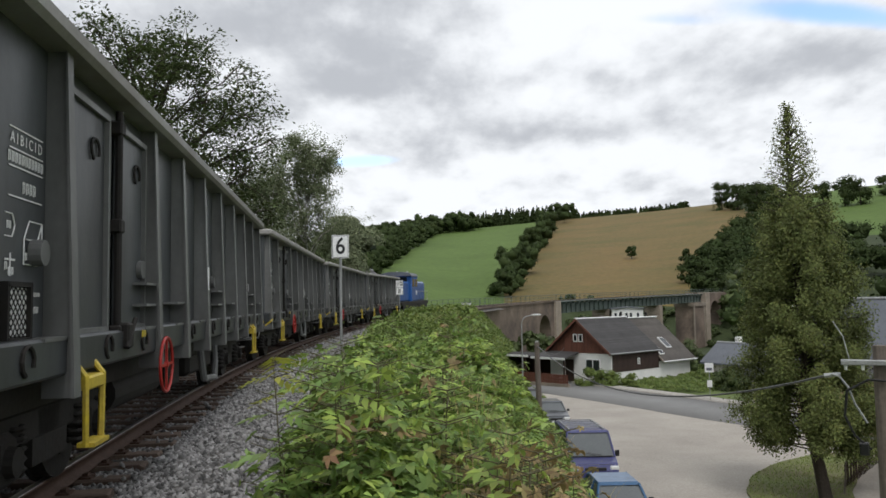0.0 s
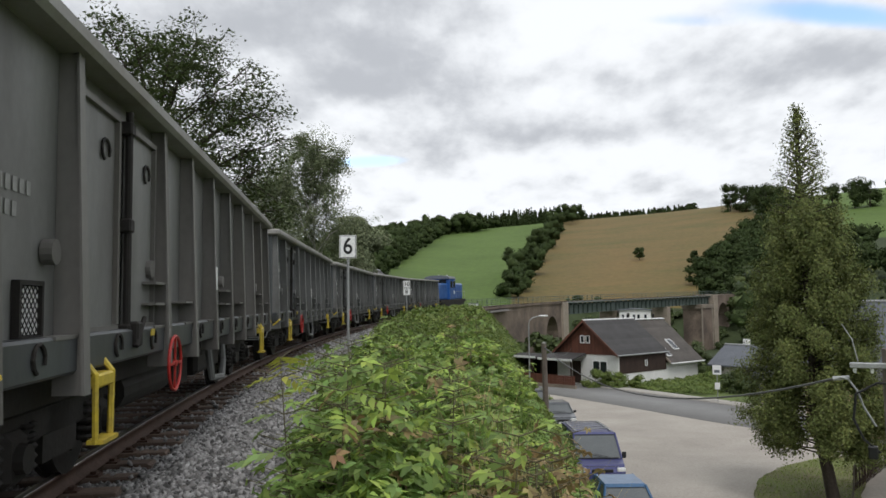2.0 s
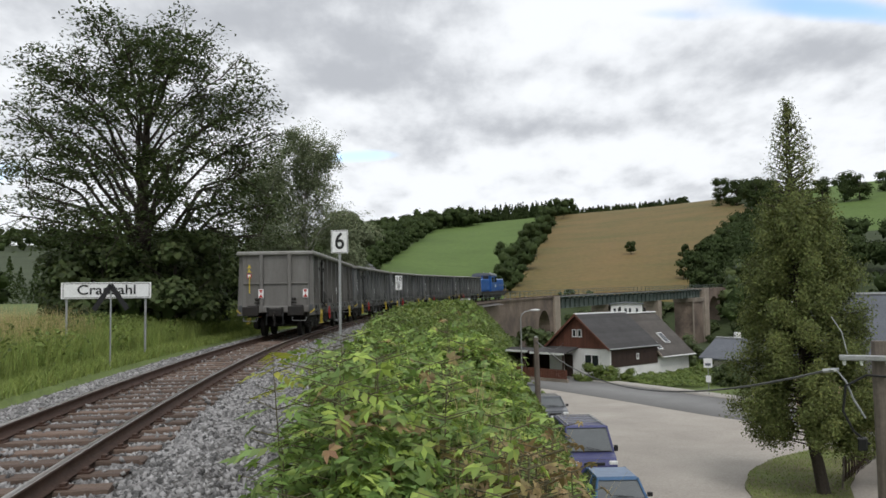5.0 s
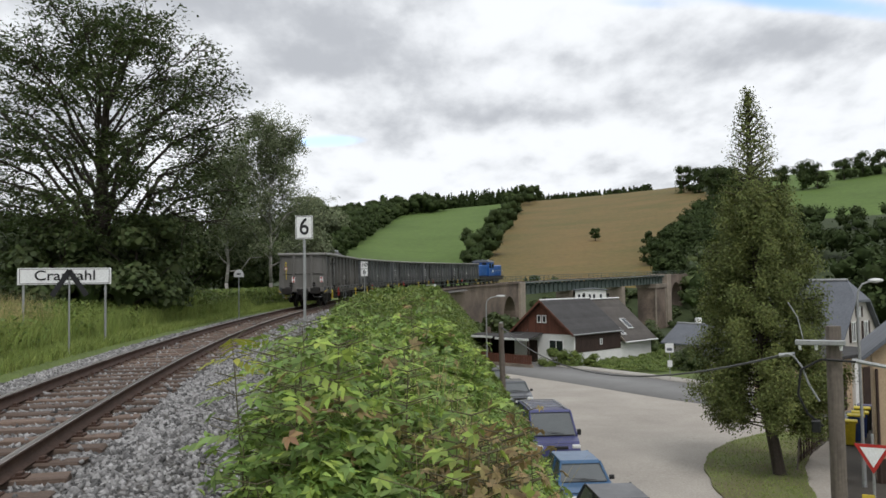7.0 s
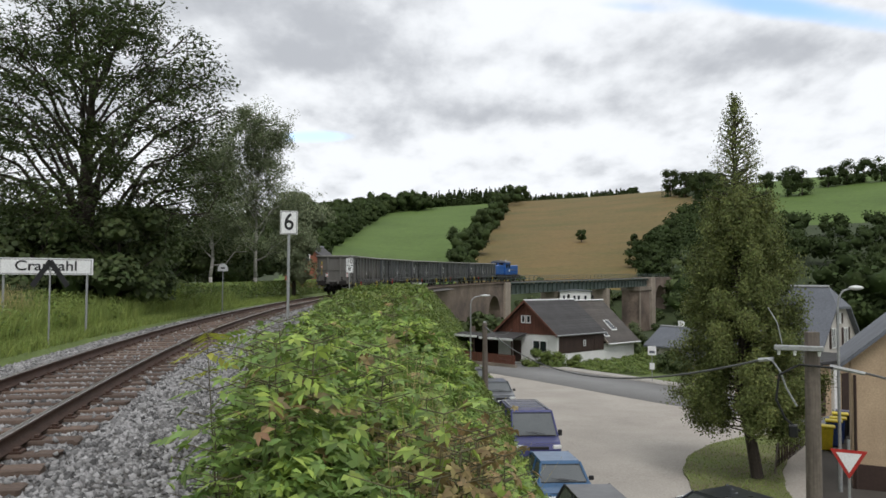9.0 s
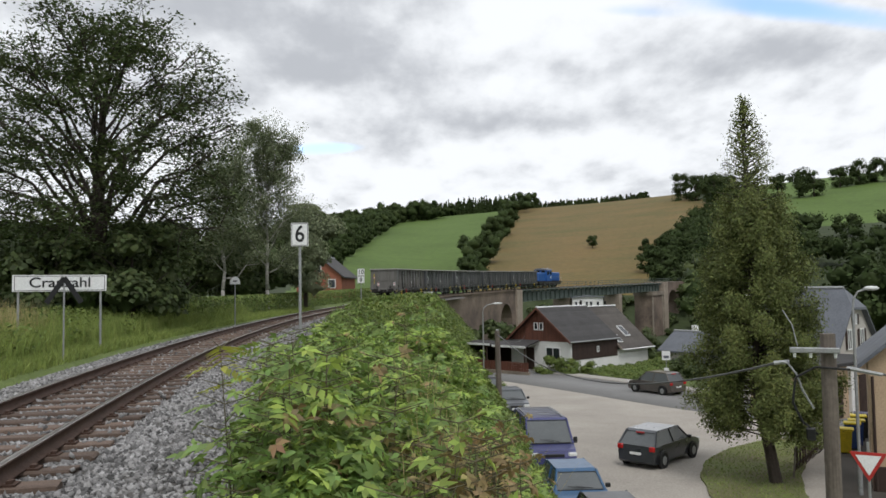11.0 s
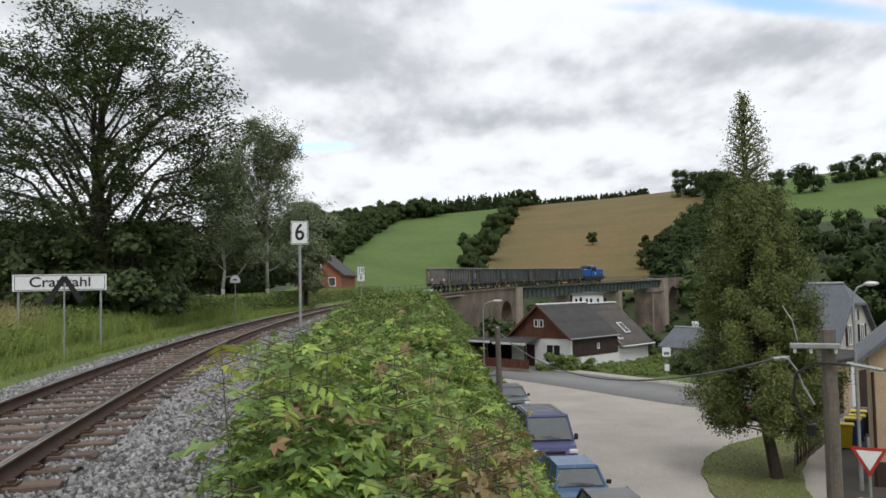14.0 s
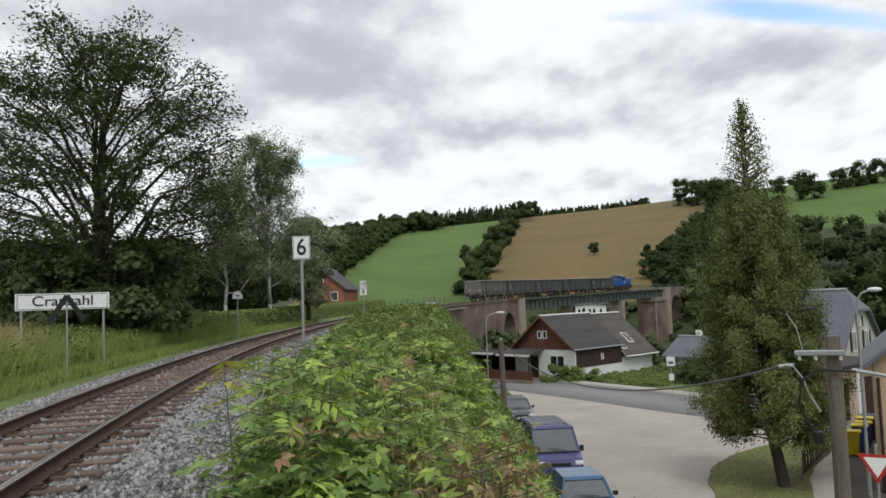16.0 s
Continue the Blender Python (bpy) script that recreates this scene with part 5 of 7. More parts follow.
ash_tree(-13.75, 35.6, 15.0, 6.25)
broad_tree("birch_tree", "slender birch with a thin hanging crown", -10.35, 59.5, 15.0, 3.2, 0.16, 44000, 0.15, M["leaf_birch"], M["bark_birch"], first=0.2, limbs=16, sub=5, up=0.9)
broad_tree("birch_tree", "slender birch with a thin hanging crown", -13.2, 57.5, 12.5, 3.0, 0.15, 34000, 0.15, M["leaf_birch"], M["bark_birch"], first=0.2, limbs=14, sub=5, up=0.9)
simple_tree("maple_tree", "rounded dark maple beside the line", -8.3, 66, 10.5, 2.9, M["leaf_birch"], 14000, 0.2, 0.2, base=0.0)
simple_tree("elder_bush", "dense dark elder bush under the ash", -11.6, 33.6, 5.4, 2.6, M["leaf_tree"], 7000, 0.26, 0.15, base=-0.15)
simple_tree("elder_bush", "dense dark elder bush under the ash", -14.6, 33.2, 5.0, 2.8, M["leaf_tree"], 6000, 0.26, 0.15, base=-0.15)
for bx, by, bh in ((-12.3, 37.6, 5.0), (-14.6, 41.0, 5.5), (-17.5, 38.0, 5.5)):
    simple_tree("elder_bush", "dense dark elder bush under the ash", bx, by, bh, 2.5, M["leaf_tree"], 6000, 0.24, 0.15, base=-0.2)
for bx, by, bh in ((-13.2, 62.0, 6.0), (-16.2, 58.5, 6.0), (-11.4, 64.5, 5.5), (-19.0, 56.0, 6.0)):
    simple_tree("elder_bush", "dense dark elder bush behind the hedge", bx, by, bh, 2.6, M["leaf_tree"], 5000, 0.26, 0.15, base=-0.25)
simple_tree("hazel_bush", "green hazel bush behind the round sign", -16.5, 44, 5.0, 3.2, M["leaf_tree"], 6000, 0.26, 0.15, base=-0.15)


def build_cypress():
    x, y = 13.85, 28.6
    cy = thing("cypress_tree", "tall yellow-green cypress with a thin open top", "tree", pose(x, y, gz(x, y) - 0.05) @ Matrix.Scale(1.1, 4))
    wood = F()
    limb(wood, (-0.15, -0.5, 0), (-0.5, 0, 3.2), 0.21, 0.15, 0.03, 10, 3)
    limb(wood, (-0.5, 0, 3.2), (-0.6, 0, 13.2), 0.15, 0.015, 0.05, 8, 6)
    ps = []
    for i in range(230):
        f = i / 229
        h = 1.55 + 11.3 * f
        r = float(np.interp(f, [0, 0.1, 0.35, 0.58, 0.77, 0.9, 1], [2.0, 2.5, 2.05, 1.42, 0.86, 0.62, 0.08]))
        r *= rng.uniform(0.72, 1.1)
        a = i * 2.4 + rng.normal(0, 0.2)
        sx = -0.25 - 0.35 * f
        p0 = np.array([sx, 0, h])
        p1 = p0 + np.array([math.cos(a) * r, math.sin(a) * r, 0.12 + 0.12 * r * (0.6 - f) + 0.3 * f])
        limb(wood, p0, p1, 0.03, 0.01, 0.02, 5, 1)
        n = int((830 if f < 0.70 else 150) * max(0.3, r / 1.6))
        t = rng.uniform(0.25, 1.05, n) ** 0.6
        q = p0 + (p1 - p0) * t[:, None] + rng.normal(0, 1, (n, 3)) * np.array([0.2, 0.2, 0.26]) * (0.75 if f < 0.7 else 0.5)
        ps.append(leaves(q, np.tile([math.cos(a), math.sin(a), 0.5], (n, 1)), 0.095, 0.5, 0.6, droop=-0.4, shape=4))
    part("trunk", wood, M["bark"], cy)
    v, f = merge(ps)
    part("crown", mesh("crown", v, f, M["leaf_cyp"]), M["leaf_cyp"], cy)


build_cypress()


# ---- the shrubs on the bank in front ----
def bank_top(x, y):
    """Height of the shrubs' canopy, and whether any grow there."""
    s, u = along(x, y)
    left = np.interp(y, [1.5, 3, 5, 9, 20, 40, 80], [-0.36, -0.63, -0.97, -1.38, -2.2, -2.2, 0.6])
    edge = np.interp(y, [1.5, 4, 12, 22, 40, 70, 90], [0.14, 0.20, 0.55, 0.95, 1.45, 2.3, 4.0])
    top = np.interp(y, [1.5, 2.5, 4, 7, 12, 22, 40, 70, 90], [0.15, 0.42, 0.70, 0.66, 0.66, 0.80, 0.92, 0.95, 0.8])
    lump = 0.16 * np.sin(x * 2.1 + y * 0.9) + 0.14 * np.sin(y * 1.7 - x * 1.3 + 1) + 0.08 * np.sin(x * 5 + y * 3.1)
    f = np.clip((x - left) / 0.40, 0, 1) ** 0.45
    z = -0.35 + (top + 0.35 + lump) * f
    z = z - np.maximum(0, x - edge) * 1.5
    lump2 = np.sin(x * 9 + 2.2 * y) * np.sin(7 * y - 3.1 * x) + 0.7 * np.sin(15 * x - 5 * y) * np.sin(11 * y + 4 * x)
    z = np.where(x > edge, np.maximum(z, ground_z(x, y) + 0.3), z)
    z = z + np.where(f > 0.4, 0.085, 0.03) * lump2
    return z, (x > left) & (x < edge + 2.2 + 0.012 * y + 0.09 * np.maximum(0, y - 20))


def fronds(pos, nrm, length, pairs=4):
    """Pinnate leaves: a drooping rib with pairs of narrow leaflets and one at the tip."""
    n = len(pos)
    out = rng.normal(0, 1, (n, 3)) + nrm * 0.9
    out[:, 2] = np.abs(out[:, 2]) * 0.35
    d = unit(out)
    up = unit(np.tile([0, 0, 1.0], (n, 1)) - d * d[:, 2:3] + rng.normal(0, 0.25, (n, 3)))
    sd = unit(np.cross(d, up))
    ln = length * rng.uniform(0.6, 1.25, (n, 1))
    vs = []
    for q in range(pairs + 1):
        t = 0.25 + 0.75 * q / pairs
        at = pos + d * ln * t - np.array([0, 0, 1.0]) * ln * 0.35 * t * t
        sides = (1, -1) if q < pairs else (0,)
        for e in sides:
            ax = unit(d * (0.55 if e else 1.0) + sd * e * 0.85 - np.array([0, 0, 0.25]) + rng.normal(0, 0.12, (n, 3)))
            w = unit(np.cross(up, ax))
            l = ln * (0.36 - 0.08 * abs(t - 0.6))
            vs.append(np.stack([at, at + ax * l * 0.42 + w * l * 0.2 + up * l * 0.04, at + ax * l - up * l * 0.1, at + ax * l * 0.42 - w * l * 0.2 + up * l * 0.04], 1))
    v = np.concatenate(vs).reshape(-1, 3)
    return v, np.arange(len(v)).reshape(-1, 4)


def palmate(pos, nrm, size):
    """Five-lobed maple leaves: pointed lobes that spread from the stalk, hanging a little."""
    n = len(pos)
    nrm = unit(nrm + rng.normal(0, 0.38, (n, 3)))
    ax = rng.normal(0, 1, (n, 3))
    ax[:, 2] -= 0.7
    ax = unit(ax - nrm * (ax * nrm).sum(1, keepdims=True))
    sd = np.cross(nrm, ax)
    s = (size * rng.uniform(0.6, 1.2, n))[:, None]
    vs = []
    for ang, ln in ((0, 1.0), (48, 0.86), (-48, 0.86), (104, 0.56), (-104, 0.56)):
        c, q = math.cos(radians(ang)), math.sin(radians(ang))
        d = ax * c + sd * q
        w = np.cross(nrm, d)
        vs.append(np.stack([pos, pos + d * s * ln * 0.5 + w * s * 0.20 + nrm * s * 0.05, pos + d * s * ln - nrm * s * 0.16 * ln, pos + d * s * ln * 0.5 - w * s * 0.20 + nrm * s * 0.05], 1))
    v = np.stack(vs, 1).reshape(-1, 3)
    return v, np.arange(len(v)).reshape(-1, 4)


def build_bank_shrubs():
    def scatter(n, y0, y1, size, depth, aspect, shape, power=1.0):
        y = y0 + (y1 - y0) * rng.random(n) ** power
        x = rng.uniform(-2.6, 8, n)
        keep = (x > -0.45 * y) & (x < 0.30 * y + 1.0)
        x, y = x[keep], y[keep]
        z, ok = bank_top(x, y)
        x, y, z = x[ok], y[ok], z[ok]
        e = 0.05
        gx = (bank_top(x + e, y)[0] - z) / e
        gy = (bank_top(x, y + e)[0] - z) / e
        nrm = unit(np.stack([-gx, -gy, np.ones(len(x))], 1))
        dp = np.abs(rng.normal(0, depth, len(x))) * rng.choice([0.5, 1.0, 1.6], len(x))
        p = np.stack([x, y, z], 1) - nrm * dp[:, None] + rng.normal(0, 0.05, (len(x), 3))
        return p, nrm

    ob = thing("shrubbery", "dense bright green shrubs along the railway bank", "shrubs", kind="stuff")
    p, n = scatter(150000, 2.2, 8.0, 0.1, 0.24, 0.55, 6)
    p -= n * 0.05
    v, f = leaves(p, n, 0.055, 0.48, 0.65, droop=0.35)
    tagged(part("near_leaves", mesh("near_leaves", v, f, M["leaf_bush"]), None, ob), kind="stuff")
    # pinnate fronds, in two greens
    p, n = scatter(17000, 2.3, 10.0, 0.1, 0.14, 0.55, 6)
    open_ = ~((p[:, 0] > 0.045 * p[:, 1]) & (p[:, 1] < 4.3))
    p, n = p[open_], n[open_]
    v, f = fronds(p - n * 0.03, n, 0.22)
    tagged(part("fronds", mesh("fronds", v, f, M["leaf_bush"]), None, ob), kind="stuff")
    p, n = scatter(6500, 2.4, 11.0, 0.1, 0.06, 0.55, 6)
    clump = np.sin(p[:, 0] * 3.1 + 1.7 * p[:, 1]) + np.sin(2.3 * p[:, 1] - 2.2 * p[:, 0]) > -0.2
    clump &= ~((p[:, 0] > 0.045 * p[:, 1]) & (p[:, 1] < 4.3))
    v, f = fronds(p[clump], n[clump], 0.21)
    tagged(part("shoot_leaves", mesh("shoot_leaves", v, f, M["leaf_tip2"]), None, ob), kind="stuff")
    for nm, cnt, dp, lim, mt in (("maple_leaves", 19000, 0.09, -0.9, "leaf_bush"), ("young_maple_leaves", 11000, 0.04, 0.0, "leaf_tip2"), ("brownish_leaves", 4000, 0.03, 1.35, "leaf_red")):
        p, n = scatter(cnt, 2.5, 13.0, 0.1, dp, 0.55, 6)
        k = np.sin(p[:, 0] * 2.7 + 1.3 * p[:, 1] + cnt) + np.sin(1.9 * p[:, 1] - 2.9 * p[:, 0]) > lim
        v, f = palmate(p[k] + n[k] * 0.03, n[k] * 0.6 + np.array([0, -0.25, 0.7]), 0.09)
        tagged(part(nm, mesh(nm, v, f, M[mt]), None, ob), kind="stuff")
    p, n = scatter(165000, 8.0, 24.0, 0.1, 0.25, 0.55, 6, 1.2)
    v, f = leaves(p, n, 0.088, 0.5, 0.7, droop=0.2, shape=4)
    tagged(part("middle_leaves", mesh("middle_leaves", v, f, M["leaf_bush_far"]), None, ob), kind="stuff")
    p, n = scatter(110000, 24.0, 92.0, 0.1, 0.3, 0.55, 6, 1.3)
    v, f = leaves(p, n, 0.2, 0.6, 0.65, droop=0.2, shape=4)
    tagged(part("far_leaves", mesh("far_leaves", v, f, M["leaf_bush_far"]), None, ob), kind="stuff")


def build_saplings():
    """Single ash and maple shoots that stand out of the shrubs: stem with pairs of leaflets."""
    def sapling(x, y, z0, h, leafmat, lf, pairs, tip=None, label="young green ash shoot rising from the shrubs", maple=False):
        sp = thing("sapling", label, "shrub", pose(x, y, z0), group="shoots")
        st, ps, tp = F(), [], []
        lean = Vector((rng.normal(0, 0.06), rng.normal(0, 0.06), 0))
        pts = [Vector((0, 0, 0)) + lean * (k / 5) * h + Vector((0, 0, h * k / 5)) for k in range(6)]
        for k in range(5):
            st.tube(pts[k], pts[k + 1], 0.0075 - 0.0011 * k, 0.0075 - 0.0011 * (k + 1), 6)
        for k in range(pairs):
            t = 0.25 + 0.75 * k / (pairs - 1)
            a = pts[int(min(4.99, t * 5))].lerp(pts[min(5, int(t * 5) + 1)], t * 5 % 1 if t < 1 else 1)
            for sg in (0, 1):
                ang = k * 1.57 + sg * math.pi + rng.normal(0, 0.3)
                ln = (0.34 - 0.14 * t) * rng.uniform(0.8, 1.2)
                d = np.array([math.cos(ang), math.sin(ang), 0.28])
                if maple:
                    e = np.array(a) + d * ln * 0.62
                    (tp if tip and t > 0.8 else ps).append(palmate(e[None], np.array([[d[0] * 0.5, d[1] * 0.5, 0.8]]), lf * (1.9 - 0.8 * t)))
                    st.tube(a, e, 0.003, 0.002, 4)
                    continue
                (tp if tip and t > 0.86 else ps).append(fronds(np.array([a]), np.array([d]) * 5, ln * 0.95, 5))
                st.tube(a, a + Vector(d) * ln * 0.75, 0.003, 0.0015, 4)
        tagged(part("stem", st, M["stem"], sp), kind="stuff")
        v, f = merge(ps)
        tagged(part("foliage", mesh("foliage", v, f, leafmat), leafmat, sp), kind="stuff")
        if tp:
            v, f = merge(tp)
            tagged(part("tip_foliage", mesh("tip_foliage", v, f, tip), tip, sp, "young leaves at the tip"), kind="stuff")

    sapling(-0.68, 3.6, -0.3, 1.50, M["leaf_bush"], 0.075, 14, M["leaf_tip"], "tall green ash shoot with a yellow tip")
    # leafy left fringe, ash and maple shoots side by side
    for i in range(26):
        y = 3.15 + 0.09 * i * (1.0 + 0.03 * i)
        x = float(np.interp(y, [3, 5, 9], [-0.54, -0.9, -1.34])) + rng.uniform(-0.05, 0.28)
        h = rng.uniform(1.05, 1.5) if y > 3.4 else rng.uniform(0.8, 1.15)
        sapling(x, y, -0.35, h, M["leaf_bush"] if i % 4 else M["leaf_tip2"], 0.074, 13, None,
                "young maple shoot with lobed leaves" if i % 2 else "young green ash shoot rising from the shrubs", i % 2 == 1)
    for i in range(110):
        y = rng.uniform(2.9, 11)
        x = rng.uniform(-0.21 * y, 0.10 * y + 0.2)
        z, ok = bank_top(np.array([x]), np.array([y]))
        if ok[0]:
            mp = i % 5 != 0
            sapling(x, y, float(z[0]) - 0.72, rng.uniform(0.75, 1.14), M["leaf_bush"] if i % 3 else M["leaf_tip2"], 0.07, 11,
                    M["leaf_red"] if i % 9 == 4 else None, "young maple shoot with lobed leaves" if mp else "young green ash shoot rising from the shrubs", mp)
    for i in range(24):
        y = rng.uniform(2.9, 4.0)
        x = y * rng.uniform(0.06, 0.172)
        sapling(x, y, -0.32, rng.uniform(0.62, 0.9) + 0.30 - (x / y - 0.09) * 1.9, M["leaf_red"] if i % 3 == 0 else M["leaf_tip2"], 0.05, 15, M["leaf_red"],
                "maple shoot with reddish brown leaves", True)


build_bank_shrubs()
build_saplings()


def grass_tufts(name, label, pts, h, w, material, lean=0.3):
    """Upright blades, one narrow folded leaf each."""
    n = len(pts)
    hh = h * rng.uniform(0.5, 1.2, n)[:, None]
    ang = rng.uniform(0, 2 * np.pi, n)
    sd = np.stack([np.cos(ang), np.sin(ang), 0 * ang], 1) * w
    tip = np.concatenate([rng.normal(0, lean, (n, 2)), np.ones((n, 1))], 1) * hh
    mid = tip * np.array([0.35, 0.35, 0.6])
    v = np.stack([pts - sd, pts + sd, pts + mid + sd * 0.7, pts + mid - sd * 0.7, pts + tip + sd * 0.1, pts + tip - sd * 0.1], 1).reshape(-1, 3)
    k = 6 * np.arange(n)[:, None]
    f = np.concatenate([np.array([[0, 1, 2, 3]]) + k, np.array([[3, 2, 4, 5]]) + k])
    return tagged(new(name, mesh(name, v, f, material)), label, "grass", kind="stuff")


def build_grass():
    def strip(n, s0, s1, u0, u1, power=1.0):
        s = s0 + (s1 - s0) * rng.random(n) ** power
        u = u0 + (u1 - u0) * rng.random(n)
        a = np.interp(s, S, LT)
        x, y = np.interp(s, S, LX) + u * np.cos(a), np.interp(s, S, LY) - u * np.sin(a)
        return np.stack([x, y, ground_z(x, y)], 1)

    grass_tufts("tall_grass", "tall green grass along the track", strip(60000, 2, 45, -3.7, -11, 1.2), 0.85, 0.008, M["blade"])
    grass_tufts("dry_grass", "pale dry grass stalks along the track", strip(13000, 5, 20, -5.0, -11), 1.2, 0.006, M["straw"], 0.22)
    grass_tufts("verge_grass", "short grass beside the ballast", strip(26000, 2, 60, -2.75, -4.3, 1.3), 0.28, 0.01, M["blade"], 0.5)
    y = rng.uniform(2.8, 5, 900)
    x = y * rng.uniform(0.02, 0.14, 900)
    grass_tufts("bank_stalks", "dry grass stalks among the shrubs", np.stack([x, y, bank_top(x, y)[0] - 0.75], 1), 0.95, 0.004, M["straw"], 0.15)
    # weeds at the sign's foot
    ps = np.concatenate([strip(16000, 8, 34, -3.7, -7.5), strip(6000, 3, 14, -4.5, -10)])
    ps = ps[np.sin(ps[:, 0] * 1.9) + np.sin(ps[:, 1] * 1.3 + 1) > 0.1]
    ps[:, 2] += rng.uniform(0.05, 1.0, len(ps)) ** 1.3
    v, f = leaves(ps, np.tile([0, 0, 1.0], (len(ps), 1)), 0.14, 0.5, 0.6)
    tagged(new("weeds", mesh("weeds", v, f, M["leaf_bush_far"])), "leafy green weeds in the tall grass", "weeds", kind="stuff")
    # trimmed hedge behind the round sign
    ps = []
    for u0, s0, s1 in ((-5.2, 35, 92),):
        n = 24000
        s = rng.uniform(s0, s1, n)
        side = rng.random(n)
        u = u0 + np.where(side < 0.6, rng.uniform(0.75, 1.0, n), rng.uniform(-0.9, 0.9, n))
        zz = np.where(side < 0.6, rng.uniform(-0.2, 1.1, n), rng.uniform(1.0, 1.18, n))
        a = np.interp(s, S, LT)
        x, y = np.interp(s, S, LX) + u * np.cos(a), np.interp(s, S, LY) - u * np.sin(a)
        ps.append(leaves(np.stack([x, y, np.interp(s, S, LZ) + zz], 1), np.tile([0.4, -0.5, 0.6], (n, 1)), 0.15, 0.6, 0.6, shape=4))
    v, f = merge(ps)
    tagged(new("trimmed_hedge", mesh("trimmed_hedge", v, f, M["leaf_bush_far"])), "trimmed green hedge along the line", "hedge", kind="stuff")


build_grass()


# ---- the track's pieces ----
def build_signs():
    def post(parent, x, y, z0, z1, r=0.032):
        part("post", F().tube((x, y, z0), (x, y, z1), r, r, 10), M["zinc"], parent, "galvanised steel post")

    def board(parent, w, h, z, y=-0.05, frame_w=0.028):
        b = part("board", F().box((0, y, z), (w, 0.02, h), bevel=0.004), M["white"], parent, "white board with a black rim")
        g = 0.022
        f = F()
        for dx, dz, ww, hh in ((0, h / 2 - g, w - 2 * g + 0.012, 0.012), (0, -h / 2 + g, w - 2 * g + 0.012, 0.012), (w / 2 - g, 0, 0.012, h - 2 * g), (-w / 2 + g, 0, 0.012, h - 2 * g)):
            f.box((dx, y - 0.012, z + dz), (ww, 0.004, hh))
        part("rim", f, M["black"], b)
        return b

    def words(parent, body, size, x, z, y, material=None, wide=1.0):
        me = text_mesh(body, size, material or M["black"], 0.002, 0.012 * size)
        part("writing", me, None, parent, "black writing", Matrix.Translation((x, y, z)) @ Matrix.Rotation(radians(90), 4, "X") @ Matrix.Diagonal((wide, 1, 1, 1)))

    z = gz(-2.6, 19.83)
    s6 = thing("speed_board", "white speed board with a black 6 on a tall post", "sign", pose(-2.6, 19.83, 0, 0, 0, 4))
    post(s6, 0, 0, z - 0.2, 3.24, 0.038)
    b = board(s6, 0.44, 0.6, 2.95)
    words(b, "6", 0.60, 0, 2.95, -0.064, wide=0.86)
    sg = thing("speed_board", "small white double board reading 10 over 8", "sign", pose(-2.84, 51.92, 0, 0, 0, 3))
    z = gz(-2.84, 51.92)
    post(sg, 0, 0, z - 0.2, 3.0)
    for zz, t in ((2.79, "10"), (2.29, "8")):
        b = board(sg, 0.48, 0.48, zz)
        words(b, t, 0.4, 0, zz, -0.064)
    # station name board
    nb = thing("station_sign", "long white station name board reading Cranzahl", "sign", pose(-10.35, 23.85, 0, 0, 0, 24))
    z = gz(-10.35, 23.85)
    for x in (-1.12, 1.12):
        post(nb, x, 0.03, z - 0.2, 1.9, 0.035)
    b = part("board", F().box((0, -0.04, 1.86), (2.56, 0.03, 0.5), bevel=0.006), M["white"], nb)
    f = F()
    for dx, dz, ww, hh in ((0, 0.215, 2.46, 0.016), (0, -0.215, 2.46, 0.016), (1.22, 0, 0.016, 0.43), (-1.22, 0, 0.016, 0.43)):
        f.box((dx, -0.058, 1.86 + dz), (ww, 0.006, hh))
    part("rim", f, M["black"], b)
    words(b, "Cranzahl", 0.42, 0.0, 1.87, -0.062, wide=1.12)
    # dark gable-shaped marker, seen from behind
    z = gz(-8.75, 20.4)
    mk_ = thing("track_marker", "dark slanted marker boards on a thin post", "sign", pose(-8.75, 20.4, 0, 0, 0, 22))
    post(mk_, 0, 0.03, z - 0.1, 1.95, 0.022)
    for sg_ in (1, -1):
        f = F().box((0, 0, 0), (0.13, 0.02, 0.78), Matrix.Translation((sg_ * 0.2, 0, 1.62)) @ Matrix.Rotation(radians(-sg_ * 32), 4, "Y"), bevel=0.004)
        part("slanted_board", f, M["black"], mk_)
    # half-round plate
    z = gz(-9.07, 42.03)
    rp = thing("whistle_plate", "small white half-round plate on a post", "sign", pose(-9.07, 42.03, 0, 0, 0, 12))
    post(rp, 0, 0, z - 0.1, 2.2)
    prof = [(0.27 * math.cos(radians(a)), 2.05 + 0.34 * math.sin(radians(a))) for a in range(0, 181, 15)] + [(-0.27, 1.98), (0.27, 1.98)]
    part("plate", F().prism(prof, -0.06, -0.035), M["white"], rp)
    part("symbol_bar", F().box((0, -0.064, 2.15), (0.2, 0.006, 0.07)), M["black"], rp)
    tagged(new("marker_block", F().box((0, 0, 0.11), (0.5, 0.22, 0.2), bevel=0.03).done("marker_block", M["white"])), "small white stone block on the ground", "stone").matrix_basis = pose(-8.75, 41.2, z)
    # bus stop
    x, y = 20.1, 58.4
    bs = thing("bus_stop_sign", "white bus stop sign on a thin post", "sign", pose(x, y, gz(x, y), 0, 0, -18))
    post(bs, 0, 0, -0.1, 2.9)
    part("plate", F().box((0, -0.05, 2.55), (0.62, 0.02, 0.7), bevel=0.005), M["white"], bs)
    part("symbol_bar", F().box((0, -0.063, 2.44), (0.4, 0.006, 0.2)), M["roof_blue"], bs)
    part("timetable", F().box((0, -0.05, 1.35), (0.36, 0.03, 0.5), bevel=0.005), M["white"], bs)
    # give way
    x, y = 10.47, 17.04
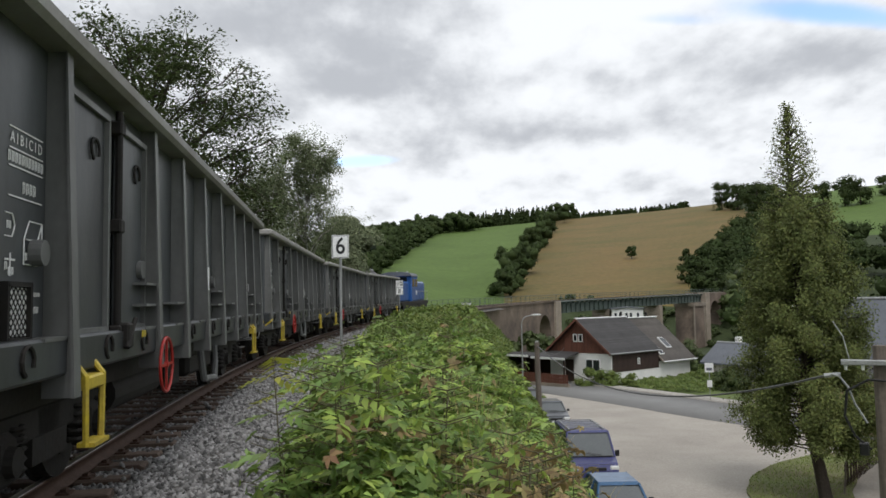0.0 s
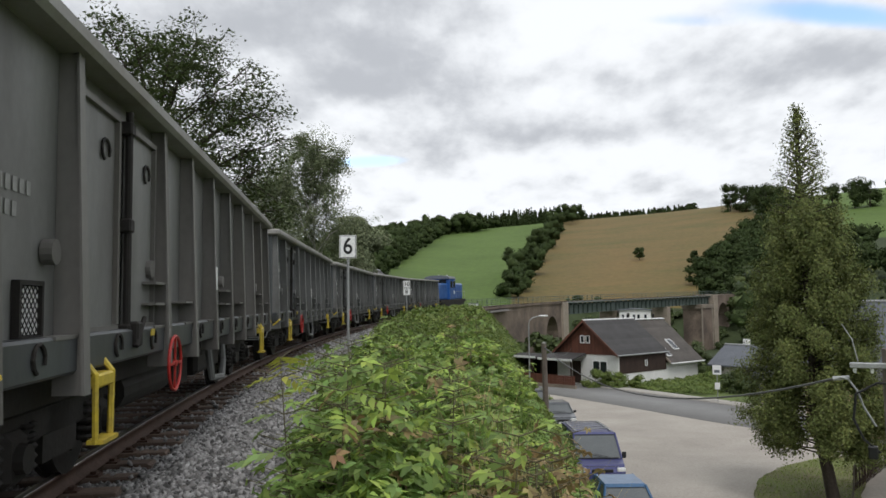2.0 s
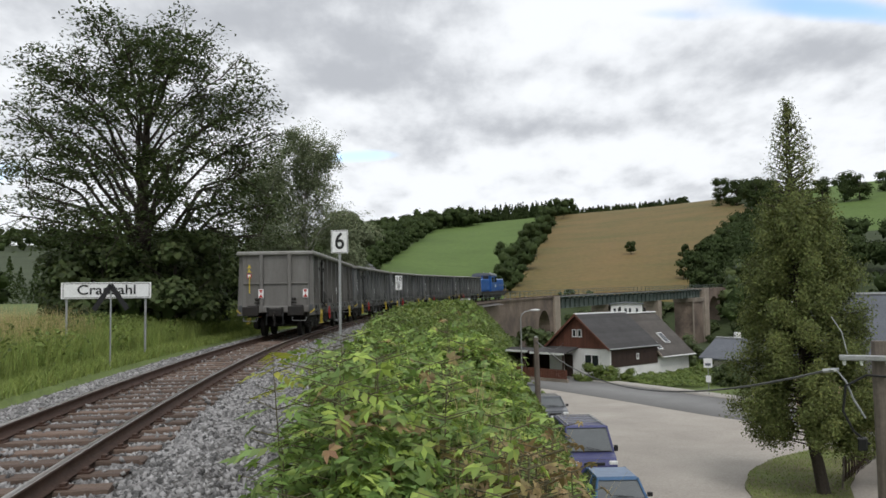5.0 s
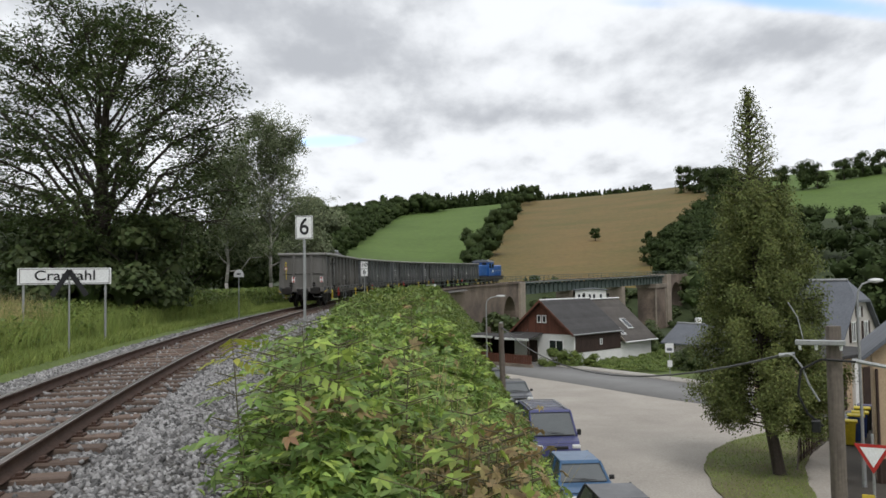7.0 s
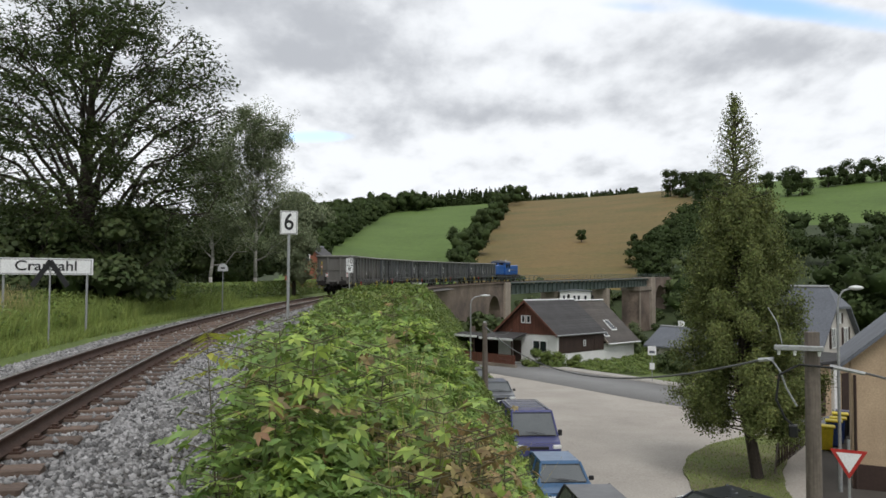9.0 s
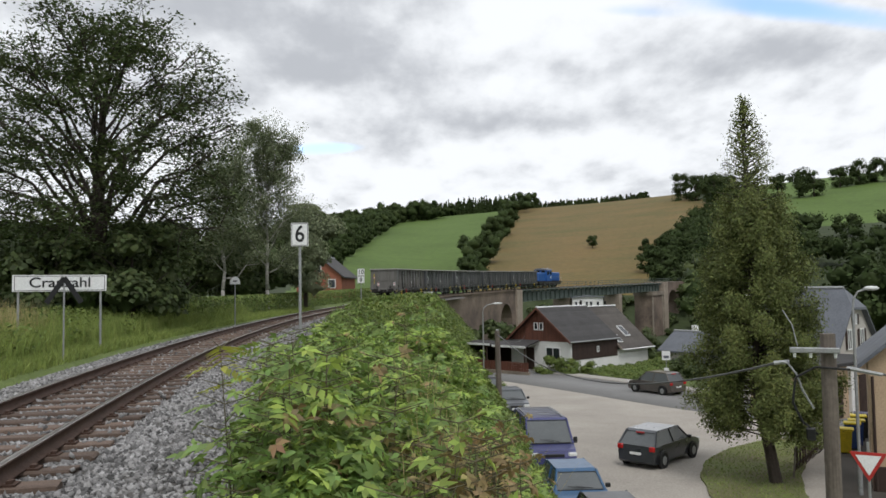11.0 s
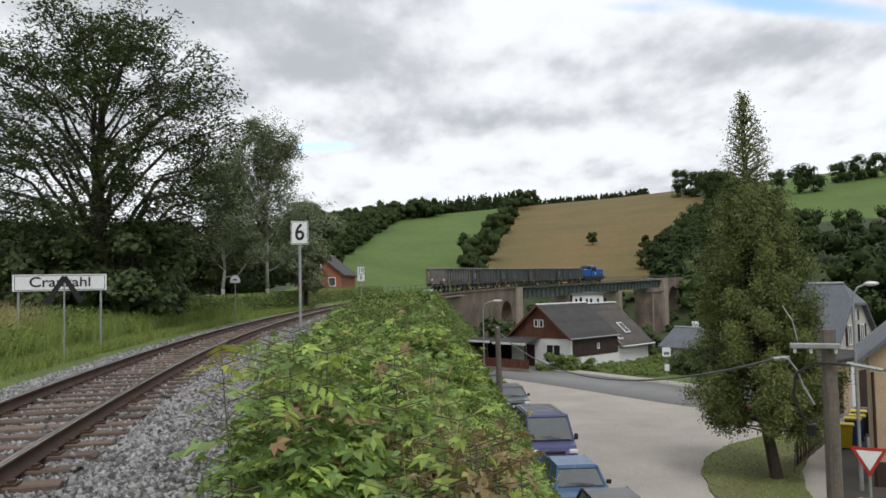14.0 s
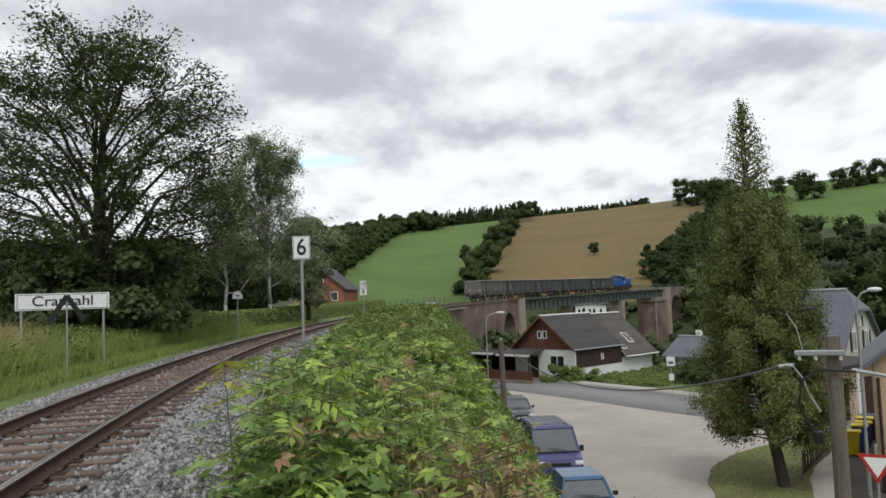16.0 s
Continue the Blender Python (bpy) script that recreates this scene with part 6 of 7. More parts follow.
    gw = thing("give_way_sign", "white triangular give way sign with red border", "sign", pose(x, y, 0, 0, 0, -31))
    post(gw, 0, 0, gz(x, y) - 0.1, -2.1)
    a = 0.38
    tri = lambda k: [(-a * k, -2.54 + 0.22 * k), (a * k, -2.54 + 0.22 * k), (0, -2.54 - 0.44 * k)]
    p = part("plate", F().prism(tri(1.0), -0.06, -0.045), M["red"], gw)
    part("centre", F().prism(tri(0.68), -0.068, -0.061), M["white"], p)
    part("extra_plate", F().box((-0.12, -0.05, -3.6), (0.26, 0.02, 0.3), bevel=0.004), M["yellow"], gw, "small yellow plate")


def build_poles():
    # the short thick pole with its crossarm
    x, y = 6.95, 12.25
    z = gz(x, y)
    wp = thing("utility_pole", "weathered wooden pole with a pale crossarm", "pole", pose(x, y, 0, 0, 0, -28))
    part("shaft", F().tube((0, 0, z - 0.2), (0, 0, 0.66), 0.135, 0.115, 16), M["pole"], wp)
    part("crossarm", F().box((-0.2, -0.18, 0.40), (0.74, 0.1, 0.085), bevel=0.012), M["zinc"], wp, "pale concrete-grey crossarm")
    for xx in (-0.5, -0.26, 0.1):
        part("insulator", F().tube((xx, -0.18, 0.28), (xx, -0.18, 0.36), 0.022, 0.03, 10), M["lamp_glass"], wp)
    loop = [(-0.72, -0.1, 0.2), (-0.6, -0.12, 0.17), (-0.48, -0.14, 0.0), (-0.4, -0.14, -0.25), (-0.24, -0.14, -0.55)]
    part("service_cable", F().path(loop, 0.017, 6), M["zinc"], wp, "grey service cable")
    loop = [(0.3, -0.14, 0.1), (-0.2, -0.17, 0.13), (-0.5, -0.18, -0.05), (-0.55, -0.18, -0.45), (-0.42, -0.18, -0.75), (-0.2, -0.16, -0.95)]
    part("service_cable", F().path(loop, 0.02, 6), M["black"], wp, "black looped cable")
    part("cable_clamp", F().tube((-0.82, -0.08, 0.17), (-0.58, -0.08, 0.2), 0.035, 0.03, 8), M["zinc"], wp)
    part("cable_clamp", F().tube((0.25, -0.1, 0.12), (0.75, -0.14, 0.03), 0.035, 0.03, 8), M["zinc"], wp)
    part("junction_box", F().box((-0.3, -0.16, -0.95), (0.14, 0.12, 0.2), bevel=0.02), M["black"], wp)
    part("aerial_rod", F().path([(-0.45, 0, 0.45), (-0.52, 0, 0.8), (-0.66, 0, 1.05)], 0.01, 5), M["zinc"], wp)

    def cable(a, b, sag, r=0.02, n=24):
        pts = [Vector(a).lerp(Vector(b), i / n) - Vector((0, 0, 4 * sag * i / n * (1 - i / n))) for i in range(n + 1)]
        ob = new("overhead_cable", F().path(pts, r, 6).done("overhead_cable", M["cable"]))
        tagged(ob, "dark overhead cable between the poles", "cable", group="cables")

    cable((4.0, 32.75, -0.42), (6.27, 12.57, 0.18), 1.05)
    cable((7.6, 11.85, 0.03), (14.5, 8.5, -0.9), 0.25)
    cable((4.0, 32.75, -0.42), (12.3, 78.0, -3.2), 0.5, 0.014)
    pl = thing("utility_pole", "grey wooden pole at the yard's edge", "pole", pose(4.0, 32.75, 0))
    part("shaft", F().tube((0.08, 0, gz(4.0, 32.75) - 0.3), (0, 0, -0.28), 0.15, 0.105, 14), M["pole"], pl)
    part("cap", F().box((0, 0, -0.3), (0.12, 0.12, 0.16), bevel=0.02), M["zinc"], pl)

    def street_lamp(x, y, ztop, reach, ang, label, head=0.8):
        z = gz(x, y)
        sl = thing("street_lamp", label, "street lamp", pose(x, y, 0, 0, 0, ang))
        part("mast", F().tube((0, 0, z - 0.2), (0, 0, z + 1.2), 0.08, 0.075, 12).tube((0, 0, z + 1.2), (0, 0, ztop - 0.7), 0.06, 0.045, 12), M["zinc"], sl)
        pts = [(0, 0, ztop - 0.7), (reach * 0.06, 0, ztop - 0.36), (reach * 0.28, 0, ztop - 0.12), (reach * 0.7, 0, ztop - 0.02)]
        part("arm", F().path(pts, 0.035, 8), M["zinc"], sl)
        part("lamp_head", F().ball((reach, 0, ztop + 0.0), (head, 0.28, 0.17), 14), M["lamp_glass"], sl, "pale oval lamp head", smooth=True)

    street_lamp(6.15, 59.7, 0.42, 1.15, 0, "tall grey street lamp with a curved arm")
    street_lamp(15.75, 26.2, 1.32, 0.6, -20, "street lamp with a pale oval head", 0.5)


build_signs()
build_poles()


# ---- houses ----
def prism_roof(parent, name, prof, x0, x1, material, m_):
    return part(name, F().prism(prof, x0, x1, m_), material, parent)


def window(parent, w, h, m_, bars=1, name="window"):
    """Frame, mullion and pane in the local x, z plane, looking to -y."""
    wn = part(name, F().box((0, 0, h / 2 - 0.04), (w, 0.07, 0.08)).box((0, 0, -h / 2 + 0.04), (w, 0.07, 0.08)).box((w / 2 - 0.04, 0, 0), (0.08, 0.07, h - 0.16)).box((-w / 2 + 0.04, 0, 0), (0.08, 0.07, h - 0.16)),
              M["white"], parent, "white framed window", m_)
    for i in range(bars):
        part("mullion", F().box((-w / 2 + w * (i + 1) / (bars + 1), 0, 0), (0.06, 0.06, h - 0.16)), M["white"], wn)
    part("pane", F().box((0, 0.02, 0), (w - 0.15, 0.01, h - 0.15)), M["glass"], wn)
    return wn


def slate_rows(parent, a, b, c, d, n, m, material, name="roof_course"):
    """Courses of slates on the roof plane a, b (eave) to d, c (ridge), each course lapping the one below."""
    a, b, c, d = map(Vector, (a, b, c, d))
    nrm = (b - a).cross(d - a).normalized()
    if nrm.z < 0:
        nrm = -nrm
    for j in range(n):
        f = F()
        p0, p1 = a.lerp(d, j / n), b.lerp(c, j / n)
        q0, q1 = a.lerp(d, (j + 1.08) / n), b.lerp(c, (j + 1.08) / n)
        lo, hi = nrm * 0.014, nrm * 0.006
        vs = [f.bm.verts.new(p) for p in (p0 + lo, p1 + lo, q1 + hi, q0 + hi, p0, p1, q1 - nrm * 0.01, q0 - nrm * 0.01)]
        for k in ((0, 1, 2, 3), (4, 5, 1, 0), (7, 6, 5, 4), (3, 2, 6, 7), (1, 5, 6, 2), (4, 0, 3, 7)):
            f.bm.faces.new([vs[i] for i in k])
        part(name, f, material, parent)


def build_chalet():
    """The brown boarded house below the bridge; local x along the long side, y into the house."""
    ang = math.degrees(math.atan2(0.657, 0.753))
    m0 = pose(15.76, 72.1, -6.45, 0, 0, ang)
    h = thing("gabled_house", "brown boarded house with white base and dark roof", "house", m0)
    L1, L2, W = 7.6, 13.4, 7.4
    eave, ridge = 3.15, 6.15
    part("base_wall", F().box((L2 / 2, W / 2, 0.1), (L2, W, 3.3)), M["render_w"], h, "white rendered base wall")
    part("upper_wall", F().box((L1 / 2 + 0.05, W / 2 + 0.06, 2.5), (L1 - 0.2, W - 0.24, 1.52)), M["timber_dark"], h, "dark brown boarded wall")
    for i in range(int(L1 / 0.19)):
        part("board", F().box((0.15 + 0.19 * i, -0.02, 2.1), (0.17, 0.05, 1.9)), M["timber_dark"], h)
    part("gable_wall", F().box((-0.02, W / 2, 1.2), (0.2, W, 3.4)), M["render_w"], h, "white rendered gable wall")
    # gable triangle clad in upright boards
    n = 38
    for i in range(n):
        y = W * (i + 0.5) / n
        top = eave + (ridge - eave) * (1 - abs(y - W / 2) / (W / 2)) - 0.1
        part("board", F().box((-0.14, y, (2.88 + top) / 2), (0.05, W / n * 0.93, max(0.05, top - 2.88))), M["timber"], h)
    part("gable_core", F().prism([(0.0, 2.9), (W, 2.9), (W, eave), (W / 2, ridge - 0.08), (0, eave)], -0.1, 0.1, Matrix(((0, 1, 0, 0), (1, 0, 0, 0), (0, 0, 1, 0), (0, 0, 0, 1)))), M["timber"], h)
    o, g = 0.28, 0.6     # overhang
    drop = (ridge - eave) / (W / 2) * o
    for sg in (0, 1):
        y0, yr = (-o, W / 2) if sg == 0 else (W + o, W / 2)
        slate_rows(h, (-g, y0, eave - drop), (L1 + 0.1, y0, eave - drop), (L1 + 0.1, yr, ridge), (-g, yr, ridge), 14, 1, M["roof"])
        f = F()
        f.prism([(y0, eave - drop - 0.16), (yr, ridge - 0.16), (yr, ridge - 0.02), (y0, eave - drop - 0.02)], -g, L1 + 0.1, Matrix(((0, 1, 0, 0), (1, 0, 0, 0), (0, 0, 1, 0), (0, 0, 0, 1))))
        part("roof_deck", f, M["timber_dark"], h)
        f = F().prism([(y0, eave - drop - 0.2), (yr, ridge - 0.2), (yr, ridge + 0.04), (y0, eave - drop + 0.04)], -g - 0.05, -g, Matrix(((0, 1, 0, 0), (1, 0, 0, 0), (0, 0, 1, 0), (0, 0, 0, 1))))
        part("barge_board", f, M["timber"], h)
    part("ridge_cap", F().tube((-g, W / 2, ridge + 0.02), (L1 + 0.1, W / 2, ridge + 0.03), 0.075, 0.075, 8), M["white"], h, "pale ridge capping")
    part("gutter", F().tube((-g, -o - 0.06, eave - drop - 0.04), (L1 + 0.1, -o - 0.06, eave - drop - 0.04), 0.07, 0.07, 8), M["zinc"], h)
    # rear wing with its longer front slope
    e2, r2 = 1.75, 6.0
    wing = part("wing_wall", F().prism([(0.02, 0.4), (W + 0.6, 0.4), (W + 0.6, 3.2), (4.2, r2 - 0.2), (0.02, e2)], L1 + 0.1, L2, Matrix(((0, 1, 0, 0), (1, 0, 0, 0), (0, 0, 1, 0), (0, 0, 0, 1)))), M["timber_dark"], h)
    slate_rows(h, (L1 + 0.12, -0.5, e2 - 0.05), (L2 + 0.5, -0.5, e2 - 0.05), (L2 + 0.5, 4.2, r2 - 0.1), (L1 + 0.12, 4.2, r2 - 0.1), 16, 1, M["roof_brown"])
    slate_rows(h, (L1 + 0.12, W + 1, 3.0), (L2 + 0.5, W + 1, 3.0), (L2 + 0.5, 4.2, r2), (L1 + 0.12, 4.2, r2), 10, 1, M["roof"])
    part("ridge_cap", F().tube((L1 + 0.1, 4.2, r2 + 0.03), (L2 + 0.5, 4.2, r2 + 0.03), 0.075, 0.075, 8), M["white"], h)
    part("verge_strip", F().prism([(-0.5, e2 - 0.03), (4.2, r2 - 0.06), (4.2, r2 + 0.14), (-0.5, e2 + 0.17)], L1 + 0.0, L1 + 0.14, Matrix(((0, 1, 0, 0), (1, 0, 0, 0), (0, 0, 1, 0), (0, 0, 0, 1)))), M["stone_light"], h, "pale verge strip")
    part("gutter", F().tube((L1 + 0.2, -0.56, e2 - 0.06), (L2 + 0.5, -0.56, e2 - 0.06), 0.07, 0.07, 8), M["white"], h)
    sl = math.atan2(r2 - e2 - 0.05, 4.7)
    for x, y, w, hh in ((10.9, 1.35, 0.95, 1.5), (8.7, 0.6, 0.75, 1.1)):
        z = e2 - 0.05 + (y + 0.5) * (r2 - e2 - 0.05) / 4.7 + 0.08
        sk = part("skylight", F().box((0, 0, 0), (w, hh, 0.08), bevel=0.01), M["white"], h, "white roof window", Matrix.Translation((x, y, z)) @ Matrix.Rotation(sl, 4, "X"))
        part("pane", F().box((0, 0, 0.045), (w - 0.16, hh - 0.16, 0.01)), M["glass"], sk)
    for x, y, z in ((L1 - 0.4, W / 2 + 0.3, ridge), (L2 - 1.2, 4.4, r2)):
        part("chimney_pipe", F().tube((x, y, z - 0.2), (x, y, z + 0.55), 0.12, 0.12, 10), M["wagon_dark"], h)
    # gable openings: local turn to face -x
    face = Matrix.Rotation(radians(-90), 4, "Z")
    window(h, 1.75, 1.15, Matrix.Translation((-0.15, 2.1, 1.75)) @ face, 1)
    window(h, 0.5, 0.75, Matrix.Translation((-0.2, 3.45, 4.3)) @ face, 0)
    window(h, 0.5, 0.75, Matrix.Translation((-0.2, 4.1, 4.3)) @ face, 0)
    part("house_door", F().box((-0.16, 4.9, 1.15), (0.08, 1.0, 2.1), bevel=0.01), M["timber_dark"], h)
    window(h, 0.35, 0.6, Matrix.Translation((4.2, -0.07, 2.0)), 0)
    # porch roof and carport
    part("porch_roof", F().prism([(-2.4, 2.35), (-0.1, 2.85), (-0.1, 2.98), (-2.4, 2.48)], 3.7, 7.9), M["roof"], h, "grey felt porch roof")
    part("porch_fascia", F().box((-2.44, 5.8, 2.4), (0.06, 4.3, 0.2)), M["white"], h)
    for y in (3.9, 7.6):
        part("porch_post", F().box((-2.2, y, 1.0), (0.14, 0.14, 2.7)), M["timber_dark"], h)
    part("carport_roof", F().box((-0.4, 12.2, 2.45), (4.6, 8.2, 0.16), bevel=0.02), M["wagon_dark"], h)
    part("carport_fascia", F().box((-2.72, 12.2, 2.52), (0.06, 8.3, 0.2)), M["white"], h)
    for y in (8.6, 11.5, 15.8):
        part("carport_post", F().box((-2.5, y, 0.9), (0.14, 0.14, 2.9)), M["timber_dark"], h)
    part("carport_wall", F().box((1.8, 12.2, 1.0), (0.15, 8, 2.8)), M["timber_dark"], h)
    # red fence before the porch
    fe = thing("garden_fence", "low red-brown board fence on a stone footing", "fence", pose(15.76, 72.1, -6.45, 0, 0, ang))
    part("footing", F().box((-4.2, 8.2, 0.05), (0.25, 13, 0.5)), M["stone_light"], fe)
    for i in range(62):
        part("picket", F().box((-4.2, 1.9 + 0.205 * i, 0.72), (0.035, 0.17, 0.86)), M["timber"], fe)
    # low planting between the pavement and the house
    n = 26000
    gx_, gy_ = rng.uniform(-1.5, 20, n), rng.uniform(-9.5, -0.3, n)
    w_ = np.array([m0 @ Vector((a_, b_, 0)) for a_, b_ in zip(gx_, gy_)])
    dist = np.full(n, 99.0)
    kerb = [(1.5, 96), (3.4, 82), (7.3, 69.4), (12.4, 58.2), (17.4, 47.0), (23.0, 39.3), (32, 31.5)]
    for (x1, y1), (x2, y2) in zip(kerb, kerb[1:]):
        q = np.clip(((w_[:, 0] - x1) * (x2 - x1) + (w_[:, 1] - y1) * (y2 - y1)) / ((x2 - x1) ** 2 + (y2 - y1) ** 2), 0, 1)
        dist = np.minimum(dist, np.hypot(w_[:, 0] - x1 - q * (x2 - x1), w_[:, 1] - y1 - q * (y2 - y1)))
    hump = 0.55 + 0.3 * np.sin(gx_ * 1.7 + gy_) + 0.25 * np.sin(2.3 * gy_ - 0.8 * gx_ + 1) + 0.2 * np.sin(gx_ * 4.1) * np.sin(gy_ * 3.7)
    w_[:, 2] = ground_z(w_[:, 0], w_[:, 1]) + np.maximum(0.06, hump * 0.5) * rng.uniform(0.3, 1.0, n) ** 0.5
    w_ = w_[dist > 9.0]
    v_, f_ = leaves(w_, np.tile([0.1, -0.3, 0.8], (len(w_), 1)), 0.2, 0.55, 0.6, shape=4)
    tagged(new("garden_border", mesh("garden_border", v_, f_, M["leaf_bush_far"])), "low green planting before the white wall", "plants", kind="stuff")
    # shrubs at the wall's foot
    for x, y, hh, s in ((0.8, -1.6, 1.4, 1.0), (-1.6, 1.4, 2.1, 1.4), (-1.0, -0.4, 1.9, 1.2), (2.4, -2.2, 1.1, 0.9), (3.4, -2.0, 0.9, 0.9), (4.6, -2.4, 1.2, 0.9), (5.9, -2.6, 1.0, 1.1), (7.4, -2.8, 1.3, 1.2), (8.8, -3.2, 1.5, 1.4),
                        (9.6, -1.8, 1.2, 1.2), (10.6, -3.4, 1.8, 1.6), (12.0, -3.2, 2.0, 1.7), (12.6, -5.2, 1.3, 1.5), (10.4, -5.4, 1.0, 1.4), (14.3, -2.5, 2.3, 1.6), (14.6, -5.0, 1.7, 1.6), (16.6, -4.4, 2.2, 1.7), (15.6, 1.0, 4.6, 1.7), (17.5, -1.5, 2.8, 1.8)):
        p = m0 @ Vector((x, y, 0))
        simple_tree("garden_shrub", "rounded green garden shrub by the white wall", p.x, p.y, hh * (0.62 if 2 < x < 11 else 1.0), s, M["leaf_bush_far"] if x < 14.5 else M["leaf_tree"], 1800, 0.15, 0.05, base=-0.3, group="garden shrubs")


def gable_house(name, label, x, y, ang, W, L, z0, eave, ridge, wall, roof, hip=0.0, group=""):
    """Plain gabled house: gable in local x, z at y = 0, running back along y."""
    h = thing(name, label, "house", pose(x, y, z0, 0, 0, ang), group)
    if hip:
        k = (ridge - hip - eave) / (ridge - eave)
        prof = [(0, -1), (W, -1), (W, eave), (W - W / 2 * k, ridge - hip), (W / 2 * k, ridge - hip), (0, eave)]
    else:
        prof = [(0, -1), (W, -1), (W, eave), (W / 2, ridge), (0, eave)]
    part("wall", F().prism(prof, 0, L), wall, h)
    o = 0.35
    sl = (ridge - eave) / (W / 2)
    for sg in (0, 1):
        xe, xr = (-o, W / 2) if sg == 0 else (W + o, W / 2)
        ze = eave - sl * o
        ya = -o
        yr = (hip / sl) - o if hip else -o
        xm, zm = (W / 2 * k, ridge - hip) if hip else (xr, ridge)
        if hip and sg:
            xm = W - xm
        a, b, c, d = (xe, L + o, ze + 0.1), (xe, ya, ze + 0.1), (xr, yr, ridge + 0.1), (xr, L + o, ridge + 0.1)
        f = F()
        top = [a, b] + ([(xm, ya, zm + 0.1)] if hip else []) + [c, d]
        vs = [f.bm.verts.new(p) for p in top]
        lo = [f.bm.verts.new((p[0], p[1], p[2] - 0.16)) for p in top]
        f.bm.faces.new(vs), f.bm.faces.new(lo[::-1])
        for i in range(len(vs)):
            j = (i + 1) % len(vs)
            f.bm.faces.new((vs[i], lo[i], lo[j], vs[j]))
        part("roof_slope", f, roof, h)
    if hip:
        f = F()
        top = [(W / 2 * k, -o, ridge - hip + 0.1), (W - W / 2 * k, -o, ridge - hip + 0.1), (W / 2, hip / sl - o, ridge + 0.1)]
        vs = [f.bm.verts.new(p) for p in top]
        lo = [f.bm.verts.new((p[0], p[1], p[2] - 0.16)) for p in top]
        f.bm.faces.new(vs), f.bm.faces.new(lo[::-1])
        for i in range(3):
            j = (i + 1) % 3
            f.bm.faces.new((vs[i], lo[i], lo[j], vs[j]))
        part("hip_slope", f, roof, h)
    part("ridge_cap", F().tube((W / 2, (hip / sl if hip else 0) - o, ridge + 0.12), (W / 2, L + o, ridge + 0.12), 0.1, 0.1, 8), M["zinc"], h)
    return h


def build_right_houses():
    z = -6.15
    h = gable_house("slate_house", "pale house with a steep blue-grey half-hipped roof", 27.1, 47.9, math.degrees(math.atan2(0.56, 0.83)), 7.0, 9.0, z, 2.6, 7.3, M["render_g"], M["roof_blue"], hip=1.3)
    for x, zz, w, hh in ((2.65, 4.0, 0.62, 1.35), (4.35, 4.0, 0.62, 1.35), (3.5, 5.3, 0.42, 0.7), (1.6, 1.3, 0.9, 1.2), (5.2, 1.3, 0.9, 1.2)):
        wn = window(h, w, hh, Matrix.Translation((x, -0.03, zz)), 1)
        for sg in (1, -1):
            part("shutter", F().box((sg * (w / 2 + 0.14), -0.02, 0), (0.2, 0.05, hh)), M["timber_dark"], wn)
    part("chimney", F().box((3.3, 7.5, 7.1), (0.7, 0.7, 1.2), bevel=0.03), M["render_w"], h, "white chimney")
    part("chimney", F().box((3.6, 4.2, 7.1), (0.4, 0.4, 0.9), bevel=0.03), M["wagon_dark"], h)
    g = thing("garage", "low cream garage with dark doors and flat roof", "garage", pose(22.9, 41.1, z + 0.2, 0, 0, math.degrees(math.atan2(0.56, 0.83))))
    part("wall", F().box((3.5, 2.2, 1.2), (7, 4.4, 3.4)), M["render_c"], g)
    part("roof_slab", F().box((3.5, 2.1, 2.98), (7.6, 5.0, 0.2), bevel=0.03), M["roof"], g)
    part("garage_door", F().box((5.1, -0.02, 1.1), (2.4, 0.06, 2.2), bevel=0.01), M["timber_dark"], g, "dark red-brown garage door")
    part("side_door", F().box((1.4, -0.02, 1.05), (1.0, 0.06, 2.1), bevel=0.01), M["timber_dark"], g)
    part("pilaster", F().box((2.9, -0.08, 1.2), (0.5, 0.2, 3.2)), M["render_w"], g)
    # cream gable building beside the lane
    c = gable_house("cream_building", "cream rendered building with a weathered stained gable", 16.5, 26.7, -31, 9.3, 7.5, -5.9, 4.7, 8.8, M["render_c"], M["roof_blue"])
    part("downpipe", F().tube((0.12, -0.08, -0.5), (0.12, -0.08, 4.1), 0.05, 0.05, 8), M["timber_dark"], c)
    part("plinth", F().box((4.65, -0.03, 0.3), (9.3, 0.1, 1.3)), M["timber_dark"], c, "dark brown painted plinth")
    d = gable_house("small_house", "white house with a grey roof behind the lane", 29.5, 40.0, -31, 6.0, 6.0, -5.6, 5.6, 7.6, M["render_w"], M["roof_blue"])
    window(d, 1.0, 1.2, Matrix.Translation((1.6, -0.03, 4.2)), 1)
    window(d, 1.0, 1.2, Matrix.Translation((4.2, -0.03, 4.2)), 1)
    # small house between the chalet and the slate house
    s = gable_house("low_house", "low house with a grey roof and white chimney", 28.4, 73.0, 25, 4.2, 5.0, -6.2, 1.5, 3.1, M["render_g"], M["roof_blue"])
    part("chimney", F().box((2.6, 3.0, 3.3), (0.5, 0.5, 1.0), bevel=0.03), M["render_w"], s, "white chimney")
    for bx, by, bh, bs in ((24.3, 66.2, 2.4, 1.5), (25.9, 66.6, 2.2, 1.6), (27.6, 66.0, 2.5, 1.7), (29.2, 65.0, 2.3, 1.6), (25.2, 63.4, 1.5, 1.4), (27.2, 62.6, 1.6, 1.5)):
        simple_tree("garden_shrub", "dense green shrub before the low house", bx, by, bh, bs, M["leaf_tree"], 1800, 0.15, 0.05, base=-0.3, group="garden shrubs")
    # the white house under the bridge
    x, y = 35.5, 161.0
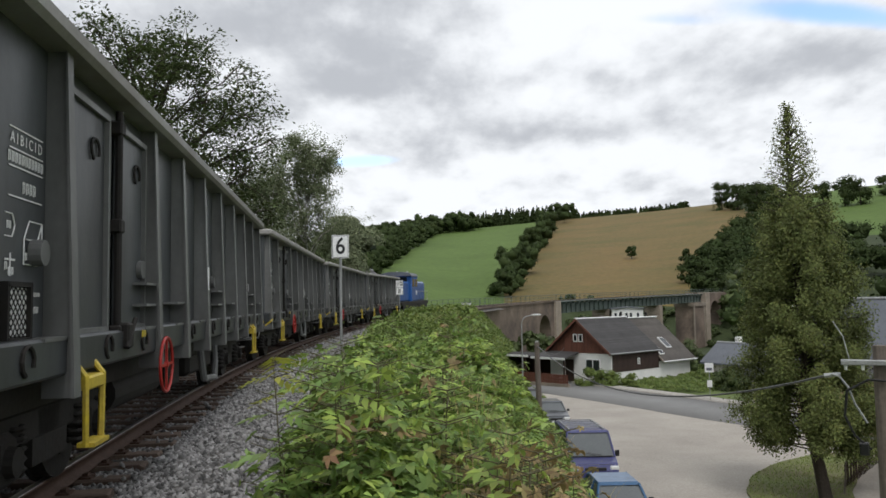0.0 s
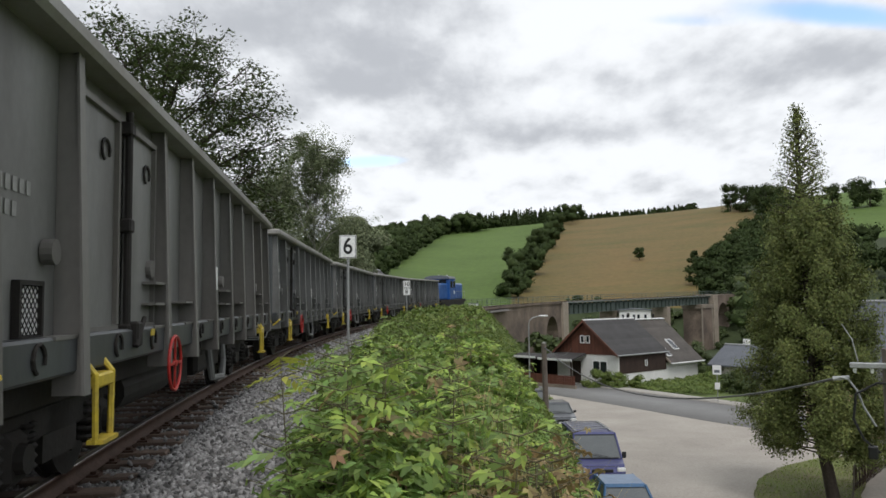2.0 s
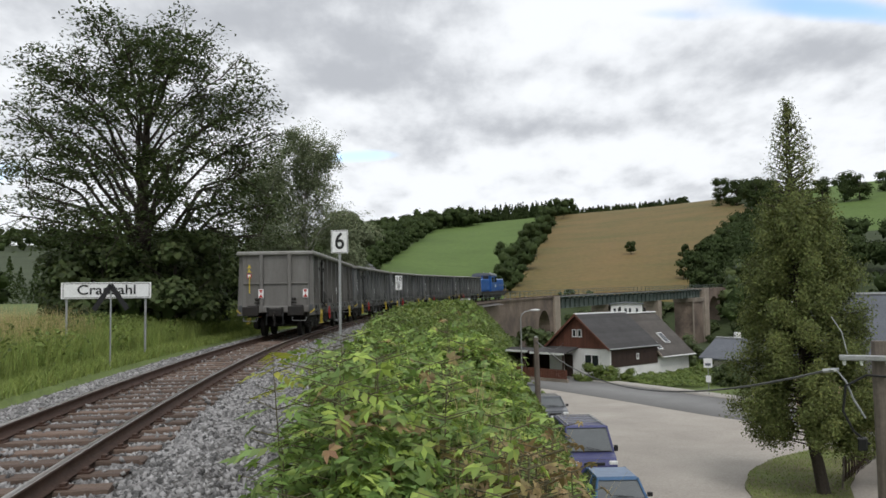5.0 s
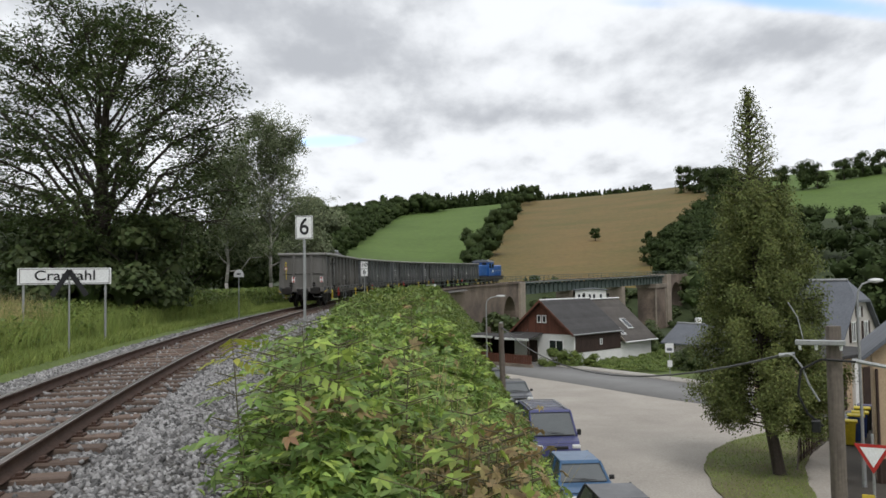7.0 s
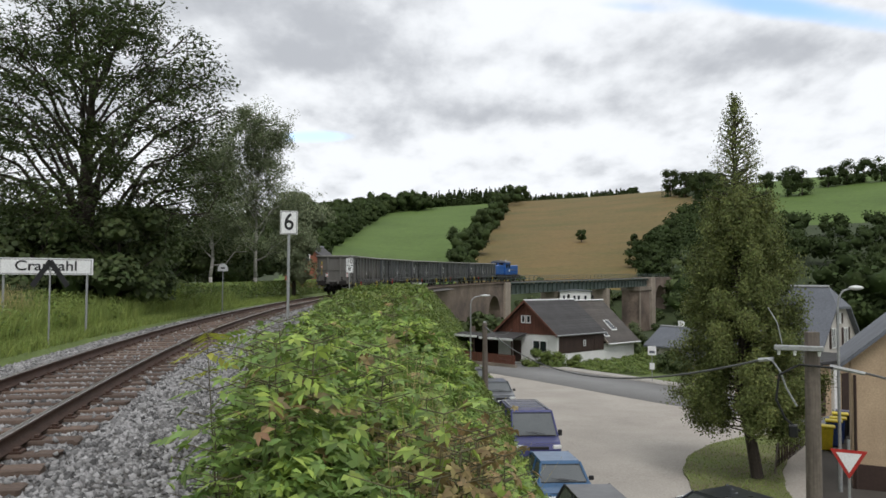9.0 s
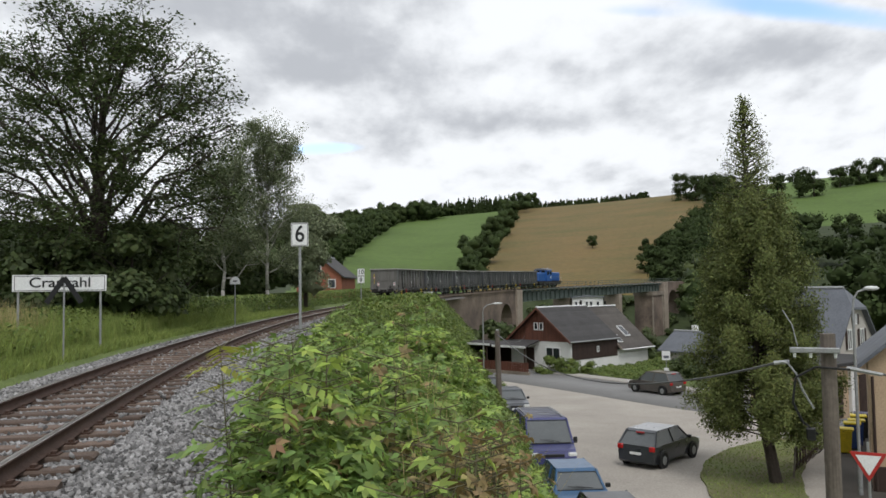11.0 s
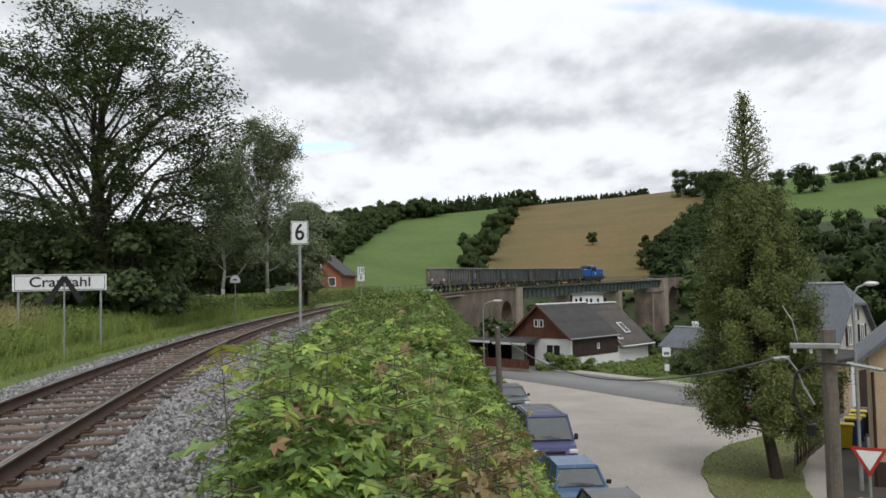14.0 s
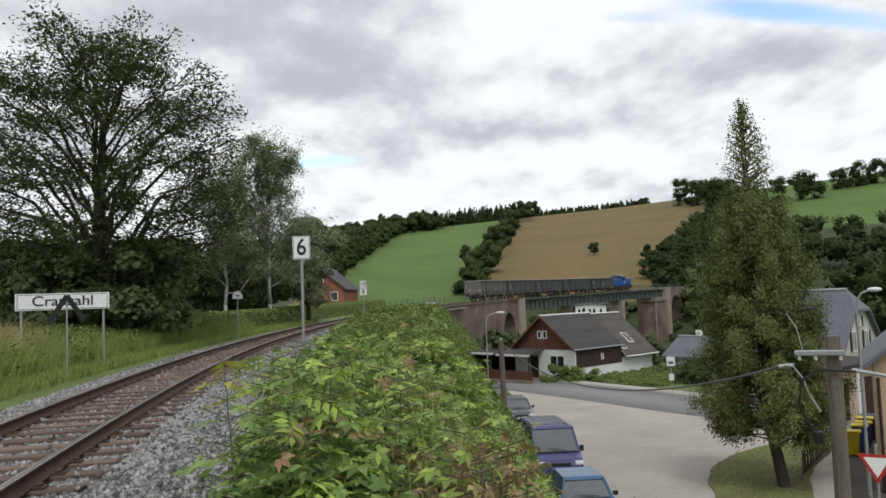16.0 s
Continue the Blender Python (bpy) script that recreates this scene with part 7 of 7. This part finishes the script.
    w = gable_house("white_house", "white house with a flat pale roof below the bridge", x, y, -13, 6.4, 9, gz(x, y), -0.35 - gz(x, y), -0.1 - gz(x, y), M["render_w"], M["roof_blue"])
    zz = -1.75 - gz(x, y)
    for i, xx in enumerate((0.8, 1.7, 3.0, 3.9, 5.3)):
        window(w, 0.62, 1.15, Matrix.Translation((xx, -0.03, zz)), 0)
    # the orange house beyond the hedge
    x, y = -13.0, 94.0
    b = gable_house("orange_house", "orange-red house with a dark steep roof", x, y, -8, 5.6, 8, gz(x, y) - 0.2, 2.9, 5.2, M["brick"], M["roof"])
    window(b, 0.9, 1.1, Matrix.Translation((4.4, -0.03, 1.9)), 0)
    window(b, 0.6, 0.8, Matrix.Translation((2.8, -0.03, 3.7)), 0)


M["roof_brown"] = mat("brown_grey_roof_felt", (0.085, 0.076, 0.068), 0.85, dark=(0.052, 0.046, 0.042), scale=0.9, fine=9, bump=0.3, vary=0.12)
build_chalet()
build_right_houses()


def build_lane():
    def wheelie(x, y, ang, body, lid, hh=1.06):
        b = thing("wheelie_bin", "plastic wheelie bin with a yellow lid standing by the lane", "bin", pose(x, y, gz(x, y) + 0.03, 0, 0, ang), "bins")
        part("body", F().box((0, 0, hh / 2), (0.44, 0.5, hh - 0.1), taper=1.25, bevel=0.02), body, b)
        part("lid", F().box((0, -0.03, hh + 0.0), (0.6, 0.72, 0.09), bevel=0.03), lid, b)
        part("handle", F().tube((-0.24, 0.4, hh - 0.06), (0.24, 0.4, hh - 0.06), 0.018, 0.018, 6), body, b)
        for sx in (1, -1):
            part("wheel", F().tube((sx * 0.2, 0.26, 0.1), (sx * 0.26, 0.26, 0.1), 0.1, 0.1, 12), M["tyre"], b)

    wheelie(19.3, 33.2, 60, M["bin_yellow"], M["bin_yellow"])
    wheelie(20.15, 34.05, 60, M["bin_blue"], M["bin_yellow"], 1.16)
    wheelie(20.8, 34.8, 60, M["bin_blue"], M["bin_yellow"], 1.16)
    wheelie(21.5, 35.8, 60, M["black"], M["bin_yellow"], 1.2)
    wheelie(22.1, 36.5, 60, M["black"], M["van"], 1.2)
    # picket fence along the verge
    fe = thing("picket_fence", "dark wooden picket fence along the grass verge", "fence")
    a, b = Vector((15.3, 29.8, 0)), Vector((20.0, 35.5, 0))
    n = 30
    d = (b - a).normalized()
    ang = math.degrees(math.atan2(d.y, d.x))
    for i in range(n):
        p = a.lerp(b, i / (n - 1))
        z = gz(p.x, p.y)
        part("picket", F().box((0, 0, 0.52), (0.075, 0.025, 0.95 + 0.04 * math.sin(i * 5))), M["timber_dark"], fe, "", pose(p.x, p.y, z, rng.normal(0, 1.5), rng.normal(0, 2), ang))
    for h in (0.3, 0.75):
        m_ = (a + b) / 2
        part("rail", F().box((0, 0.03, h), ((b - a).length, 0.04, 0.08)), M["timber_dark"], fe, "", pose(m_.x, m_.y, gz(m_.x, m_.y), 0, 0, ang))
    part("brace", F().tube((14.6, 28.6, gz(14.6, 28.6) + 0.02), (15.4, 29.9, gz(15.4, 29.9) + 1.05), 0.03, 0.03, 8), M["pole"], fe, "slanted grey prop")
    # verge: grass carpet with tufts
    pts = [(9.8, 22.5), (10.86, 27.8), (12.1, 31.5), (14.7, 34.7), (18.0, 37.0), (20.2, 36.4), (15.5, 30.0), (13.6, 25.6), (12.1, 22.0)]
    for _ in range(3):
        pts = [((1 - k) * p[0] + k * q[0], (1 - k) * p[1] + k * q[1]) for p, q in zip(pts, pts[1:] + pts[:1]) for k in (0.25, 0.75)]
    pts = [(x + 0.05 * math.sin(2.3 * y), y + 0.04 * math.sin(1.9 * x)) for x, y in pts]
    bm = bmesh.new()
    vs = [bm.verts.new((x, y, float(street_z(y)) + 0.10)) for x, y in pts]
    lo = [bm.verts.new((x, y, float(street_z(y)) - 0.1)) for x, y in pts]
    bm.faces.new(vs)
    for i in range(len(pts)):
        j = (i + 1) % len(pts)
        bm.faces.new((vs[i], lo[i], lo[j], vs[j]))
    bmesh.ops.recalc_face_normals(bm, faces=bm.faces)
    me = bpy.data.meshes.new("grass_verge")
    bm.to_mesh(me), bm.free()
    me.materials.append(M["verge"])
    tagged(new("grass_verge", me), "mown grass verge under the cypress", "verge", kind="structure")
    n = 26000
    x, y = rng.uniform(9.5, 20.5, n), rng.uniform(22, 37.5, n)
    inside = np.zeros(n, bool)
    for i in range(len(pts)):
        (x1, y1), (x2, y2) = pts[i], pts[(i + 1) % len(pts)]
        cr = ((y1 > y) != (y2 > y)) & (x < (x2 - x1) * (y - y1) / (y2 - y1 + 1e-12) + x1)
        inside ^= cr
    x, y = x[inside], y[inside]
    grass_tufts("verge_turf", "short turf blades on the verge", np.stack([x, y, street_z(y) + 0.09], 1), 0.07, 0.012, M["blade"], 0.5)


build_lane()


def build_trackside():
    """White equipment box and the low parapet where the bank meets the bridge."""
    p = line(84.5, 3.3)
    c = thing("trackside_cabinet", "white trackside cabinet at the end of the bridge", "cabinet", pose(p.x, p.y, p.z - 0.5, 0, 0, heading(84.5) - 20))
    part("plinth", F().box((0, 0, 0.15), (1.1, 0.6, 0.5)), M["stone_light"], c)
    part("body", F().box((0, 0, 0.8), (1.0, 0.5, 0.85), bevel=0.02), M["white"], c)
    part("lid", F().box((0, 0, 1.25), (1.1, 0.6, 0.06), bevel=0.01), M["zinc"], c)
    part("door", F().box((0, -0.26, 0.8), (0.44, 0.02, 0.7)), M["white"], c)


build_trackside()


# ---- cars ----
def build_car(name, label, L_, W_, H_, paint, prof, glass_prof, hood=0.9, van=False, lights="front", group="parked cars"):
    """prof: side outline of the body (y forwards, z); glass_prof: side outline of the cabin."""
    c = thing(name, label, "van" if van else "car", group=group)
    turn = Matrix(((0, 1, 0, 0), (1, 0, 0, 0), (0, 0, 1, 0), (0, 0, 0, 1)))
    b = F().prism(prof, -W_ / 2, W_ / 2, turn)
    for v in b.bm.verts:
        k = abs(v.co.y) / (L_ / 2)
        v.co.x *= (1 - 0.10 * max(0, k - 0.55) / 0.45) * (0.95 if v.co.z < 0.35 else 1.0)
    part("body", b, paint, c, bevel=0.05, smooth=False)
    zlo, zhi = min(p[1] for p in glass_prof), max(p[1] for p in glass_prof)

    def lean(form, inset=0.0):
        for v in form.bm.verts:
            k = (v.co.z - zlo) / (zhi - zlo)
            v.co.x *= 1 - (0.20 if not van else 0.10) * k
        return form

    part("cabin_glass", lean(F().prism(glass_prof, -W_ / 2 + 0.06, W_ / 2 - 0.06, turn)), M["carglass"], c, "car windows with the sky's grey reflection in their colour", bevel=0.03)
    ys = sorted(p[0] for p in glass_prof if p[1] > zhi - 0.12)
    roof = F().prism([(ys[0] - 0.05, zhi - 0.05), (ys[-1] + 0.05, zhi - 0.05), (ys[-1] - 0.1, zhi + 0.03), (ys[0] + 0.1, zhi + 0.03)], -W_ / 2 + 0.05, W_ / 2 - 0.05, turn)
    part("roof", lean(roof), paint, c, bevel=0.015)
    # pillars follow the cabin's outline on both flanks
    lowf = max(p[0] for p in glass_prof if p[1] < zlo + 0.05)
    lowr = min(p[0] for p in glass_prof if p[1] < zlo + 0.05)
    for sx in (1, -1):
        for ya, yb in ((lowf, ys[-1]), ((lowf + lowr) / 2 + 0.1, (ys[0] + ys[-1]) / 2 + 0.1), (lowr, ys[0])):
            x0, x1 = sx * (W_ / 2 - 0.055), sx * (W_ / 2 - 0.055) * (1 - (0.20 if not van else 0.10))
            part("pillar", F().tube((x0, ya, zlo), (x1, yb, zhi), 0.045, 0.04, 6), paint, c)
        mi = part("mirror", F().box((sx * (W_ / 2 + 0.1), lowf - 0.25, zlo + 0.1), (0.16, 0.1, 0.14 if not van else 0.24), bevel=0.02), M["black"], c)
        for yy in (L_ / 2 - 0.82, -L_ / 2 + 0.78):
            r = 0.31 if not van else 0.33
            ty = part("tyre", F().tube((sx * (W_ / 2 - 0.17), yy, r), (sx * (W_ / 2 + 0.01), yy, r), r, r, 22), M["tyre"], c)
            part("rim", F().tube((sx * (W_ / 2 + 0.0), yy, r), (sx * (W_ / 2 + 0.02), yy, r), r * 0.62, r * 0.55, 14), M["zinc"], ty)
            part("wheel_arch", F().tube((sx * (W_ / 2 - 0.1), yy, r + 0.02), (sx * (W_ / 2 + 0.003), yy, r + 0.02), r + 0.06, r + 0.06, 20), M["black"], c)
        zf = 0.66 if not van else 0.8
        part("headlamp", F().box((sx * (W_ / 2 - 0.24), L_ / 2 - 0.1, zf), (0.34, 0.14, 0.17), bevel=0.04), M["lamp_glass"], c)
        part("tail_lamp", F().box((sx * (W_ / 2 - 0.17), -L_ / 2 + 0.06, zf + 0.18), (0.24, 0.12, 0.2), bevel=0.03), M["tail"], c, "red tail lamp")
    zt, yt = zhi - 0.06, ys[-1]
    for sx in (1, -1):
        yb_, zb_ = lowf - 0.02, zlo + 0.05
        part("wiper", F().tube((sx * 0.12 - 0.28, yb_ + 0.02, zb_ + 0.02), (sx * 0.12 + 0.26, yb_ + (yt - yb_) * 0.12 + 0.03, zb_ + (zt - zb_) * 0.12 + 0.03), 0.012, 0.008, 5), M["black"], c)
    part("windscreen_trim", F().box((0, lowf + 0.02, zlo + 0.03), (W_ * 0.84, 0.06, 0.035), bevel=0.008), M["black"], c)
    part("bonnet_seam", F().box((0, (lowf + L_ / 2) / 2 + 0.28, 0.79 if not van else 0.93), (W_ * 0.7, 0.02, 0.012)), M["black"], c)
    part("grille", F().box((0, L_ / 2 - 0.03, zf - 0.02), (W_ * 0.42, 0.06, 0.12), bevel=0.02), M["black"], c)
    part("bumper_insert", F().box((0, L_ / 2 - 0.02, 0.36), (W_ * 0.7, 0.06, 0.14), bevel=0.02), M["black"], c)
    for sy in (1, -1):
        part("number_plate", F().box((0, sy * (L_ / 2 + 0.012), 0.5 if sy > 0 else 0.62), (0.5, 0.015, 0.11)), M["white"], c, "blank white plate")
    part("brake_lamp", F().box((0, ys[0] - 0.1, zhi - 0.06), (0.36, 0.08, 0.05)), M["tail"], c)
    if van:
        for i in range(5):
            part("roof_bar", F().box((0, ys[0] + 0.25 + i * 0.55, zhi + 0.08), (W_ * 0.78, 0.05, 0.04)), M["zinc"], c, "pale roof rack bar")
        for sx in (1, -1):
            part("roof_rail", F().box((sx * W_ * 0.36, (ys[0] + ys[-1]) / 2, zhi + 0.06), (0.05, ys[-1] - ys[0] - 0.3, 0.04)), M["zinc"], c)
        part("dash_paper", F().box((-0.5, ys[-1] + 0.42, zlo + 0.16), (0.22, 0.02, 0.1)), M["white"], c)
    return c


M["tail"] = mat("red_lamp_lens", (0.45, 0.02, 0.02), 0.25, scale=5, bump=0.0)


def hatch_prof(L_, H_):
    h = L_ / 2
    body = [(-h, 0.3), (-h + 0.03, 0.62), (-h + 0.10, 0.92), (h - 1.15, 0.93), (h - 0.35, 0.80), (h - 0.04, 0.62), (h, 0.32), (h - 0.15, 0.2), (-h + 0.15, 0.2)]
    cab = [(-h + 0.12, 0.9), (-h + 0.55, H_ - 0.05), (-h + 0.75, H_), (0.05, H_), (0.3, H_ - 0.05), (h - 1.15, 0.9)]
    return body, cab


def van_prof(L_, H_):
    h = L_ / 2
    body = [(-h, 0.35), (-h, 1.15), (h - 1.1, 1.15), (h - 0.3, 0.98), (h - 0.02, 0.72), (h, 0.36), (h - 0.15, 0.25), (-h + 0.1, 0.25)]
    cab = [(-h + 0.02, 1.1), (-h + 0.08, H_ - 0.05), (-h + 0.3, H_), (h - 1.75, H_), (h - 1.6, H_ - 0.06), (h - 0.85, 1.1)]
    return body, cab


def build_cars():
    spots = [("delivery_van", "violet-blue van with roof bars facing the yard", 4.9, 1.97, 2.0, "van", 5.85, 32.6, 180, True),
             ("hatchback", "grey hatchback parked along the bank", 4.2, 1.74, 1.46, "car_grey", 6.5, 47.4, 182, False),
             ("hatchback", "black car parked behind the grey hatchback", 4.2, 1.74, 1.6, "car_black", 5.7, 53.4, 182, False),
             ("hatchback", "blue hatchback parked before the van", 3.9, 1.7, 1.45, "car_blue", 5.5, 25.0, 180, False),
             ("hatchback", "dark grey car parked at the bank's foot", 4.2, 1.74, 1.45, "car_black", 5.65, 20.3, 180, False)]
    for name, label, L_, W_, H_, paint, x, y, ang, van in spots:
        b, g = (van_prof if van else hatch_prof)(L_, H_)
        c = build_car(name, label, L_, W_, H_, M[paint], b, g, van=van)
        slope = math.degrees(math.atan(0.022))
        c.matrix_basis = pose(x, y, float(street_z(y)) + 0.05, -slope if abs(ang - 180) > 90 else slope, 0, ang)
    b, g = hatch_prof(4.3, 1.47)
    a = build_car("hatchback", "dark grey hatchback driving across the yard, brake lamps lit", 4.3, 1.77, 1.47, M["car_grey2"], b, g, group="moving cars")
    b, g = hatch_prof(4.2, 1.56)
    m_ = build_car("family_car", "brown-grey compact family car on the road", 4.2, 1.74, 1.56, M["car_brown"], b, g, group="moving cars")
    return a, m_


M["car_grey2"] = mat("slate_grey_car_paint", (0.06, 0.065, 0.075), 0.3, 0.4, scale=2, bump=0.0, coat=0.8)
M["car_brown"] = mat("brown_grey_car_paint", (0.13, 0.115, 0.10), 0.32, 0.4, scale=2, bump=0.0, coat=0.8)
car_a, car_b = build_cars()


def drive(points, lift):
    """Poses along timed places; each faces the way it goes."""
    rows = []
    n = len(points)
    for i, (t, x, y) in enumerate(points):
        j, k = max(0, i - 1), min(n - 1, i + 1)
        dx, dy = points[k][1] - points[j][1], points[k][2] - points[j][2]
        rows.append((t, x, y, math.degrees(math.atan2(-dx, dy))))
    return [(t, pose(x, y, float(street_z(y)) + lift, 0, 0, a)) for t, x, y, a in rows]


def car_motions():
    a = [(0, 14.6, 1.0), (6.6, 14.4, 1.3), (7.4, 13.4, 5.2), (8.0, 11.9, 10.0), (8.5, 11.0, 16.6), (9.0, 9.1, 20.9), (9.2, 8.4, 22.3), (9.8, 7.8, 26.0),
         (10.4, 8.6, 29.6), (10.9, 10.4, 32.4), (11.3, 12.5, 33.8), (11.6, 13.5, 35.1), (12.0, 14.7, 36.7), (12.5, 15.9, 38.6), (13.0, 17.0, 40.4), (14.0, 19.6, 42.4), (16.0, 20.2, 42.8)]
    walk(car_a, drive(a, 0.05))
    b = [(0, 88.0, 8.0), (5.0, 76.0, 13.0), (8.0, 58.0, 21.0), (9.2, 37.0, 33.0), (10.0, 28.0, 41.5), (10.5, 23.2, 48.0), (11.0, 18.4, 55.8), (11.3, 15.9, 61.0), (11.5, 14.3, 64.6),
         (12.0, 10.7, 72.4), (12.5, 7.6, 80.2), (13.0, 5.9, 87.0), (14.0, 5.2, 95.0), (16.0, 5.3, 97.0)]
    walk(car_b, drive(b, 0.06))


# ---- sleepers and ballast stones ----
def build_sleepers():
    tk = thing("track", "wooden sleepers and tie plates under the rails", "track", kind="structure")
    shapes = []
    for i in range(5):
        f = F().box((0, 0, 0), (2.55 + rng.normal(0, 0.03), 0.255, 0.16), bevel=0.015)
        for v in f.bm.verts:
            v.co += Vector((rng.normal(0, 0.012), rng.normal(0, 0.006), rng.normal(0, 0.004)))
        shapes.append(f.done("sleeper", M["sleeper"]))
    plate = F().box((0, 0, 0), (0.36, 0.16, 0.024)).box((0.12, 0, 0.02), (0.05, 0.09, 0.04)).box((-0.12, 0, 0.02), (0.05, 0.09, 0.04)).done("tie_plate", M["rust"])
    for i in range(180):
        s = -3 + i * 0.63
        if s > 104:
            break
        part("sleeper", shapes[i % 5], None, tk, "", on_line(s, rng.normal(0, 0.02), -0.25) @ pose(0, 0, 0, 0, 0, rng.normal(0, 0.8)))
        if s < 42:
            for u in (-0.754, 0.754):
                part("tie_plate", plate, None, tk, "", on_line(s, u, -0.162))


def build_stones():
    octa = np.array([[1, 0, 0], [-1, 0, 0], [0, 1, 0], [0, -1, 0], [0, 0, 1], [0, 0, -1]], float)
    tri = np.array([[0, 2, 4], [2, 1, 4], [1, 3, 4], [3, 0, 4], [2, 0, 5], [1, 2, 5], [3, 1, 5], [0, 3, 5]])

    def lay(n, s0, s1, size, power):
        s = s0 + (s1 - s0) * rng.random(n) ** power
        u = rng.uniform(-3.1, 3.6, n)
        z = np.interp(u, [-3.1, -1.95, 1.95, 3.2, 3.6], [-0.6, -0.225, -0.225, -0.6, -0.62])
        ph = (s + 3) / 0.63 % 1
        on = (np.abs(u) < 1.3) & ((ph < 0.22) | (ph > 0.78))
        rail = np.abs(np.abs(u) - 0.754) < 0.075
        keep = ~rail & (~on | (rng.random(n) < 0.05))
        z = np.where(on, -0.165, z)
        s, u, z = s[keep], u[keep], z[keep]
        a = np.interp(s, S, LT)
        c = np.stack([np.interp(s, S, LX) + u * np.cos(a), np.interp(s, S, LY) - u * np.sin(a), np.interp(s, S, LZ) + z], 1)
        m = len(c)
        sz = size * rng.uniform(0.55, 1.25, (m, 1, 1)) * rng.uniform(0.65, 1.25, (m, 1, 3)) * 0.5
        v = (octa[None] + rng.normal(0, 0.22, (m, 6, 3))) * sz
        q = unit(rng.normal(0, 1, (m, 4)))
        w, x, y, zz = q.T
        R_ = np.stack([1 - 2 * (y * y + zz * zz), 2 * (x * y - zz * w), 2 * (x * zz + y * w), 2 * (x * y + zz * w), 1 - 2 * (x * x + zz * zz), 2 * (y * zz - x * w),
                       2 * (x * zz - y * w), 2 * (y * zz + x * w), 1 - 2 * (x * x + y * y)], 1).reshape(m, 3, 3)
        v = np.einsum("mij,mkj->mki", R_, v) + c[:, None]
        return v.reshape(-1, 3), (tri[None] + 6 * np.arange(m)[:, None, None]).reshape(-1, 3)

    v, f = merge([lay(56000, -1, 16, 0.076, 1.1), lay(20000, 16, 50, 0.10, 1.2)])
    tagged(new("ballast_stones", mesh("ballast_stones", v, f, M["ballast"])), "loose grey ballast stones between the sleepers", "ballast", kind="stuff")


build_sleepers()
build_stones()


def motions():
    train_motions()
    car_motions()


motions()
